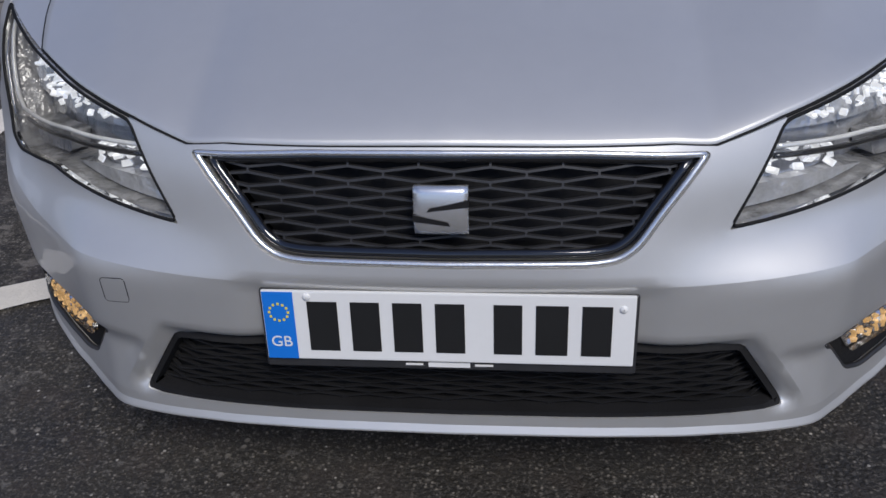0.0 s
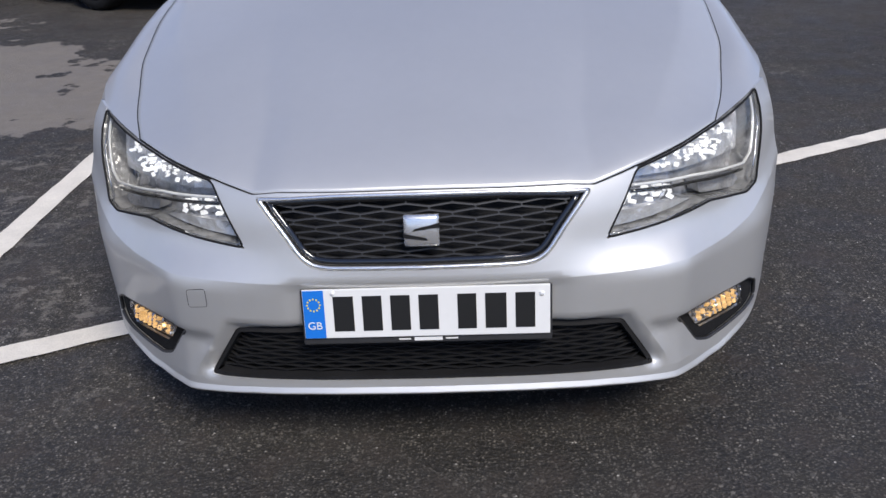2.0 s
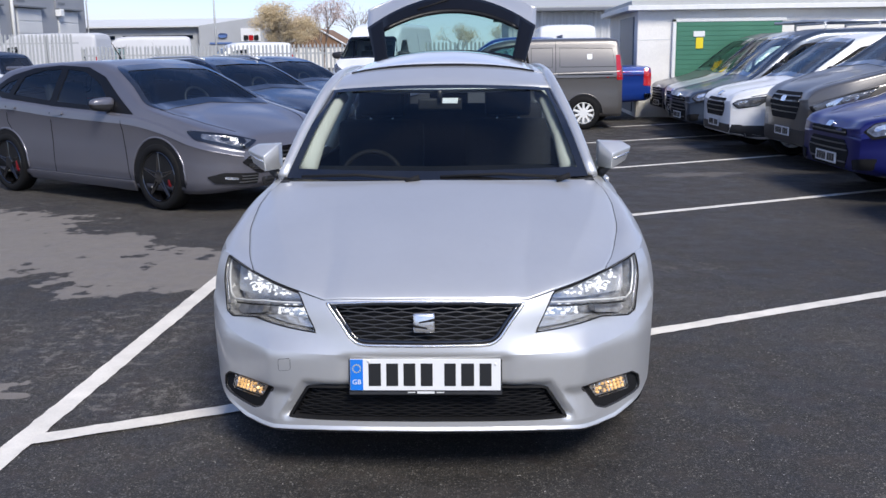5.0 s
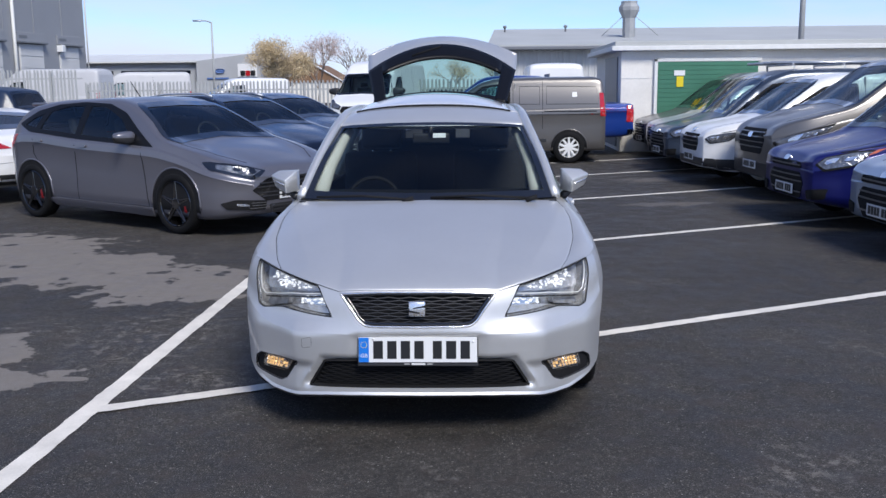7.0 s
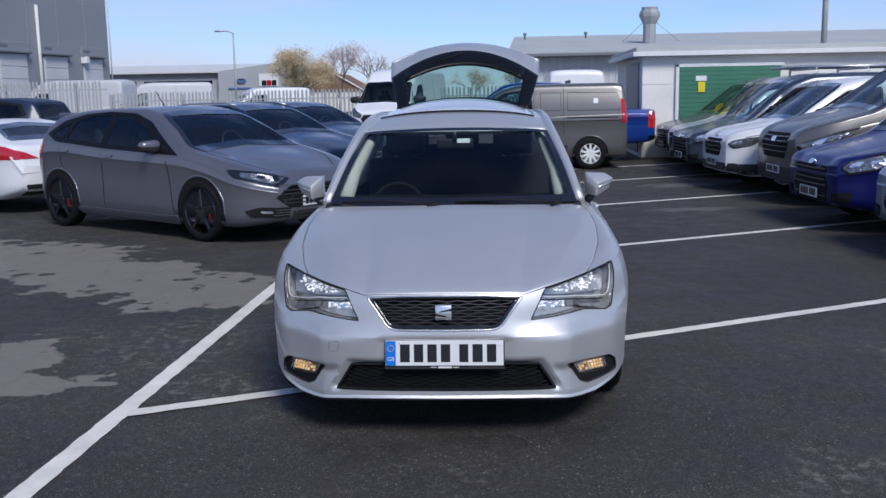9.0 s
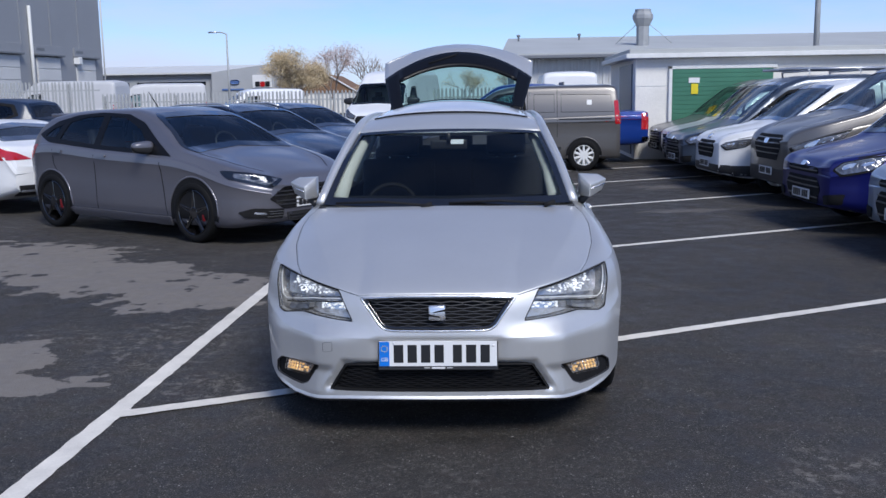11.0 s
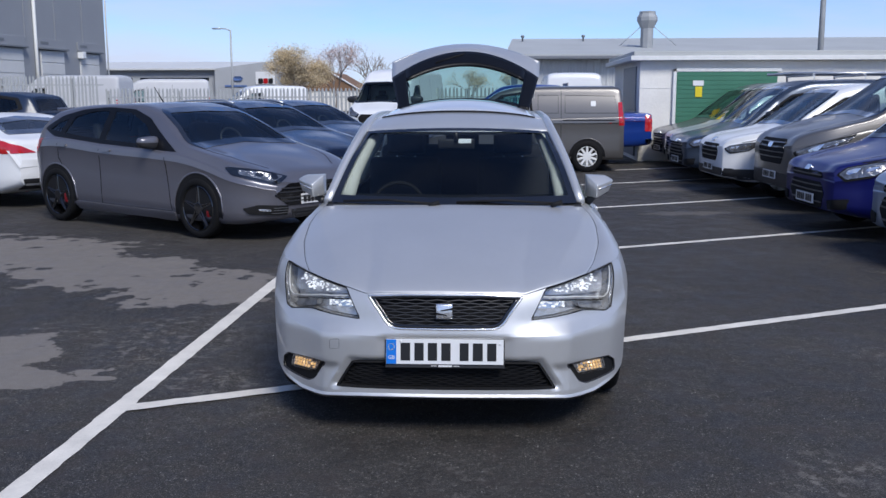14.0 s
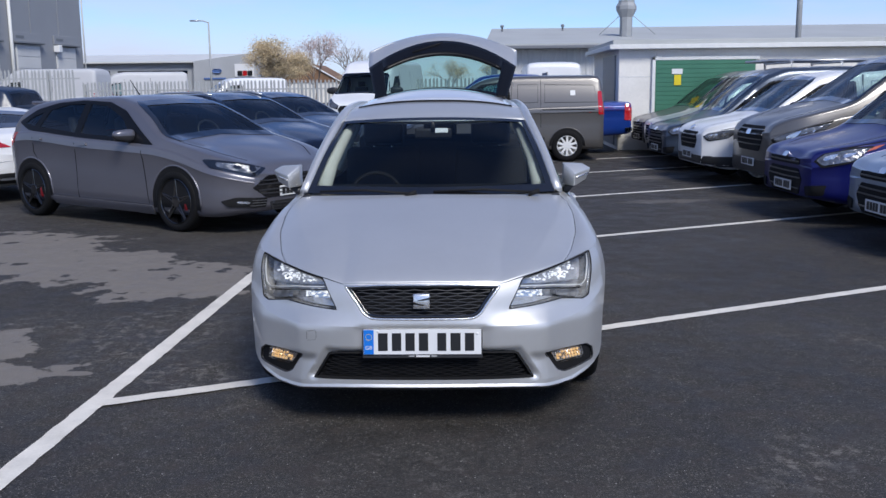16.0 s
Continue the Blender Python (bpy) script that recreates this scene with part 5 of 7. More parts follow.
block("sign_panel", -26.7, -24.5, 88.9, 88.98, 2.52, 2.70, SIGNBLUE, low, 0.02, "blue sign panel")

big = empty("tall_warehouse", pose(-26.5, 60, 0, 0, 0, -7), "tall slate-grey clad warehouse with loading doors", "building")
block("wall", -30, 0, -40, 0, 0, 13, WALLCLAD, big)
for d0, d1 in ((1.0, 3.3), (5.1, 7.6), (9.3, 11.9), (13.4, 16)):
    dr = block("loading_door", 0.0, 0.06, -d1, -d0, 0, 4.35, CLAD, big, 0.01, "pale grey loading door")
    for k in range(6):
        block("door_panel", 0.055, 0.085, -d1 + 0.05, -d0 - 0.05, 0.05 + k * 0.72, 0.72 + k * 0.72, CLAD, dr, 0.02)
    block("canopy", 0.0, 0.32, -d1 - 0.2, -d0 + 0.2, 4.40, 4.52, DARKCLAD, big, 0.02, "dark door canopy")
    block("door_header", 0.0, 0.10, -d1 - 0.2, -d0 + 0.2, 4.52, 5.05, WALLCLAD, big, 0.01)
    block("header_plate", 0.10, 0.12, -d1, -d1 + 0.8, 4.72, 4.88, DARKCLAD, big, 0.004, "small dark plate")
for d, h, w in ((-0.05, 13, 0.05), (8.1, 7.3, 0.10)):
    part("downpipe", tube(bmesh.new(), [(0.12, -d, 0), (0.12, -d, h)], w, 8), PALEROOF, big, "pale downpipe")
for k in range(13):
    block("cladding_rib", 0.0, 0.04, -40 + k * 3.1, -39.92 + k * 3.1, 4.9, 13, WALLCLAD, big, 0.005)
block("wall_lamp", 0.0, 0.4, -3.5, -3.1, 4.0, 4.45, PAPER_SIGN, big, 0.03)

house = empty("house", pose(-18.3, 100, 0), "bungalow with a brown tiled roof and white bargeboards", "house")
bm = bmesh.new()
vs = [bm.verts.new(p) for p in ((-3.6, 0, 2.2), (3.6, 0, 2.2), (0, 0, 4.25), (-3.6, 12, 2.2), (3.6, 12, 2.2), (0, 12, 4.25))]
for f in ((0, 1, 2), (0, 2, 5, 3), (1, 4, 5, 2)):
    bm.faces.new([vs[i] for i in f])
part("roof", bm, ROOFTILE, house, smooth=False)
block("wall", -3.3, 3.3, 0.1, 11.8, 0, 2.25, RENDERED, house)
for s in (-1, 1):
    part("bargeboard", tube(bmesh.new(), [(s * 3.7, -0.12, 2.15), (0, -0.12, 4.3)], 0.09, 4), PAPER_SIGN, house, "white bargeboard")

bm = bmesh.new()
tube(bm, [(0, 0, 0), (0, 0, 3), (0, 0, 6.0)], [0.09, 0.07, 0.05], 10)
lampost = empty("street_lamp", pose(-17.8, 60, 0), "grey steel street lamp beyond the fence", "street lamp")
part("post", bm, FENCE, lampost)
part("arm", tube(bmesh.new(), [(0, 0, 5.95), (-0.3, 0, 6.08), (-0.9, 0, 6.12)], 0.04, 8), FENCE, lampost)
part("lantern", box(bmesh.new(), (0.6, 0.2, 0.10), (-0.95, 0, 6.1), None, 0.03), ALLOY, lampost)
mast = empty("lamp_mast", pose(10.1, 26, 0), "tall grey steel lamp mast", "street lamp")
part("post", tube(bmesh.new(), [(0, 0, 0), (0, 0, 5), (0, 0, 10)], [0.10, 0.08, 0.06], 12), FENCE, mast)
part("lantern", box(bmesh.new(), (0.7, 0.25, 0.12), (0.3, 0, 10.0), None, 0.03), ALLOY, mast)


def pale_mesh(h):
    """One steel pale: a folded strip with a forked point."""
    bm = bmesh.new()
    prof = [(-0.040, 0.0), (-0.021, -0.014), (0.0, -0.004), (0.021, -0.014), (0.040, 0.0)]
    lo = [bm.verts.new((x, y, 0.04)) for x, y in prof]
    hi = [bm.verts.new((x, y, h - (0.10 if i in (0, 4) else 0.0) - (0.05 if i == 2 else 0.0))) for i, (x, y) in enumerate(prof)]
    for i in range(4):
        bm.faces.new([lo[i], lo[i + 1], hi[i + 1], hi[i]])
    me = bpy.data.meshes.new("pale")
    bm.to_mesh(me)
    bm.free()
    me.materials.append(FENCE)
    return me


def fence_run(x0, x1, y, h, label):
    f = empty("palisade_fence", pose(x0, y, 0), label, "fence")
    me = pale_mesh(h)
    n = int((x1 - x0) / 0.145)
    for i in range(n):
        p = new("pale", me)
        p.parent = f
        p.matrix_local = pose(i * 0.145, random.uniform(-0.006, 0.006), 0, 0, random.uniform(-0.6, 0.6), 0)
    for z in (0.35, h - 0.35):
        part("rail", box(bmesh.new(), (x1 - x0, 0.05, 0.05), ((x1 - x0) / 2, 0.03, z)), FENCE, f, smooth=False)
    for k in range(int((x1 - x0) / 2.75) + 1):
        part("fence_post", box(bmesh.new(), (0.10, 0.06, h - 0.1), (k * 2.75, 0.08, (h - 0.1) / 2), None, 0.005), FENCE, f, smooth=False)
    return f


fence_run(-14.6, 1.0, 31.4, 1.88, "galvanised steel palisade fence along the car park")
fence_run(-21.5, -14.75, 31.4, 2.35, "taller galvanised steel palisade gate")


def tree(at, height, spread, leaves, leaf_mat, label, seed):
    """A tree: tapered trunk, forking limbs and a crown of small separate leaves."""
    rnd = random.Random(seed)
    t = empty("tree", pose(*at), label, "tree")
    wood, crown = bmesh.new(), bmesh.new()
    ends = []

    def grow(p, d, ln, r, level):
        q = p + d * ln
        m = p.lerp(q, 0.5) + Vector((rnd.uniform(-1, 1), rnd.uniform(-1, 1), rnd.uniform(-0.4, 0.4))) * ln * 0.07
        tube(wood, [p, m, q], [r, r * 0.85, r * 0.65], 5 if level else 8, False)
        if level >= 5 or r < 0.006:
            ends.append(q)
            return
        if level >= 3:
            ends.append(q)
        for _ in range(3 if level < 3 else 2 + (rnd.random() < 0.4)):
            n = (d + Vector((rnd.uniform(-1, 1) * spread, rnd.uniform(-1, 1) * spread, rnd.uniform(-0.25, 0.5)))).normalized()
            grow(q, n, ln * rnd.uniform(0.70, 0.92), r * 0.6, level + 1)
    grow(Vector((0, 0, 0)), Vector((0.03, 0, 1)), height * 0.20, height * 0.018, 0)
    part("trunk", wood, BARK, t)
    if leaves:
        for e in ends:
            for _ in range(leaves):
                c = e + Vector((rnd.gauss(0, 0.22), rnd.gauss(0, 0.22), rnd.gauss(0, 0.2))) * height / 5
                a = Vector((rnd.uniform(-1, 1), rnd.uniform(-1, 1), rnd.uniform(-1, 1))).normalized()
                b = a.orthogonal().normalized()
                s = height * rnd.uniform(0.005, 0.011)
                crown.faces.new([crown.verts.new(c + a * s), crown.verts.new(c + b * s * 0.5), crown.verts.new(c - a * s), crown.verts.new(c - b * s * 0.5)])
        part("crown", crown, leaf_mat, t, smooth=False)
    return t


tree((-15.9, 76, 0), 5.0, 0.75, 60, LEAF, "low olive-leaved tree beyond the fence", 3)
tree((-16.3, 77, 0), 7.0, 0.66, 55, LEAF, "olive-leaved tree beyond the fence", 5)
tree((-13.9, 79, 0), 7.0, 0.55, 16, TWIG, "reddish budding tree beyond the fence", 8)
tree((-11.0, 80, 0), 7.4, 0.8, 0, None, "bare winter tree beyond the fence", 11)
tree((-9.9, 82, 0), 6.2, 0.8, 0, None, "bare winter tree beyond the fence", 15)
tree((-12.0, 90, 0), 4.6, 0.9, 40, LEAF, "brownish hedge tree beyond the fence", 21)
tree((2.0, 90, 0), 6.0, 0.8, 12, LEAF, "olive-leaved tree behind the shed", 25)
tree((-2.5, 88, 0), 5.5, 0.8, 12, LEAF, "olive-leaved tree beyond the fence", 31)


# ---- the silver hatchback ----
AMBER = mat("fog_lamp_glow", (0.60, 0.44, 0.24), rough=0.2, metal=0.6, var=0.9, scale=40, emit=(1.0, 0.58, 0.22, 0.50))
LEDGLOW = mat("lamp_cells", (0.8, 0.8, 0.82), rough=0.15, metal=0.7, var=0.3, scale=60, emit=(0.95, 0.97, 1.0, 0.6))
LAMPGREY = mat("lamp_housing", (0.52, 0.53, 0.55), rough=0.13, metal=0.5, var=0.4, scale=14, bump=0.5, bump_scale=28)
LAMPDARK = mat("lamp_inside", (0.38, 0.385, 0.40), rough=0.15, metal=0.5, var=0.6, scale=25, bump=0.5, bump_scale=30)
STRIP = mat("clear_light_strip", (0.86, 0.87, 0.88), rough=0.12, metal=0.4, var=0.1, scale=30)
PALETRIM = mat("pale_pillar_trim", (0.76, 0.76, 0.71), rough=0.8, var=0.06)
FABRIC = mat("dark_seat_fabric", (0.02, 0.02, 0.024), rough=0.95, var=0.3, scale=40, bump=0.3, bump_scale=300)
TAILGLASS = glass("green_tinted_glass", (0.42, 0.60, 0.56))
WSGLASS = glass("tinted_windscreen", (0.54, 0.62, 0.63))
# body silver made paler: the sky's reflection on the roof is in the colour
SKYLITROOF = paint("sky_lit_roof_paint", (0.80, 0.81, 0.82), metal=0.3, rough=0.3, coat=1.0)
STARYELLOW = mat("yellow_print", (0.8, 0.62, 0.05), rough=0.5)
PAPER = mat("white_paper", (0.82, 0.84, 0.86), rough=0.8, var=0.03)


def lin(a, b, n):
    return [a + (b - a) * k / n for k in range(n + 1)]


PLAN = [(0, 0.0), (0.13, 0.003), (0.26, 0.014), (0.40, 0.052), (0.535, 0.118), (0.65, 0.21), (0.755, 0.33), (0.832, 0.45), (0.880, 0.565), (0.908, 0.72), (0.918, 0.88)]
LOWPLAN = [(0, 0.020), (0.20, 0.022), (0.32, 0.029), (0.42, 0.043), (0.50, 0.063), (0.545, 0.081), (0.562, 0.092), (0.585, 0.115), (0.65, 0.182), (0.72, 0.25), (0.775, 0.312), (0.835, 0.43), (0.88, 0.565), (0.908, 0.72), (0.918, 0.88)]
DEPTH = [(0.13, 0.004), (0.235, 0.002), (0.34, -0.008), (0.42, -0.0145), (0.486, -0.0185), (0.491, -0.0170), (0.51, -0.0085), (0.55, 0.007), (0.62, 0.024), (0.68, 0.05), (0.74, 0.10), (0.80, 0.14)]
pl = np.asarray(PLAN)
pt = np.concatenate([[0], np.cumsum(np.linalg.norm(np.diff(pl, axis=0), axis=1))])
S_CTRL_X, S_CTRL_Y = list(zip(pt, pl[:, 0])), list(zip(pt, pl[:, 1]))


def plan_at(s):
    """x and y on the bumper's plan curve at the length s from its middle."""
    a = abs(s)
    return math.copysign(float(spline(S_CTRL_X, a)), s), float(spline(S_CTRL_Y, a))


def s_of(x):
    """The length along the plan curve at which it reaches x."""
    return math.copysign(float(np.interp(abs(x), pl[:, 0], pt)), x)


LIP = [(0, 0.205), (0.26, 0.206), (0.40, 0.203), (0.50, 0.196), (0.56, 0.189), (0.61, 0.183), (0.68, 0.183), (0.80, 0.220), (0.86, 0.243)]
CREASE = [(0, 0.487), (0.66, 0.488), (0.74, 0.505), (0.82, 0.545), (0.90, 0.61)]


def off_path(path, p):
    """The distance of p from an open path."""
    q = np.asarray(path, float)
    d = q[1:] - q[:-1]
    t = np.clip(((np.asarray(p) - q[:-1]) * d).sum(1) / np.maximum(1e-9, (d * d).sum(1)), 0, 1)
    return float(np.min(np.linalg.norm(q[:-1] + d * t[:, None] - p, axis=1)))


def fascia(s, z, back=0.0):
    """A point of the front end's skin."""
    x, y = plan_at(s)
    ax = abs(x)
    zc = float(np.interp(ax, *zip(*CREASE)))
    zw = float(np.interp(z, [0.10, zc, 0.80], [0.10, 0.487, 0.80]))
    dy = float(spline(DEPTH, zw))
    x2, y2 = plan_at(s + math.copysign(0.01, s))
    n = Vector((-(y2 - y), (x2 - x))).normalized() * (1 if s >= 0 else -1)
    side = min(1.0, abs(n.x) * 1.2)
    low = min(1.0, max(0.0, (0.56 - z) / 0.10))
    y += (float(spline(LOWPLAN, ax)) - float(spline(PLAN, ax))) * low * low * (3 - 2 * low)
    pt3 = Vector((x + n.x * dy * 0.35 * side, y + dy * (1 - 0.35 * side), z))
    # the blade along the lower edge: a ledge turned forwards
    zb = float(np.interp(ax, *zip(*LIP)))
    ledge = min(1.0, max(0.0, 1 - (z - zb - 0.003) / 0.011)) * min(1.0, max(0.0, (0.84 - ax) / 0.14))
    pt3.x -= n.x * 0.006 * ledge * side
    pt3.y -= 0.006 * ledge * (1 - 0.5 * side)
    # the plate's seat, slightly hollow
    pt3.y += 0.009 / (1 + math.exp((ax - 0.288) / 0.010)) / (1 + math.exp((z - 0.482) / 0.004)) / (1 + math.exp((0.352 - z) / 0.004))
    floor = zb + 0.034
    if floor < z < 0.42 and ax < 0.68:
        # the slanting surround of the intake, narrow above it and wide at its ends
        w = 0.013 + 0.016 * min(1.0, max(0.0, (ax - 0.36) / 0.06))
        d = off_path(SURROUND, (abs(s), z))
        if d < w:
            pt3.y += 0.020 * (1 - d / w) * min(1.0, (z - floor) / 0.022)
        elif 0.43 < ax and z < 0.356:
            # the hollow facet between the intake and the lamp pod
            pt3.y += 0.016 * min(1.0, (0.356 - z) / 0.030) * min(1.0, (z - floor) / 0.09) * min(1.0, max(0.0, (0.66 - ax) / 0.08)) * min(1.0, (d - w) / 0.022)
    return pt3 + Vector((-abs(n.x) * math.copysign(1, x) * 0.9 * back, max(0.25, abs(n.y)) * back, 0)) if back else pt3


def both(poly):
    """An outline given in x and height, laid out along the plan curve, and its mirror image."""
    p = [(s_of(x), z) for x, z in poly]
    return p, [(-s, z) for s, z in p][::-1]


GRILLE_HALF = [(0, 0.673), (0.18, 0.672), (0.354, 0.662), (0.296, 0.590), (0.262, 0.540), (0.235, 0.522), (0.20, 0.517), (0, 0.516)]
LIGHT = [(0.45, 0.684), (0.62, 0.714), (0.815, 0.744), (0.80, 0.668), (0.772, 0.556), (0.740, 0.546), (0.63, 0.572), (0.50, 0.562), (0.381, 0.556)]
INTAKE_HALF = [(0, 0.370), (0.36, 0.370), (0.422, 0.362), (0.499, 0.237), (0.33, 0.239), (0, 0.238)]
FOG = [(0.542, 0.350), (0.64, 0.346), (0.757, 0.336), (0.790, 0.305), (0.800, 0.248), (0.69, 0.232), (0.645, 0.229), (0.605, 0.250)]
GRILLE = [(s_of(x), z) for x, z in mirror_sym(GRILLE_HALF)]
INTAKE = [(s_of(x), z) for x, z in mirror_sym(INTAKE_HALF)]
SURROUND = [(s_of(x), z) for x, z in INTAKE_HALF[:4]]
g_r, i_r = rounded(GRILLE, 0.018), rounded(INTAKE, 0.010)
l_r = [rounded(p, 0.014) for p in both(LIGHT)]
f_r = [rounded(p, 0.016) for p in both(FOG)]

hero = empty("silver_hatchback", pose(-0.006, 0, 0, 0, 0, 0.7), "silver five-door hatchback with its tailgate raised and fog lamps lit", "car")

# bumper skin, from the bonnet's front edge and the lamps down to the lip
s_seam = float(np.interp(0.50, pl[:, 1], pt))
lamp_edge = [(0.452, 0.687), (0.449, 0.681), (0.3805, 0.5545), (0.383, 0.5535), (0.50, 0.560), (0.63, 0.570), (0.740, 0.5435), (0.773, 0.553), (0.802, 0.668), (0.818, 0.747)]
half = [(0, 0.676), (s_of(0.30), 0.673), (s_of(0.357), 0.666)] + [(s_of(x), z) for x, z in lamp_edge]
half += [(s_seam, 0.748), (s_seam, 0.272), (s_seam - 0.02, 0.242)] + [(s_of(x), z) for x, z in LIP[::-1][1:]]
outline = half + [(-s, z) for s, z in half[::-1] if s > 1e-6]
ridges = []
for k in (1, -1):
    ridges.append([(k * s_of(x), float(np.interp(x, *zip(*CREASE)))) for x in np.linspace(0.29, 0.83, 28)])
    ridges.append([(k * s_of(x), float(np.interp(x, *zip(*LIP))) + 0.034) for x in np.linspace(0.51, 0.60, 8)])
    ridges.append([(k * s_of(x), z) for x, z in ((0.458, 0.362), (0.531, 0.247))])
for up, end in ((0.003, 0.83), (0.014, 0.80)):
    ridges.append([(s_of(x), float(np.interp(abs(x), *zip(*LIP))) + up) for x in np.linspace(-end, end, 150)])
vs, fs, sharp = sheet(outline, [g_r, i_r, *f_r], 0.0115, ridges)
bm = raise_sheet(vs, fs, fascia, lambda s, z: fascia(s, z, 0.045), sharp)
bmesh.ops.recalc_face_normals(bm, faces=bm.faces[:])
bumper = part("front_bumper", bm, SILVER, hero, "silver painted front bumper")
# the black undertray edge tucked below the lip
bm, rows = bmesh.new(), []
for x in np.linspace(-0.85, 0.85, 69):
    zb = float(np.interp(abs(x), *zip(*LIP)))
    p, q = fascia(s_of(x), zb + 0.003, 0.010), fascia(s_of(x), zb + 0.003, 0.10)
    rows.append([bm.verts.new((p.x, p.y, zb + 0.002)), bm.verts.new((p.x, p.y + 0.002, zb - 0.011)), bm.verts.new((p.x, p.y + 0.008, zb - 0.015)), bm.verts.new((q.x, q.y, zb - 0.012))])
for a, b in zip(rows, rows[1:]):
    for k in range(3):
        bm.faces.new([a[k], a[k + 1], b[k + 1], b[k]])
part("undertray_edge", bm, BLACK, bumper, "black plastic undertray edge")


def laid(name, poly, depth, material, parent, label="", step=0.03, rim=None, holes=()):
    vs, fs = sheet(poly, holes, step)
    bm = raise_sheet(vs, fs, lambda s, z: fascia(s, z, depth), (lambda s, z: fascia(s, z, rim)) if rim else None)
    bmesh.ops.recalc_face_normals(bm, faces=bm.faces[:])
    return part(name, bm, material, parent, label)


# radiator grille: chrome frame, black rim, lattice and badge
laid("grille_back", g_r, 0.055, MATT, hero, "black grille backing", 0.05)
grille = part("grille_frame", tube(bmesh.new(), [fascia(s, z, 0.004) for s, z in densify(grown(g_r, -0.005), 0.02) + [grown(g_r, -0.005)[0]]], 0.0048, 8, False), SATINCHROME, hero, "chrome grille surround")
part("grille_rim", tube(bmesh.new(), [fascia(s, z, 0.016) for s, z in densify(grown(g_r, -0.014), 0.02) + [grown(g_r, -0.014)[0]]], 0.008, 6, False), GLOSSBLACK, grille, "black inner rim")


def lattice(name, region, w, h, tick, depth, thick, parent, material=BLACK):
    """Bars of a flattened honeycomb inside an outline."""
    bm = bmesh.new()
    q = np.asarray(region)
    x0, x1, z0, z1 = q[:, 0].min(), q[:, 0].max(), q[:, 1].min(), q[:, 1].max()
    segs = []
    for r in range(int((z1 - z0) / h) + 2):
        for k in range(int((x1 - x0) / w) + 3):
            cx, cz = x0 + (k + 0.5 * (r % 2)) * w - w * 0.3, z0 + r * h
            segs += [((cx, cz + tick / 2), (cx + w / 2, cz + h - tick / 2)), ((cx, cz + tick / 2), (cx - w / 2, cz + h - tick / 2)), ((cx, cz - tick / 2), (cx, cz + tick / 2))]
    cut = []
    for a, b in segs:
        t = np.linspace(0, 1, 9)
        p = np.stack([a[0] + (b[0] - a[0]) * t, a[1] + (b[1] - a[1]) * t], 1)
        ok = inside(region, p)
        if ok.sum() >= 2:
            i = np.where(ok)[0]
            cut.append((p[i[0]], p[i[-1]]))
    for a, b in cut:
        d = Vector(b - a).normalized()
        n = Vector((-d.y, d.x)) * thick / 2
        ring = []
        for p in (a, b):
            for s, dep in ((1, 0), (-1, 0), (-1, 0.006), (1, 0.006)):
                q2 = Vector(p) + n * s * (1.0 if dep == 0 else 0.7)
                ring.append(bm.verts.new(fascia(q2.x, q2.y, depth + dep)))
        for i in range(4):
            bm.faces.new([ring[i], ring[(i + 1) % 4], ring[4 + (i + 1) % 4], ring[4 + i]])
        bm.faces.new(ring[:4][::-1])
        bm.faces.new(ring[4:])
    bmesh.ops.recalc_face_normals(bm, faces=bm.faces[:])
    return part(name, bm, material, parent, "black honeycomb grille mesh", smooth=False)


lattice("grille_mesh", grown(g_r, -0.016), 0.096, 0.0130, 0.0070, 0.018, 0.0032, hero)

bx, bz = 0.0, 0.602
bm = bmesh.new()
g = [[bm.verts.new((0.036 * a, 0.0045 * c * c + 0.002 * a * a, 0.033 * c)) for a in lin(-1, 1, 8)] for c in lin(-1, 1, 8)]
for r0, r1 in zip(g, g[1:]):
    for i in range(8):
        bm.faces.new([r0[i], r0[i + 1], r1[i + 1], r1[i]])
loop = g[0] + [r[-1] for r in g[1:]] + g[-1][::-1][1:] + [r[0] for r in g[1:-1]][::-1]
back = [bm.verts.new(v.co + Vector((0, 0.010, 0))) for v in loop]
for i in range(len(loop)):
    bm.faces.new([loop[i], loop[(i + 1) % len(loop)], back[(i + 1) % len(loop)], back[i]])
bmesh.ops.recalc_face_normals(bm, faces=bm.faces[:])
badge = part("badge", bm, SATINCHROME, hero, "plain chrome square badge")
badge.matrix_local = pose(bx - 0.002, 0.006, bz, -6, 0, 0)
for pts in ([(0.037, 0.017), (-0.014, 0.006), (-0.018, 0.001), (0.037, 0.008)], [(-0.037, -0.004), (0.009, -0.014), (0.012, -0.020), (-0.037, -0.013)]):
    bm = bmesh.new()
    a = [bm.verts.new((x, -0.0012 + 0.0045 * (z / 0.033) ** 2, z)) for x, z in pts]
    b = [bm.verts.new((x, 0.008, z)) for x, z in pts]
    bm.faces.new(a)
    for i in range(4):
        bm.faces.new([a[i], b[i], b[(i + 1) % 4], a[(i + 1) % 4]])
    part("slot", bm, MATT, badge, "dark slanting slot", smooth=False)

# lower grille
laid("lower_grille_back", i_r, 0.05, MATT, hero, "black backing", 0.06)
lattice("lower_grille_mesh", grown(i_r, -0.006), 0.080, 0.0098, 0.0040, 0.022, 0.0030, hero, MATT)
laid("lower_grille_edge", grown(i_r, 0.001), 0.003, MATT, hero, "black edge", 0.02, 0.05, [grown(i_r, -0.009)])

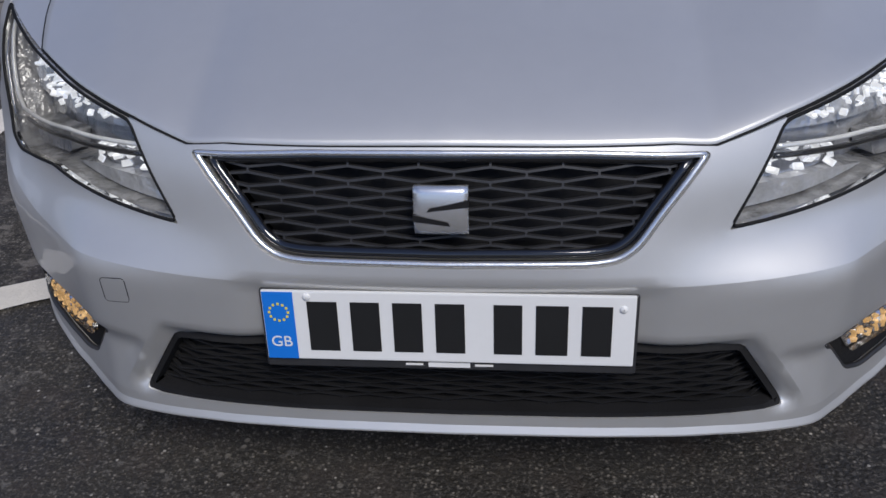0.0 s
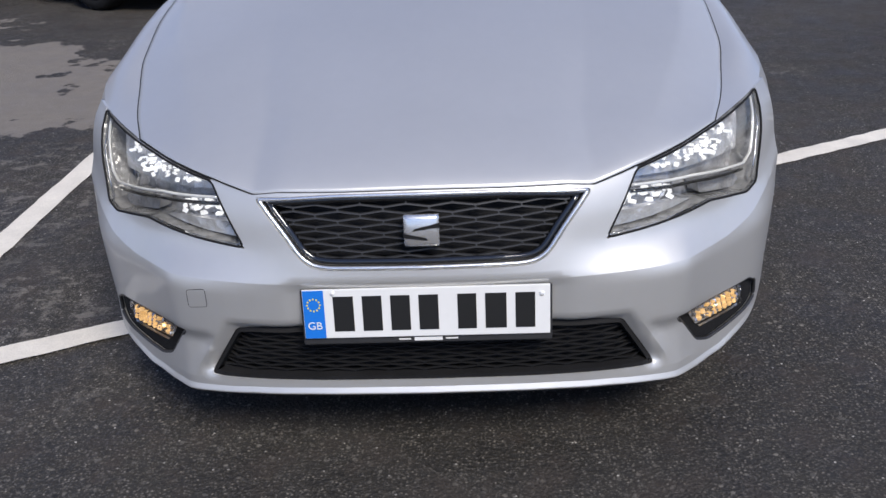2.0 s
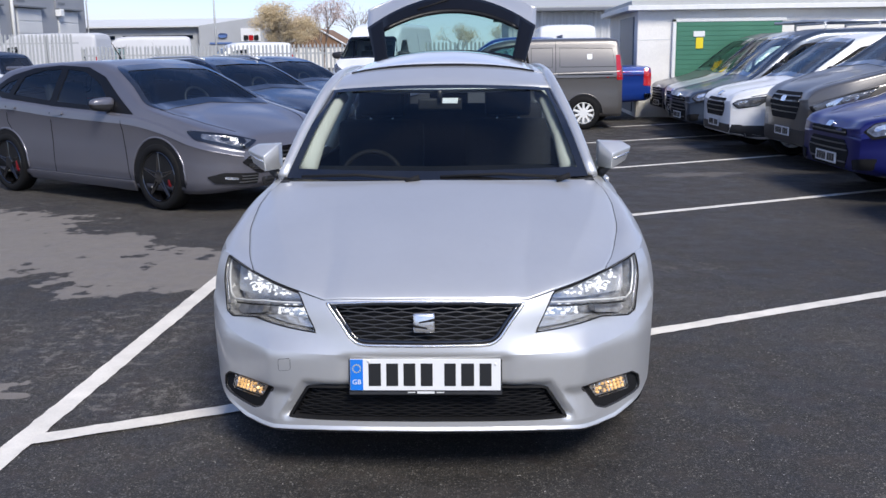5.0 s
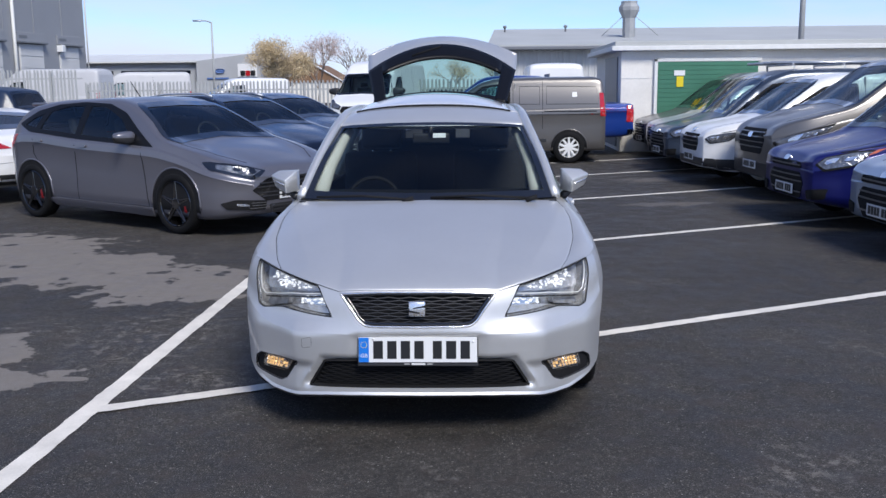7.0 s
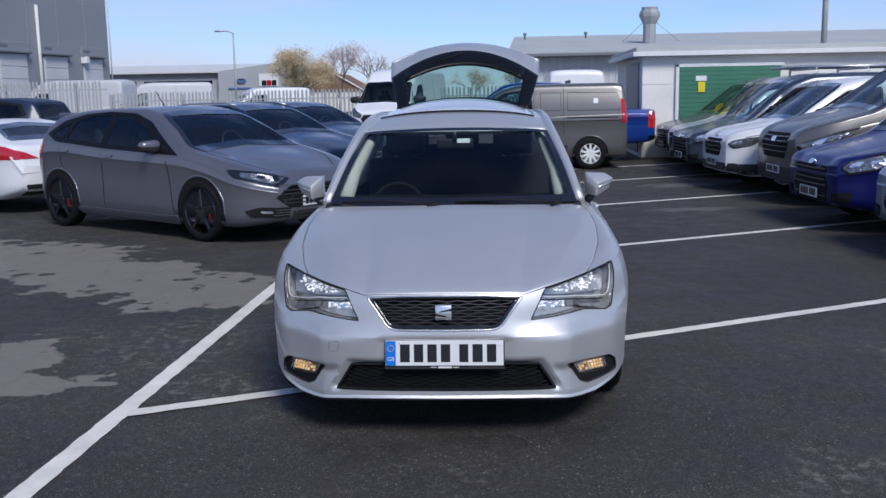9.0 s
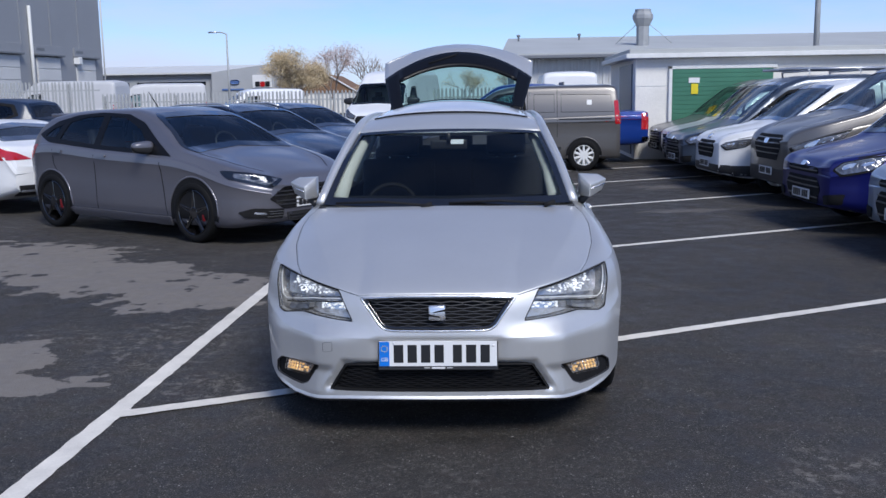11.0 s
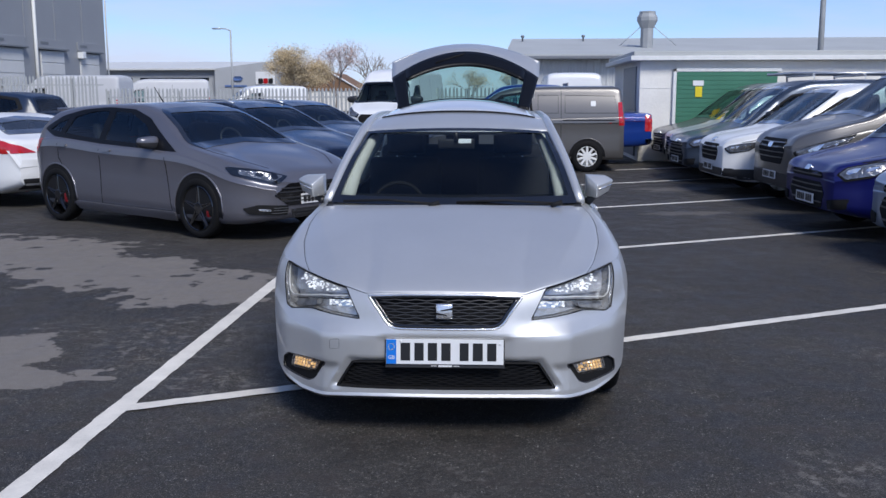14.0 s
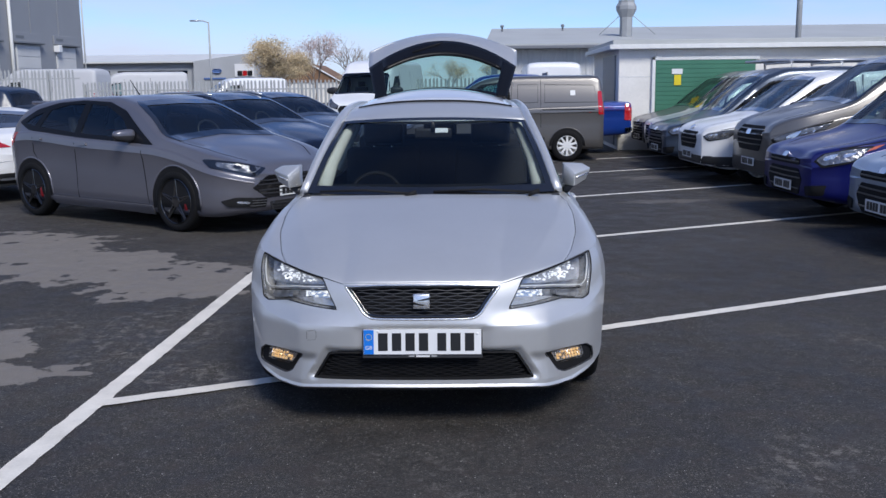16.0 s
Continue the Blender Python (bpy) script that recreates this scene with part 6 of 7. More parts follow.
# fog lamps
for poly in f_r:
    sgn = 1 if np.mean(np.asarray(poly)[:, 0]) > 0 else -1
    pod = laid("fog_lamp_pod", poly, 0.012, MATT, hero, "black fog lamp surround", 0.02)

    def fp(pts):
        p = [(s_of(x) * sgn, z) for x, z in pts]
        return rounded(p if sgn > 0 else p[::-1], 0.008)
    lamp = fp([(0.574, 0.343), (0.722, 0.334), (0.742, 0.278), (0.608, 0.286)])
    part("pod_edge", tube(bmesh.new(), [fascia(s, z, 0.005) for s, z in densify(poly, 0.02) + [poly[0]]], 0.005, 6, False), BLACK, pod, "black pod edge")
    unit = laid("fog_lamp", lamp, 0.009, LAMPDARK, pod, "dark lamp bowl", 0.02)
    bm = bmesh.new()
    rnd = random.Random(5)
    for k in range(11):
        for r in range(3):
            c = fascia(sgn * s_of(0.594 + 0.0125 * k + 0.005 * r), 0.333 - 0.016 * r - 0.0012 * k, 0.006)
            box(bm, (0.010, 0.006, 0.011), (0, 0, 0), Matrix.Translation(c) @ Euler((rnd.uniform(-0.6, 0.6), rnd.uniform(-0.4, 0.4), rnd.uniform(-0.6, 0.6))).to_matrix().to_4x4(), 0.002)
    part("reflector", bm, LAMPSILVER, unit, "faceted reflector", smooth=False)
    bm = bmesh.new()
    for k in range(8):
        for r in range(3):
            if rnd.random() < 0.25:
                continue
            c = fascia(sgn * s_of(0.602 + 0.0150 * k + 0.005 * r), 0.331 - 0.015 * r - 0.0012 * k, 0.0035)
            box(bm, (0.012, 0.006, 0.012), (0, 0, 0), Matrix.Translation(c) @ Euler((rnd.uniform(-0.6, 0.6), rnd.uniform(-0.4, 0.4), rnd.uniform(-0.6, 0.6))).to_matrix().to_4x4(), 0.002)
    part("lit_facets", bm, AMBER, unit, "facets glowing amber", smooth=False)
    laid("fog_lens", grown(lamp, 0.003), -0.002, LAMPGLASS, pod, "clear lens", 0.02, 0.008).visible_shadow = False

# headlamps
for poly in l_r:
    sgn = 1 if np.mean(np.asarray(poly)[:, 0]) > 0 else -1

    def hp(pts):
        p = [(s_of(x) * sgn, z) for x, z in pts]
        return p if sgn > 0 else p[::-1]
    unit = laid("headlight", poly, 0.075, LAMPDARK, hero, "headlight with clear lens and chrome light strips", 0.02, 0.003)
    laid("upper_reflector", rounded(hp([(0.470, 0.672), (0.62, 0.700), (0.796, 0.728), (0.776, 0.622), (0.60, 0.638), (0.47, 0.650)]), 0.010), 0.055, LAMPGREY, unit, "silvery upper reflector bowl", 0.02, 0.075)
    laid("lower_reflector", rounded(hp([(0.428, 0.636), (0.50, 0.630), (0.575, 0.620), (0.560, 0.592), (0.50, 0.588), (0.420, 0.596)]), 0.010), 0.050, LAMPSILVER, unit, "silvery lower reflector bowl", 0.02, 0.075)
    laid("inner_fairing", rounded(hp([(0.392, 0.562), (0.415, 0.594), (0.56, 0.588), (0.61, 0.577), (0.50, 0.566)]), 0.006), 0.034, LAMPGREY, unit, "silvery inner fairing", 0.02, 0.07)
    laid("corner_fairing", rounded(hp([(0.625, 0.612), (0.738, 0.592), (0.758, 0.562), (0.735, 0.552), (0.635, 0.578)]), 0.006), 0.036, LAMPDARK, unit, "dark corner fairing", 0.02, 0.07)
    # strip_shadow is a black bar added as the shade below the light strip
    for nm, pth, rad in (("light_strip", [(0.446, 0.648), (0.595, 0.634), (0.752, 0.604), (0.774, 0.618), (0.789, 0.668), (0.806, 0.731)], 0.0036), ("strip_shadow", [(0.442, 0.636), (0.595, 0.621), (0.745, 0.592)], 0.0045)):
        d = densify(pth, 0.012)
        k = max(i for i, q in enumerate(d) if abs(q[0] - pth[-1][0]) + abs(q[1] - pth[-1][1]) < 1e-6)
        part(nm, tube(bmesh.new(), [fascia(sgn * s_of(x), z, 0.016) for x, z in d[:k + 1]], rad, 8), STRIP if nm == "light_strip" else GLOSSBLACK, unit, "chrome daytime light strip" if nm == "light_strip" else "black bar standing in for the shadow under the strip")
    part("outer_trim", tube(bmesh.new(), [fascia(sgn * s_of(x), z, 0.006) for x, z in ((0.762, 0.566), (0.777, 0.610), (0.793, 0.668), (0.807, 0.734))], 0.0024, 6), LAMPSILVER, unit, "thin silver trim line")
    rnd = random.Random(7)
    for cx, cz, n, slope in ((0.612, 0.668, 13, -0.08), (0.492, 0.612, 10, -0.06), (0.700, 0.690, 6, 0.10)):
        bm = bmesh.new()
        for k in range(n):
            for r in range(5):
                if rnd.random() < 0.45:
                    continue
                dx = 0.0155 * (k - n / 2) + rnd.uniform(-0.006, 0.006)
                c = fascia(sgn * s_of(cx + dx), cz + 0.0085 * (r - 2) * (1 - 0.4 * abs(dx) / 0.09) + slope * dx + rnd.uniform(-0.002, 0.002), rnd.uniform(0.036, 0.050))
                box(bm, (rnd.uniform(0.006, 0.019), 0.010, rnd.uniform(0.0022, 0.0060)), (0, 0, 0), Matrix.Translation(c) @ Euler((rnd.uniform(-0.9, 0.9), rnd.uniform(-0.12, 0.12) + sgn * 0.12, rnd.uniform(-0.8, 0.8))).to_matrix().to_4x4(), 0.001)
        part("lamp_cluster", bm, LEDGLOW, unit, "cluster of faceted lamp cells", smooth=False)
    lens = laid("lens", grown(poly, -0.0015), 0.003, LAMPGLASS, unit, "clear headlight lens", 0.02, 0.010)
    lens.visible_shadow = False
    part("lens_edge", tube(bmesh.new(), [fascia(s, z, 0.0005) for s, z in densify(poly, 0.02) + [poly[0]]], 0.0026, 6, False), MATT, unit, "black edge seal")

# tow-eye cover and seams on the bumper
cover = rounded([(s_of(-0.519), 0.458), (s_of(-0.473), 0.466), (s_of(-0.474), 0.422), (s_of(-0.520), 0.414)], 0.008)
part("tow_eye_cover", tube(bmesh.new(), [fascia(s, z, 0.0006) for s, z in densify(cover, 0.01) + [cover[0]]], 0.0011, 4, False), MATT, hero, "thin seam of a square cover")

# number plate with plain bars, its blue band and carrier
carrier = part("plate_carrier", box(bmesh.new(), (0.53, 0.016, 0.128), (0, 0.002, -0.008), None, 0.003), BLACK, hero, "black plate carrier", smooth=False)
carrier.matrix_local = pose(0.0, 0.008, 0.419, -5.5, 0, 0)
plt = part("number_plate", box(bmesh.new(), (0.52, 0.006, 0.111), (0, 0, 0), None, 0.0025, 2), PLATEWHITE, carrier, "white number plate with a blue band and dark bars", smooth=False)
plt.matrix_local = pose(0, -0.010, 0.002)
part("blue_band", box(bmesh.new(), (0.044, 0.0016, 0.108), (-0.2365, -0.0035, 0)), PLATEBLUE, plt, "blue band", smooth=False)
for k in range(12):
    a = k * math.tau / 12
    part("star", box(bmesh.new(), (0.0032, 0.0012, 0.0032), (-0.2365 + 0.0135 * math.sin(a), -0.0048, 0.022 + 0.0135 * math.cos(a)), Matrix.Identity(4)), STARYELLOW, plt, "yellow dot", smooth=False)
txt = bpy.data.curves.new("country_letters", "FONT")
txt.body, txt.size, txt.align_x, txt.align_y, txt.extrude = "GB", 0.024, "CENTER", "CENTER", 0.0004
txt.materials.append(PLATEWHITE)
tob = new("country_letters", bpy.data.meshes.new_from_object(new("t", txt)))
bpy.data.objects.remove(bpy.data.objects["t"])
tob.parent = plt
tob.matrix_local = pose(-0.2365, -0.0050, -0.026, 90, 0, 0)
x = -0.200
for wd in (0.052, 0.050, 0.050, 0.050, -0.022, 0.048, 0.054, 0.050):
    if wd > 0:
        part("bar", box(bmesh.new(), (wd * 0.82, 0.0014, 0.079), (x + wd / 2, -0.0036, 0)), PLATEBLACK, plt, smooth=False)
        x += wd + 0.0095
    else:
        x -= wd
for wx, ww, wh in ((-0.048, 0.025, 0.003), (0.002, 0.060, 0.008), (0.052, 0.026, 0.003)):
    part("caption_bar", box(bmesh.new(), (ww, 0.0012, wh), (wx, -0.0066, -0.062)), PLATEWHITE, carrier, "pale bar", smooth=False)
for sx in (-0.243, 0.243):
    part("plate_screw", lathe(bmesh.new(), [(0.001, -0.006), (0.005, -0.0055), (0.006, -0.003)], 10, "z"), PLATEWHITE, plt).matrix_local = pose(sx if sx > 0 else -0.195, 0.0, 0.036 if sx > 0 else 0.047, -90, 0, 0)

# bonnet
BE = [(0.30, 0.668, 0.730), (0.42, 0.705, 0.762), (0.54, 0.730, 0.79), (0.70, 0.755, 0.83), (0.85, 0.757, 0.87), (1.0, 0.740, 0.918), (1.12, 0.70, 0.955)]
SR = [(0.50, 0.80, 0.742), (0.7, 0.85, 0.772), (0.9, 0.85, 0.805), (1.1, 0.835, 0.840), (1.4, 0.81, 0.885), (2.4, 0.81, 0.925), (3.3, 0.80, 0.96), (3.85, 0.74, 0.95), (4.18, 0.60, 0.93)]


def rail(r, y):
    return Vector((float(spline([(a, b) for a, b, c in r], y)), y, float(spline([(a, c) for a, b, c in r], y))))


def bonnet(u, v):
    """u across from -1 to 1, v from the front edge to the rear edge."""
    a = abs(u)
    xf = a * 0.675
    zf = float(np.interp(xf, [0, 0.30, 0.357, 0.45, 0.62, 0.815], [0.682, 0.679, 0.672, 0.693, 0.721, 0.7485]))
    f = fascia(s_of(xf), zf)
    r = Vector((0.70 * a, 1.0 + 0.12 * a ** 2, 0.962 - 0.007 * a * a))
    p = f.lerp(r, v)
    p.x += (rail(BE, p.y).x - (0.675 + 0.025 * v)) * a
    p.z += 0.014 * (1 - math.exp(-v / 0.10)) * (1 - v)
    p.z += 0.104 * v * (1 - v) * (1 - 0.30 * a ** 2) - 0.010 * a * min(1.0, v * 4)
    # the flanks fall away outside a crease that runs from the lamp to the pillar
    crease = 0.77 + 0.19 * v ** 1.2
    over = max(0.0, a - crease) / (1 - crease)
    p.z -= (0.044 * over + 0.006 * over ** 2) * (1 - math.exp(-v * 4)) * (1 - math.exp(-(1 - v) * 6)) * (1.25 - 0.9 * v)
    p.z -= 0.004 * math.exp(-v / 0.012)
    p.x = math.copysign(p.x, u)
    return p


bm = bmesh.new()
us = [k / 60 for k in range(-60, 61)]
vsn = [(k / 44) ** 1.3 for k in range(45)]
grid = [[bm.verts.new(bonnet(u, v)) for u in us] for v in vsn]
for r0, r1 in zip(grid, grid[1:]):
    for i in range(len(us) - 1):
        bm.faces.new([r0[i], r0[i + 1], r1[i + 1], r1[i]])
rim_pts = [grid[0][i] for i in range(len(us))]
lowv = [bm.verts.new(v.co + Vector((0, 0.012, -0.02))) for v in rim_pts]
for i in range(len(us) - 1):
    bm.faces.new([rim_pts[i + 1], rim_pts[i], lowv[i], lowv[i + 1]])
for side in (0, -1):
    col = [r[side] for r in grid]
    lo = [bm.verts.new(v.co + Vector((0, 0, -0.03))) for v in col]
    for i in range(len(col) - 1):
        bm.faces.new([col[i], col[i + 1], lo[i + 1], lo[i]])
bmesh.ops.recalc_face_normals(bm, faces=bm.faces[:])
part("bonnet", bm, SILVER, hero, "silver bonnet with raised creases")
part("bonnet_seal", tube(bmesh.new(), [bonnet(u, 0.0) + Vector((0, 0.0, -0.0035)) for u in us], 0.0030, 6), MATT, hero, "black gap along the bonnet edge")
bm = bmesh.new()
for z in (0.0,):
    vv = [bm.verts.new(p) for p in ((-0.34, 0.20, 0.60), (0.34, 0.20, 0.60), (0.60, 1.05, 0.88), (-0.60, 1.05, 0.88))]
    bm.faces.new(vv)
part("engine_bay", bm, MATT, hero, "dark space under the bonnet", smooth=False)

# front wings, side panels with wheel arches
FW, RW, WR = 0.87, 3.50, 0.322
WID = [(0.45, 0.834), (0.56, 0.878), (0.7, 0.907), (0.87, 0.919), (1.3, 0.922), (3.0, 0.918), (3.6, 0.895), (3.9, 0.86), (4.1, 0.79), (4.2, 0.70)]


def side_x(y, z):
    t = rail(SR, max(0.5, y))
    w = float(spline(WID, y))
    k = min(1.0, max(0.0, (t.z - z) / 0.24))
    x = t.x + (w - t.x) * math.sin(k * math.pi / 2) ** 0.75
    x += 0.010 * math.exp(-((z - (0.62 + 0.06 * (y - 0.9))) / 0.035) ** 2) * (1 if 1.1 < y < 4 else 0)
    if z < 0.34:
        x -= 0.05 * ((0.34 - z) / 0.16) ** 1.6
    return x


def arch(c, r=0.362):
    return [(c + r * math.cos(a), WR + r * math.sin(a)) for a in np.linspace(math.pi + 0.45, -0.45, 22)]


for s in (1, -1):
    tops = [(y, rail(SR, y).z) for y in np.linspace(0.505, 4.18, 40)]
    poly = [(0.505, 0.18)] + [p for p in arch(FW) if p[1] > 0.18] + [p for p in arch(RW) if p[1] > 0.18] + [(4.16, 0.30), (4.20, 0.55)] + tops[::-1]
    vs, fs = sheet(poly, (), 0.045)
    bm = raise_sheet(vs, fs, lambda y, z: Vector((s * side_x(y, z), y, z)), lambda y, z: Vector((s * (side_x(y, z) - 0.05), y, z)))
    bmesh.ops.recalc_face_normals(bm, faces=bm.faces[:])
    part("side_panel", bm, SILVER, hero, "silver wing and door side")
    bm = bmesh.new()
    rows = []
    for v in lin(0, 1.18, 30):
        a = bonnet(1.0, min(1.0, v)) + Vector((0.0028, 0, -0.001))
        if v > 1:
            a += Vector((0.004, 0.9 * (v - 1), 0.03 * (v - 1)))
        if a.y < 0.47:
            t = (a.y - bonnet(1.0, 0).y) / (0.47 - bonnet(1.0, 0).y)
            b = fascia(s_of(0.70 + 0.110 * t), 0.7315 + 0.0155 * t) + Vector((0.0, 0.004, 0.0))
        else:
            b = rail(SR, max(0.5, a.y))
        rows.append([bm.verts.new((s * (a.x + (b.x - a.x) * t), a.y + (b.y - a.y) * t, a.z + (b.z - a.z) * t + 0.020 * math.sin(t * math.pi) * min(1, max(0, (a.y - 0.42) / 0.2)))) for t in np.linspace(0, 1, 9)])
    for r0, r1 in zip(rows, rows[1:]):
        for i in range(8):
            bm.faces.new([r0[i], r0[i + 1], r1[i + 1], r1[i]])
    bmesh.ops.recalc_face_normals(bm, faces=bm.faces[:])
    part("front_wing", bm, SILVER, hero, "silver front wing")
    part("bonnet_gap", tube(bmesh.new(), [Vector((s, 1, 1)) * (bonnet(1.0, v) + Vector((0.0014, 0, -0.003))) for v in lin(0, 1, 40)], 0.0017, 6), MATT, hero, "dark bonnet gap")
    for c in (FW, RW):
        bm = bmesh.new()
        prev = None
        for a in np.linspace(-0.5, math.pi + 0.5, 20):
            ring = [bm.verts.new((s * x, c + 0.37 * math.cos(a), WR + 0.37 * math.sin(a))) for x in (0.80, 0.58)]
            if prev:
                bm.faces.new([prev[0], ring[0], ring[1], prev[1]])
            prev = ring
        part("wheel_liner", bm, MATT, hero, "black wheel arch liner")
    part("sill", box(bmesh.new(), (0.06, 1.9, 0.09), (s * 0.84, 2.18, 0.20), None, 0.02), BLACK, hero, "black sill")
    for path in ([(1.30, 0.24), (1.31, 0.6), (1.28, 0.86)], [(2.38, 0.24), (2.40, 0.92)], [(3.14, 0.66), (3.32, 0.80), (3.36, 0.95)]):
        part("door_gap", tube(bmesh.new(), [(s * side_x(y, z), y, z) for y, z in densify(path, 0.05)[:-int(max(2, abs(path[-1][1] - path[0][1]) / 0.05)) - 1] + [path[-1]]], 0.003, 5), MATT, hero, "door gap")
    for hy in (2.12, 3.0):
        part("door_handle", box(bmesh.new(), (0.02, 0.17, 0.025), (s * (side_x(hy, 0.82) + 0.008), hy, 0.82), None, 0.008, 2), SILVER, hero)
add_wheels(hero, 0.866, (FW, RW), WR, 0.215, 0.21, 5, "spoke", ALLOY)
part("underbody", box(bmesh.new(), (1.2, 3.3, 0.10), (0, 2.1, 0.24), None, 0.03), MATT, hero, "dark underbody", smooth=False)

# cowl, windscreen, pillars and roof
RR = [(1.16, 0.70, 0.960), (1.45, 0.645, 1.150), (1.80, 0.575, 1.335), (2.2, 0.560, 1.395), (2.8, 0.555, 1.410), (3.4, 0.53, 1.395), (3.75, 0.47, 1.32), (4.02, 0.52, 1.06)]


def screen(u, v):
    a = abs(u)
    b = Vector((0.678 * u, 1.02 + 0.115 * a ** 2, 0.955 + 0.006 * a))
    t = Vector((0.553 * u, 1.68 + 0.10 * a ** 2, 1.346 - 0.022 * a ** 2))
    p = b.lerp(t, v)
    p.z += 0.022 * math.sin(v * math.pi)
    return p


def patch(name, f, us, vs, material, parent, label="", thick=None):
    bm = bmesh.new()
    g = [[bm.verts.new(f(u, v)) for u in us] for v in vs]
    for r0, r1 in zip(g, g[1:]):
        for i in range(len(us) - 1):
            bm.faces.new([r0[i], r0[i + 1], r1[i + 1], r1[i]])
    if thick:
        bmesh.ops.recalc_face_normals(bm, faces=bm.faces[:])
        bmesh.ops.solidify(bm, geom=bm.faces[:], thickness=thick)
    return part(name, bm, material, parent, label)


ws = patch("windscreen", screen, lin(-1, 1, 24), lin(0, 1, 14), WSGLASS, hero, "tinted windscreen")
ws.visible_shadow = False
off = Vector((0, -0.004, 0.004))
for nm, uu, vv in (("lower", lin(-1, 1, 24), lin(-0.01, 0.075, 2)), ("upper", lin(-1, 1, 24), lin(0.95, 1.0, 2)), ("left", lin(-1, -0.945, 2), lin(0, 1, 14)), ("right", lin(0.945, 1, 2), lin(0, 1, 14))):
    patch("glass_border", lambda u, v: screen(u, v) + off, uu, vv, GLOSSBLACK, ws, "black glass border")
patch("scuttle", lambda u, v: Vector((0.70 * u, 0.98 + 0.12 * abs(u) ** 2 + 0.06 * v, 0.944 + 0.008 * v)), lin(-1, 1, 20), lin(0, 1, 2), BLACK, hero, "black scuttle panel", 0.01)
for pts, ln in (([(-0.60, 1.075), (-0.1, 1.03)], "a"), ([(0.02, 1.03), (0.56, 1.07)], "b")):
    (xa, ya), (xb, yb) = pts
    wp = part("wiper", tube(bmesh.new(), [(xa, ya, 0.972), ((xa + xb) / 2, (ya + yb) / 2 - 0.012, 0.982), (xb, yb - 0.03, 0.966)], 0.007, 6), MATT, hero, "black wiper")
    part("wiper_pivot", tube(bmesh.new(), [(xb - 0.03, yb - 0.035, 0.955), (xb + 0.03, yb - 0.03, 0.974)], 0.013, 8), MATT, wp)


def roof(u, v):
    y = 1.68 + 0.10 * u * u * (1 - v) + (3.60 - 1.68) * v - 0.06 * u * u * v
    e = rail(RR, max(1.70, y))
    crown = 0.022 + 0.088 * min(1.0, max(0.0, (y - 1.68) / 0.75)) ** 0.9 - 0.02 * max(0.0, (y - 3.0))
    zc = e.z + crown * (1 - abs(u) ** 2.2)
    return Vector((e.x * u, y, zc))


patch("roof", roof, lin(-1, 1, 28), lin(0, 0.17, 6), SILVER, hero, "silver roof front", 0.012)
patch("roof", roof, lin(-1, 1, 28), lin(0.875, 1, 6), SILVER, hero, "silver roof rear", 0.012)
# bright sky sheen on the roof, painted in as a paler silver
patch("roof_panel", lambda u, v: roof(u, v) + Vector((0, 0, -0.002)), lin(-0.86, 0.86, 24), lin(0.182, 0.87, 22), SKYLITROOF, hero, "silver roof panel, painted paler for the sky it reflects", 0.008)
for a, b in ((-1, -0.865), (0.865, 1)):
    patch("roof_side", roof, lin(a, b, 4), lin(0.17, 0.875, 16), SILVER, hero, "silver roof edge", 0.012)
patch("roof_gap", lambda u, v: roof(u, v) + Vector((0, 0, 0.004)), lin(-0.87, 0.87, 20), lin(0.166, 0.184, 2), MATT, hero, "black roof joint", 0.01)
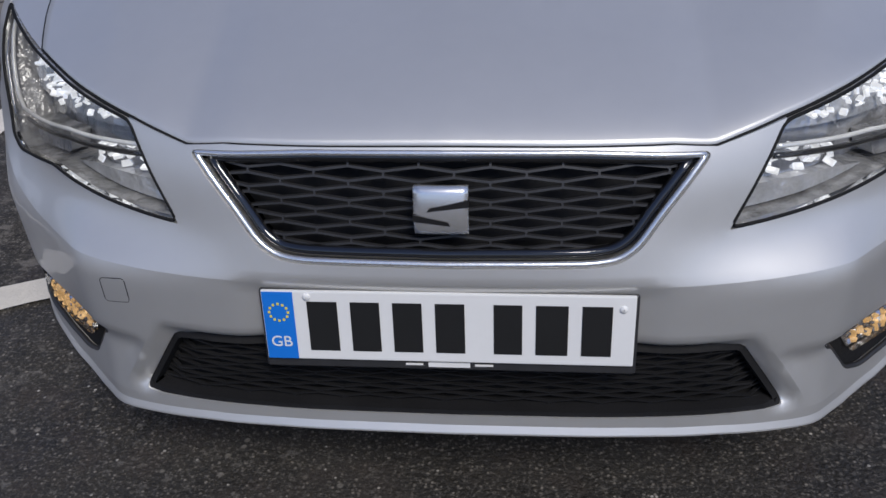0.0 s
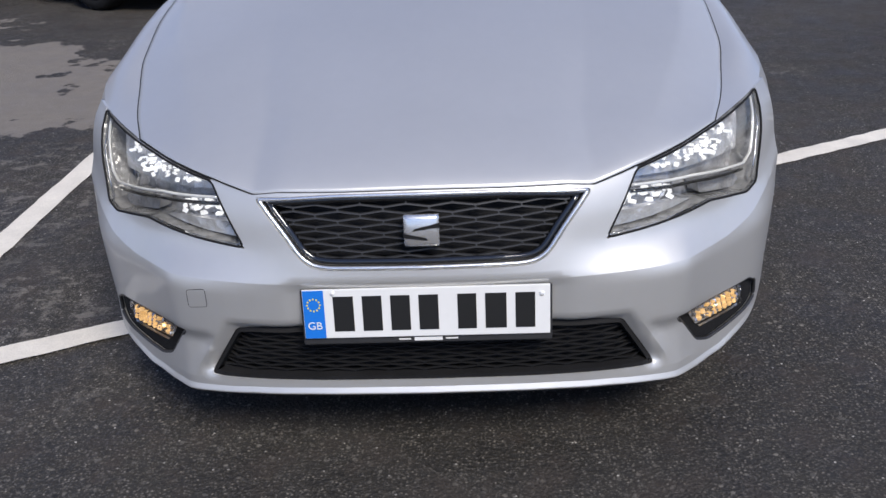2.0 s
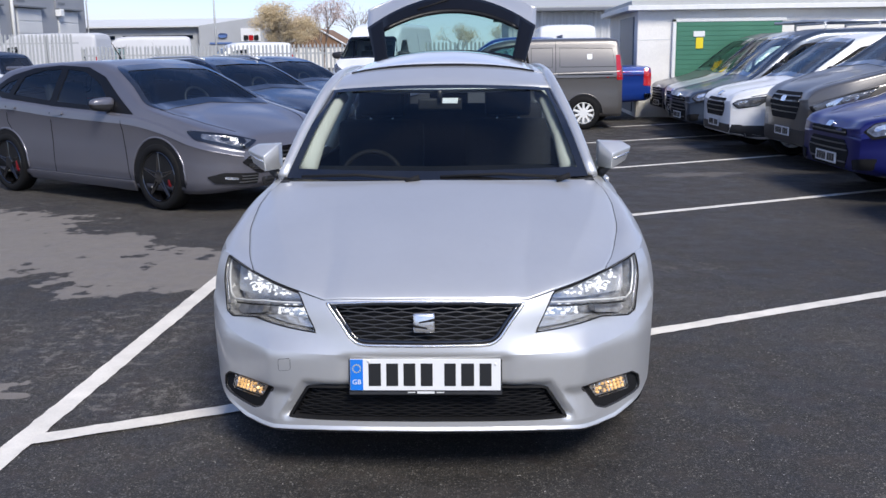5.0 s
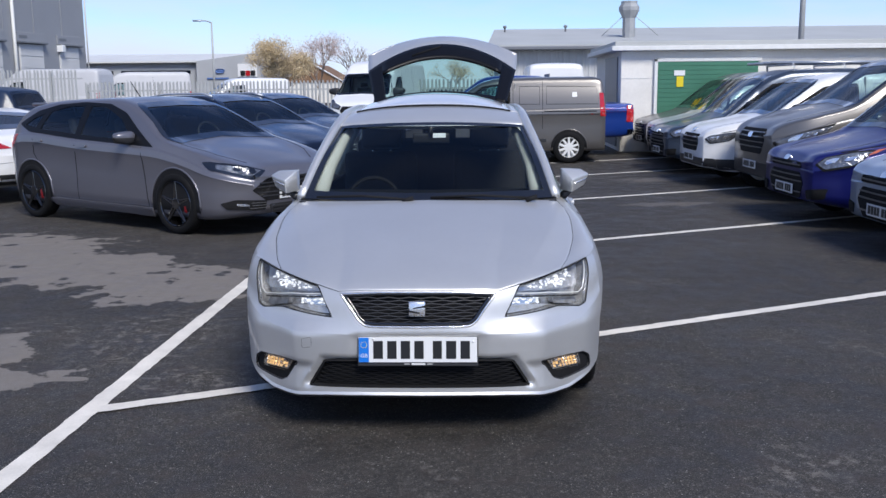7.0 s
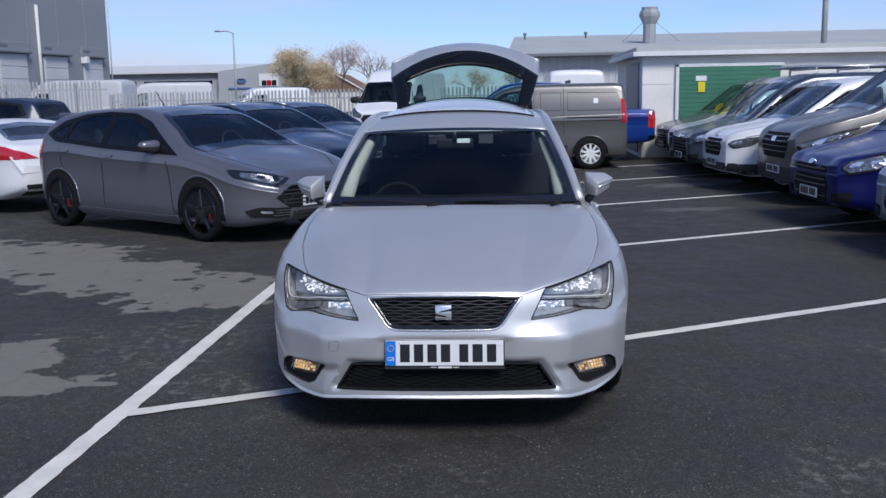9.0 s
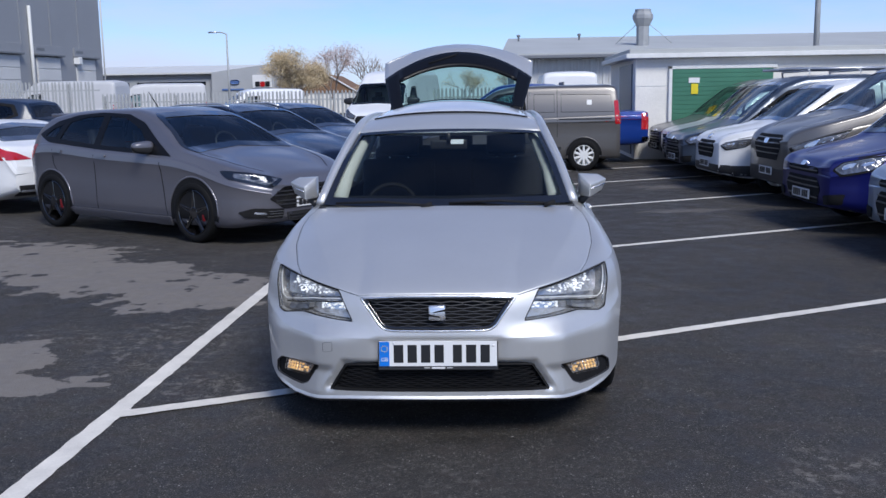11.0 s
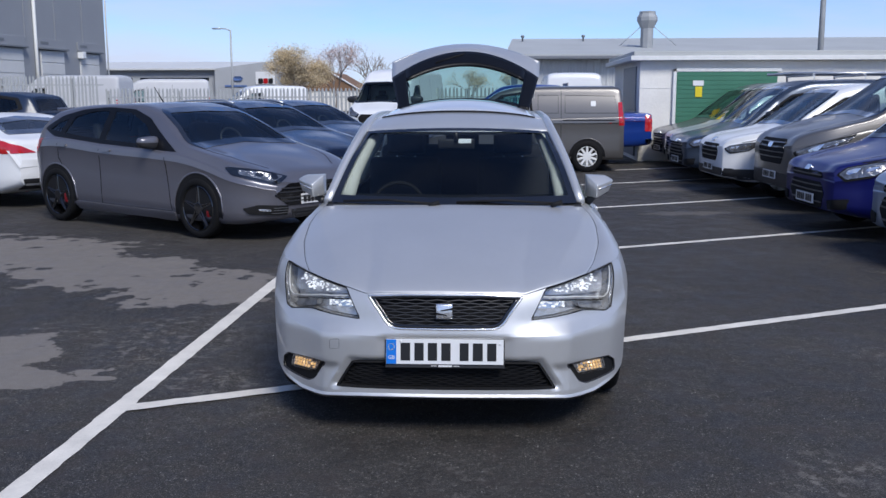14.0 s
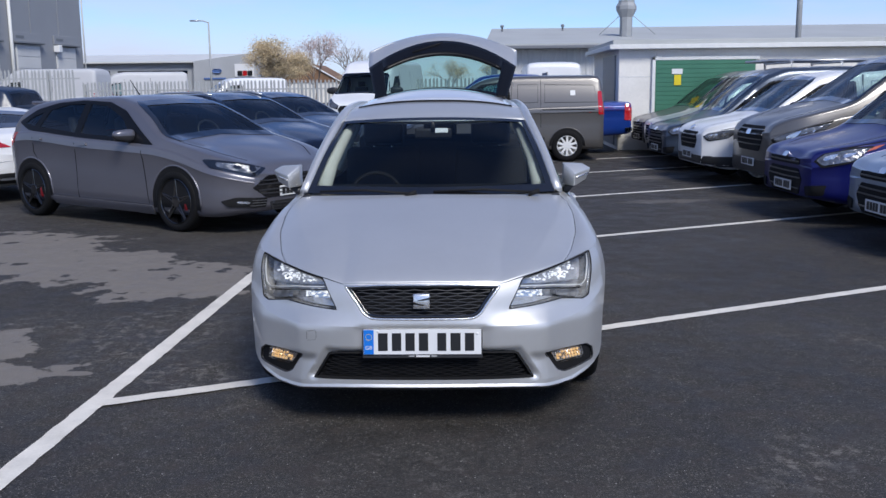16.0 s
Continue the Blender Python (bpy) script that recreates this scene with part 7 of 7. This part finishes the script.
for s in (1, -1):
    part("roof_pillar", tube(bmesh.new(), [tuple(Vector((s, 1, 1)) * rail(RR, y)) for y in np.linspace(1.16, 3.78, 40)], 0.027, 10), SILVER, hero, "silver pillar and roof rail")
    part("rear_pillar", tube(bmesh.new(), [(s * 0.52, 3.62, 1.37), (s * 0.60, 3.85, 1.18), (s * 0.66, 4.0, 0.95)], [0.06, 0.075, 0.09], 10), SILVER, hero, "silver rear pillar")
    part("door_pillar", tube(bmesh.new(), [(s * 0.785, 2.42, 0.93), (s * 0.68, 2.44, 1.16), (s * 0.575, 2.45, 1.39)], 0.035, 8), GLOSSBLACK, hero, "black door pillar")
    part("pillar_trim", tube(bmesh.new(), [(s * x, y + 0.05, z - 0.012) for x, y, z in ((0.612, 1.22, 0.98), (0.588, 1.42, 1.11), (0.533, 1.72, 1.265), (0.508, 1.82, 1.30))], [0.046, 0.040, 0.032, 0.024], 10), PALETRIM, hero, "pale pillar trim inside")
    part("pillar_trim", tube(bmesh.new(), [(s * 0.67, 2.36, 0.98), (s * 0.60, 2.38, 1.16), (s * 0.52, 2.40, 1.33)], 0.03, 8), PALETRIM, hero, "pale pillar trim inside")

    def sidewin(u, v):
        b = rail(SR, u) + Vector((-0.02, 0, 0.004))
        t = rail(RR, u)
        p = b.lerp(t, v)
        p.x += 0.015 * math.sin(v * math.pi)
        return Vector((s * p.x, p.y, p.z))
    for a, b in ((1.20, 2.40), (2.48, 3.30), (3.34, 3.72)):
        patch("side_window", sidewin, lin(a, b, 14), lin(0.02, 0.97, 6), WSGLASS, hero, "tinted side window").visible_shadow = False
    # door mirror: a faceted wedge pointing outwards
    bm = bmesh.new()
    A, A2, B, C, C2 = (0.0, 0.02, 0.080), (0.0, 0.11, 0.080), (0.052, -0.070, 0.030), (0.156, 0.06, 0.050), (0.152, 0.11, 0.050)
    T, T2, D, D2, E, F, F2 = (0.112, 0.04, 0.075), (0.112, 0.11, 0.075), (0.0, 0.03, -0.038), (0.0, 0.11, -0.038), (0.052, -0.050, -0.042), (0.128, 0.05, -0.014), (0.128, 0.11, -0.014)
    vt = {p: bm.verts.new((s * p[0], p[1], p[2])) for p in (A, A2, B, C, C2, T, T2, D, D2, E, F, F2)}
    for f in ((A, B, T), (B, C, T), (A, T, T2, A2), (T, C, C2, T2), (A, D, E, B), (B, E, F, C), (C, F, F2, C2), (D, D2, F2, F, E), (A2, T2, C2, F2, D2), (A, A2, D2, D)):
        bm.faces.new([vt[p] for p in f])
    bmesh.ops.recalc_face_normals(bm, faces=bm.faces[:])
    soft = bm.edges.get((vt[B], vt[T]))
    bmesh.ops.bevel(bm, geom=[e for e in bm.edges if e is not soft], offset=0.007, segments=2, affect="EDGES", profile=0.6, clamp_overlap=True)
    mi = part("door_mirror", bm, SILVER, hero, "silver door mirror")
    mi.matrix_local = pose(s * 0.745, 1.27, 1.018)
    bm = bmesh.new()
    box(bm, (0.105, 0.07, 0.010), (s * 0.062, 0.062, -0.036), Matrix.Rotation(s * radians(-9), 4, "Y"), 0.004, 2)
    part("lower_shell", bm, BLACK, mi, "black lower mirror shell")
    part("mirror_foot", tube(bmesh.new(), [(-s * 0.02, 0.07, -0.115), (s * 0.012, 0.06, -0.075), (s * 0.045, 0.05, -0.036)], [0.030, 0.024, 0.022], 10), BLACK, mi, "black mirror foot")
    part("mirror_glass", box(bmesh.new(), (0.10, 0.003, 0.07), (s * 0.062, 0.1125, 0.025), None, 0.001), CHROME, mi, "mirror glass", smooth=False)
    part("indicator", tube(bmesh.new(), [(s * 0.060, -0.055, 0.008), (s * 0.10, -0.006, 0.016), (s * 0.142, 0.045, 0.026)], 0.0035, 6), SATINCHROME, mi, "pale indicator strip")

# raised tailgate with its window
def gate(u, v, d=0.0):
    a = abs(u)
    e0 = Vector((0.515 * u, 3.60 - 0.06 * a ** 2, 1.462 - 0.045 * a ** 2))
    e1 = Vector((0.625 * u, 4.30 - 0.22 * a ** 2, 1.935 - 0.225 * a ** 2))
    e2 = Vector((0.640 * u, 4.52 - 0.22 * a ** 2, 2.000 - 0.165 * a ** 2))
    p = e0.lerp(e1, v / 0.82) if v <= 0.82 else e1.lerp(e2, (v - 0.82) / 0.18)
    p.z += 0.03 * math.sin(min(1.0, v) * math.pi) * (1 - a * a)
    return p + Vector((0, d * 0.6, -d))


tail = patch("tailgate", gate, lin(-1, 1, 28), lin(0.72, 1.0, 8), SILVER, hero, "silver raised tailgate panel", 0.05)
patch("tailgate_edge", lambda u, v: gate(u, 1.0) + Vector((0, 0.03 * v, -0.10 * v)), lin(-1, 1, 28), lin(0, 1, 3), SILVER, tail, "silver lower edge", 0.02)
tg = patch("tailgate_glass", lambda u, v: gate(u, v, 0.004), lin(-0.84, 0.84, 20), lin(0.06, 0.52, 10), TAILGLASS, tail, "green-tinted tailgate glass")
tg.visible_shadow = False
for nm, uu, vv in (("a", lin(-1, -0.83, 4), lin(0.0, 0.725, 12)), ("b", lin(0.83, 1, 4), lin(0.0, 0.725, 12)), ("c", lin(-0.83, 0.83, 20), lin(0.51, 0.725, 5)), ("d", lin(-0.83, 0.83, 20), lin(0.0, 0.07, 2))):
    patch("tailgate_border", gate, uu, vv, WINDOWTRIM, tail, "black glass border and frame", 0.02)
part("rear_wiper_arm", tube(bmesh.new(), [gate(0.0, 0.705, -0.012), gate(-0.06, 0.66, -0.02), gate(-0.42, 0.60, -0.02)], 0.008, 6), MATT, tail, "black wiper arm")
for s in (1, -1):
    part("gas_strut", tube(bmesh.new(), [(s * 0.60, 3.85, 1.12), gate(s * 0.93, 0.45, 0.04)], 0.010, 8), MATT, tail, "black gas strut")

# cabin
patch("dashboard", lambda u, v: Vector((0.66 * u, 1.10 + 0.07 * abs(u) + 0.5 * v, 0.935 + 0.035 * math.sin(v * 2.6) - 0.10 * max(0, v - 0.7))), lin(-1, 1, 20), lin(0, 1, 10), MATT, hero, "black dashboard", 0.02)
bm = bmesh.new()
ringp = [(-0.36 + 0.16 * math.cos(a), 1.72 + 0.065 * math.sin(a), 0.858 + 0.15 * math.sin(a)) for a in np.linspace(0, math.tau, 33)]
tube(bm, ringp, 0.013, 8, False)
sw = part("steering_wheel", bm, MATT, hero, "black steering wheel")
part("wheel_hub", box(bmesh.new(), (0.16, 0.05, 0.12), (-0.36, 1.73, 0.86), None, 0.02), BLACK, sw)
for sx in (-0.36, 0.36):
    seat = part("seat", box(bmesh.new(), (0.48, 0.14, 0.62), (0, 0, 0), None, 0.06, 3), FABRIC, hero, "dark fabric front seat")
    seat.matrix_local = pose(sx, 2.25, 0.83, -14, 0, 0)
    part("headrest", box(bmesh.new(), (0.26, 0.09, 0.17), (0, 0.0, 0.42), None, 0.035, 3), FABRIC, seat, "headrest")
    for k in (-0.06, 0.06):
        part("headrest_post", tube(bmesh.new(), [(k, 0, 0.28), (k, 0, 0.36)], 0.007, 6), CHROME, seat, "chrome post")
part("rear_bench", box(bmesh.new(), (1.22, 0.16, 0.72), (0, 3.15, 0.82), None, 0.06, 3), FABRIC, hero, "dark fabric rear bench")
for sx in (-0.38, 0.0, 0.38):
    part("rear_headrest", box(bmesh.new(), (0.25, 0.10, 0.15), (sx, 3.17, 1.22), None, 0.03, 3), FABRIC, hero, "headrest")
part("parcel_shelf", box(bmesh.new(), (1.15, 0.5, 0.02), (0, 3.5, 1.0), None, 0.005), MATT, hero, "black parcel shelf", smooth=False)
part("cabin_floor", box(bmesh.new(), (1.3, 3.1, 0.04), (0, 2.5, 0.35)), MATT, hero, smooth=False)
for s in (1, -1):
    part("door_lining", box(bmesh.new(), (0.02, 2.8, 0.58), (s * 0.70, 2.55, 0.64), None, 0.005), MATT, hero, "dark door lining", smooth=False)
patch("headlining", lambda u, v: roof(u, v) + Vector((0, 0.02, -0.03)), lin(-0.95, 0.95, 12), lin(0.02, 0.97, 12), FABRIC, hero, "dark headlining")
for sx in (-0.28, 0.28):
    part("sun_visor", box(bmesh.new(), (0.34, 0.13, 0.012), (0, 0, 0), None, 0.005), FABRIC, hero, "folded sun visor").matrix_local = pose(sx, 1.80, 1.318, 4, 0, 0)
rv = part("rear_view_mirror", box(bmesh.new(), (0.22, 0.03, 0.06), (0, 1.66, 1.255), None, 0.012, 2), BLACK, hero, "dark rear-view mirror")
part("mirror_stem", tube(bmesh.new(), [(0, 1.64, 1.27), (0, 1.63, 1.325)], 0.012, 8), BLACK, rv)
st = part("paper_sticker", box(bmesh.new(), (0.075, 0.001, 0.045), (0, 0, 0)), PAPER, hero, "white paper sticker", smooth=False)
st.matrix_local = Matrix.Translation(screen(0.04, 0.80) + Vector((0.03, 0.012, -0.004))) @ pose(0, 0, 0, -58, 0, 0)
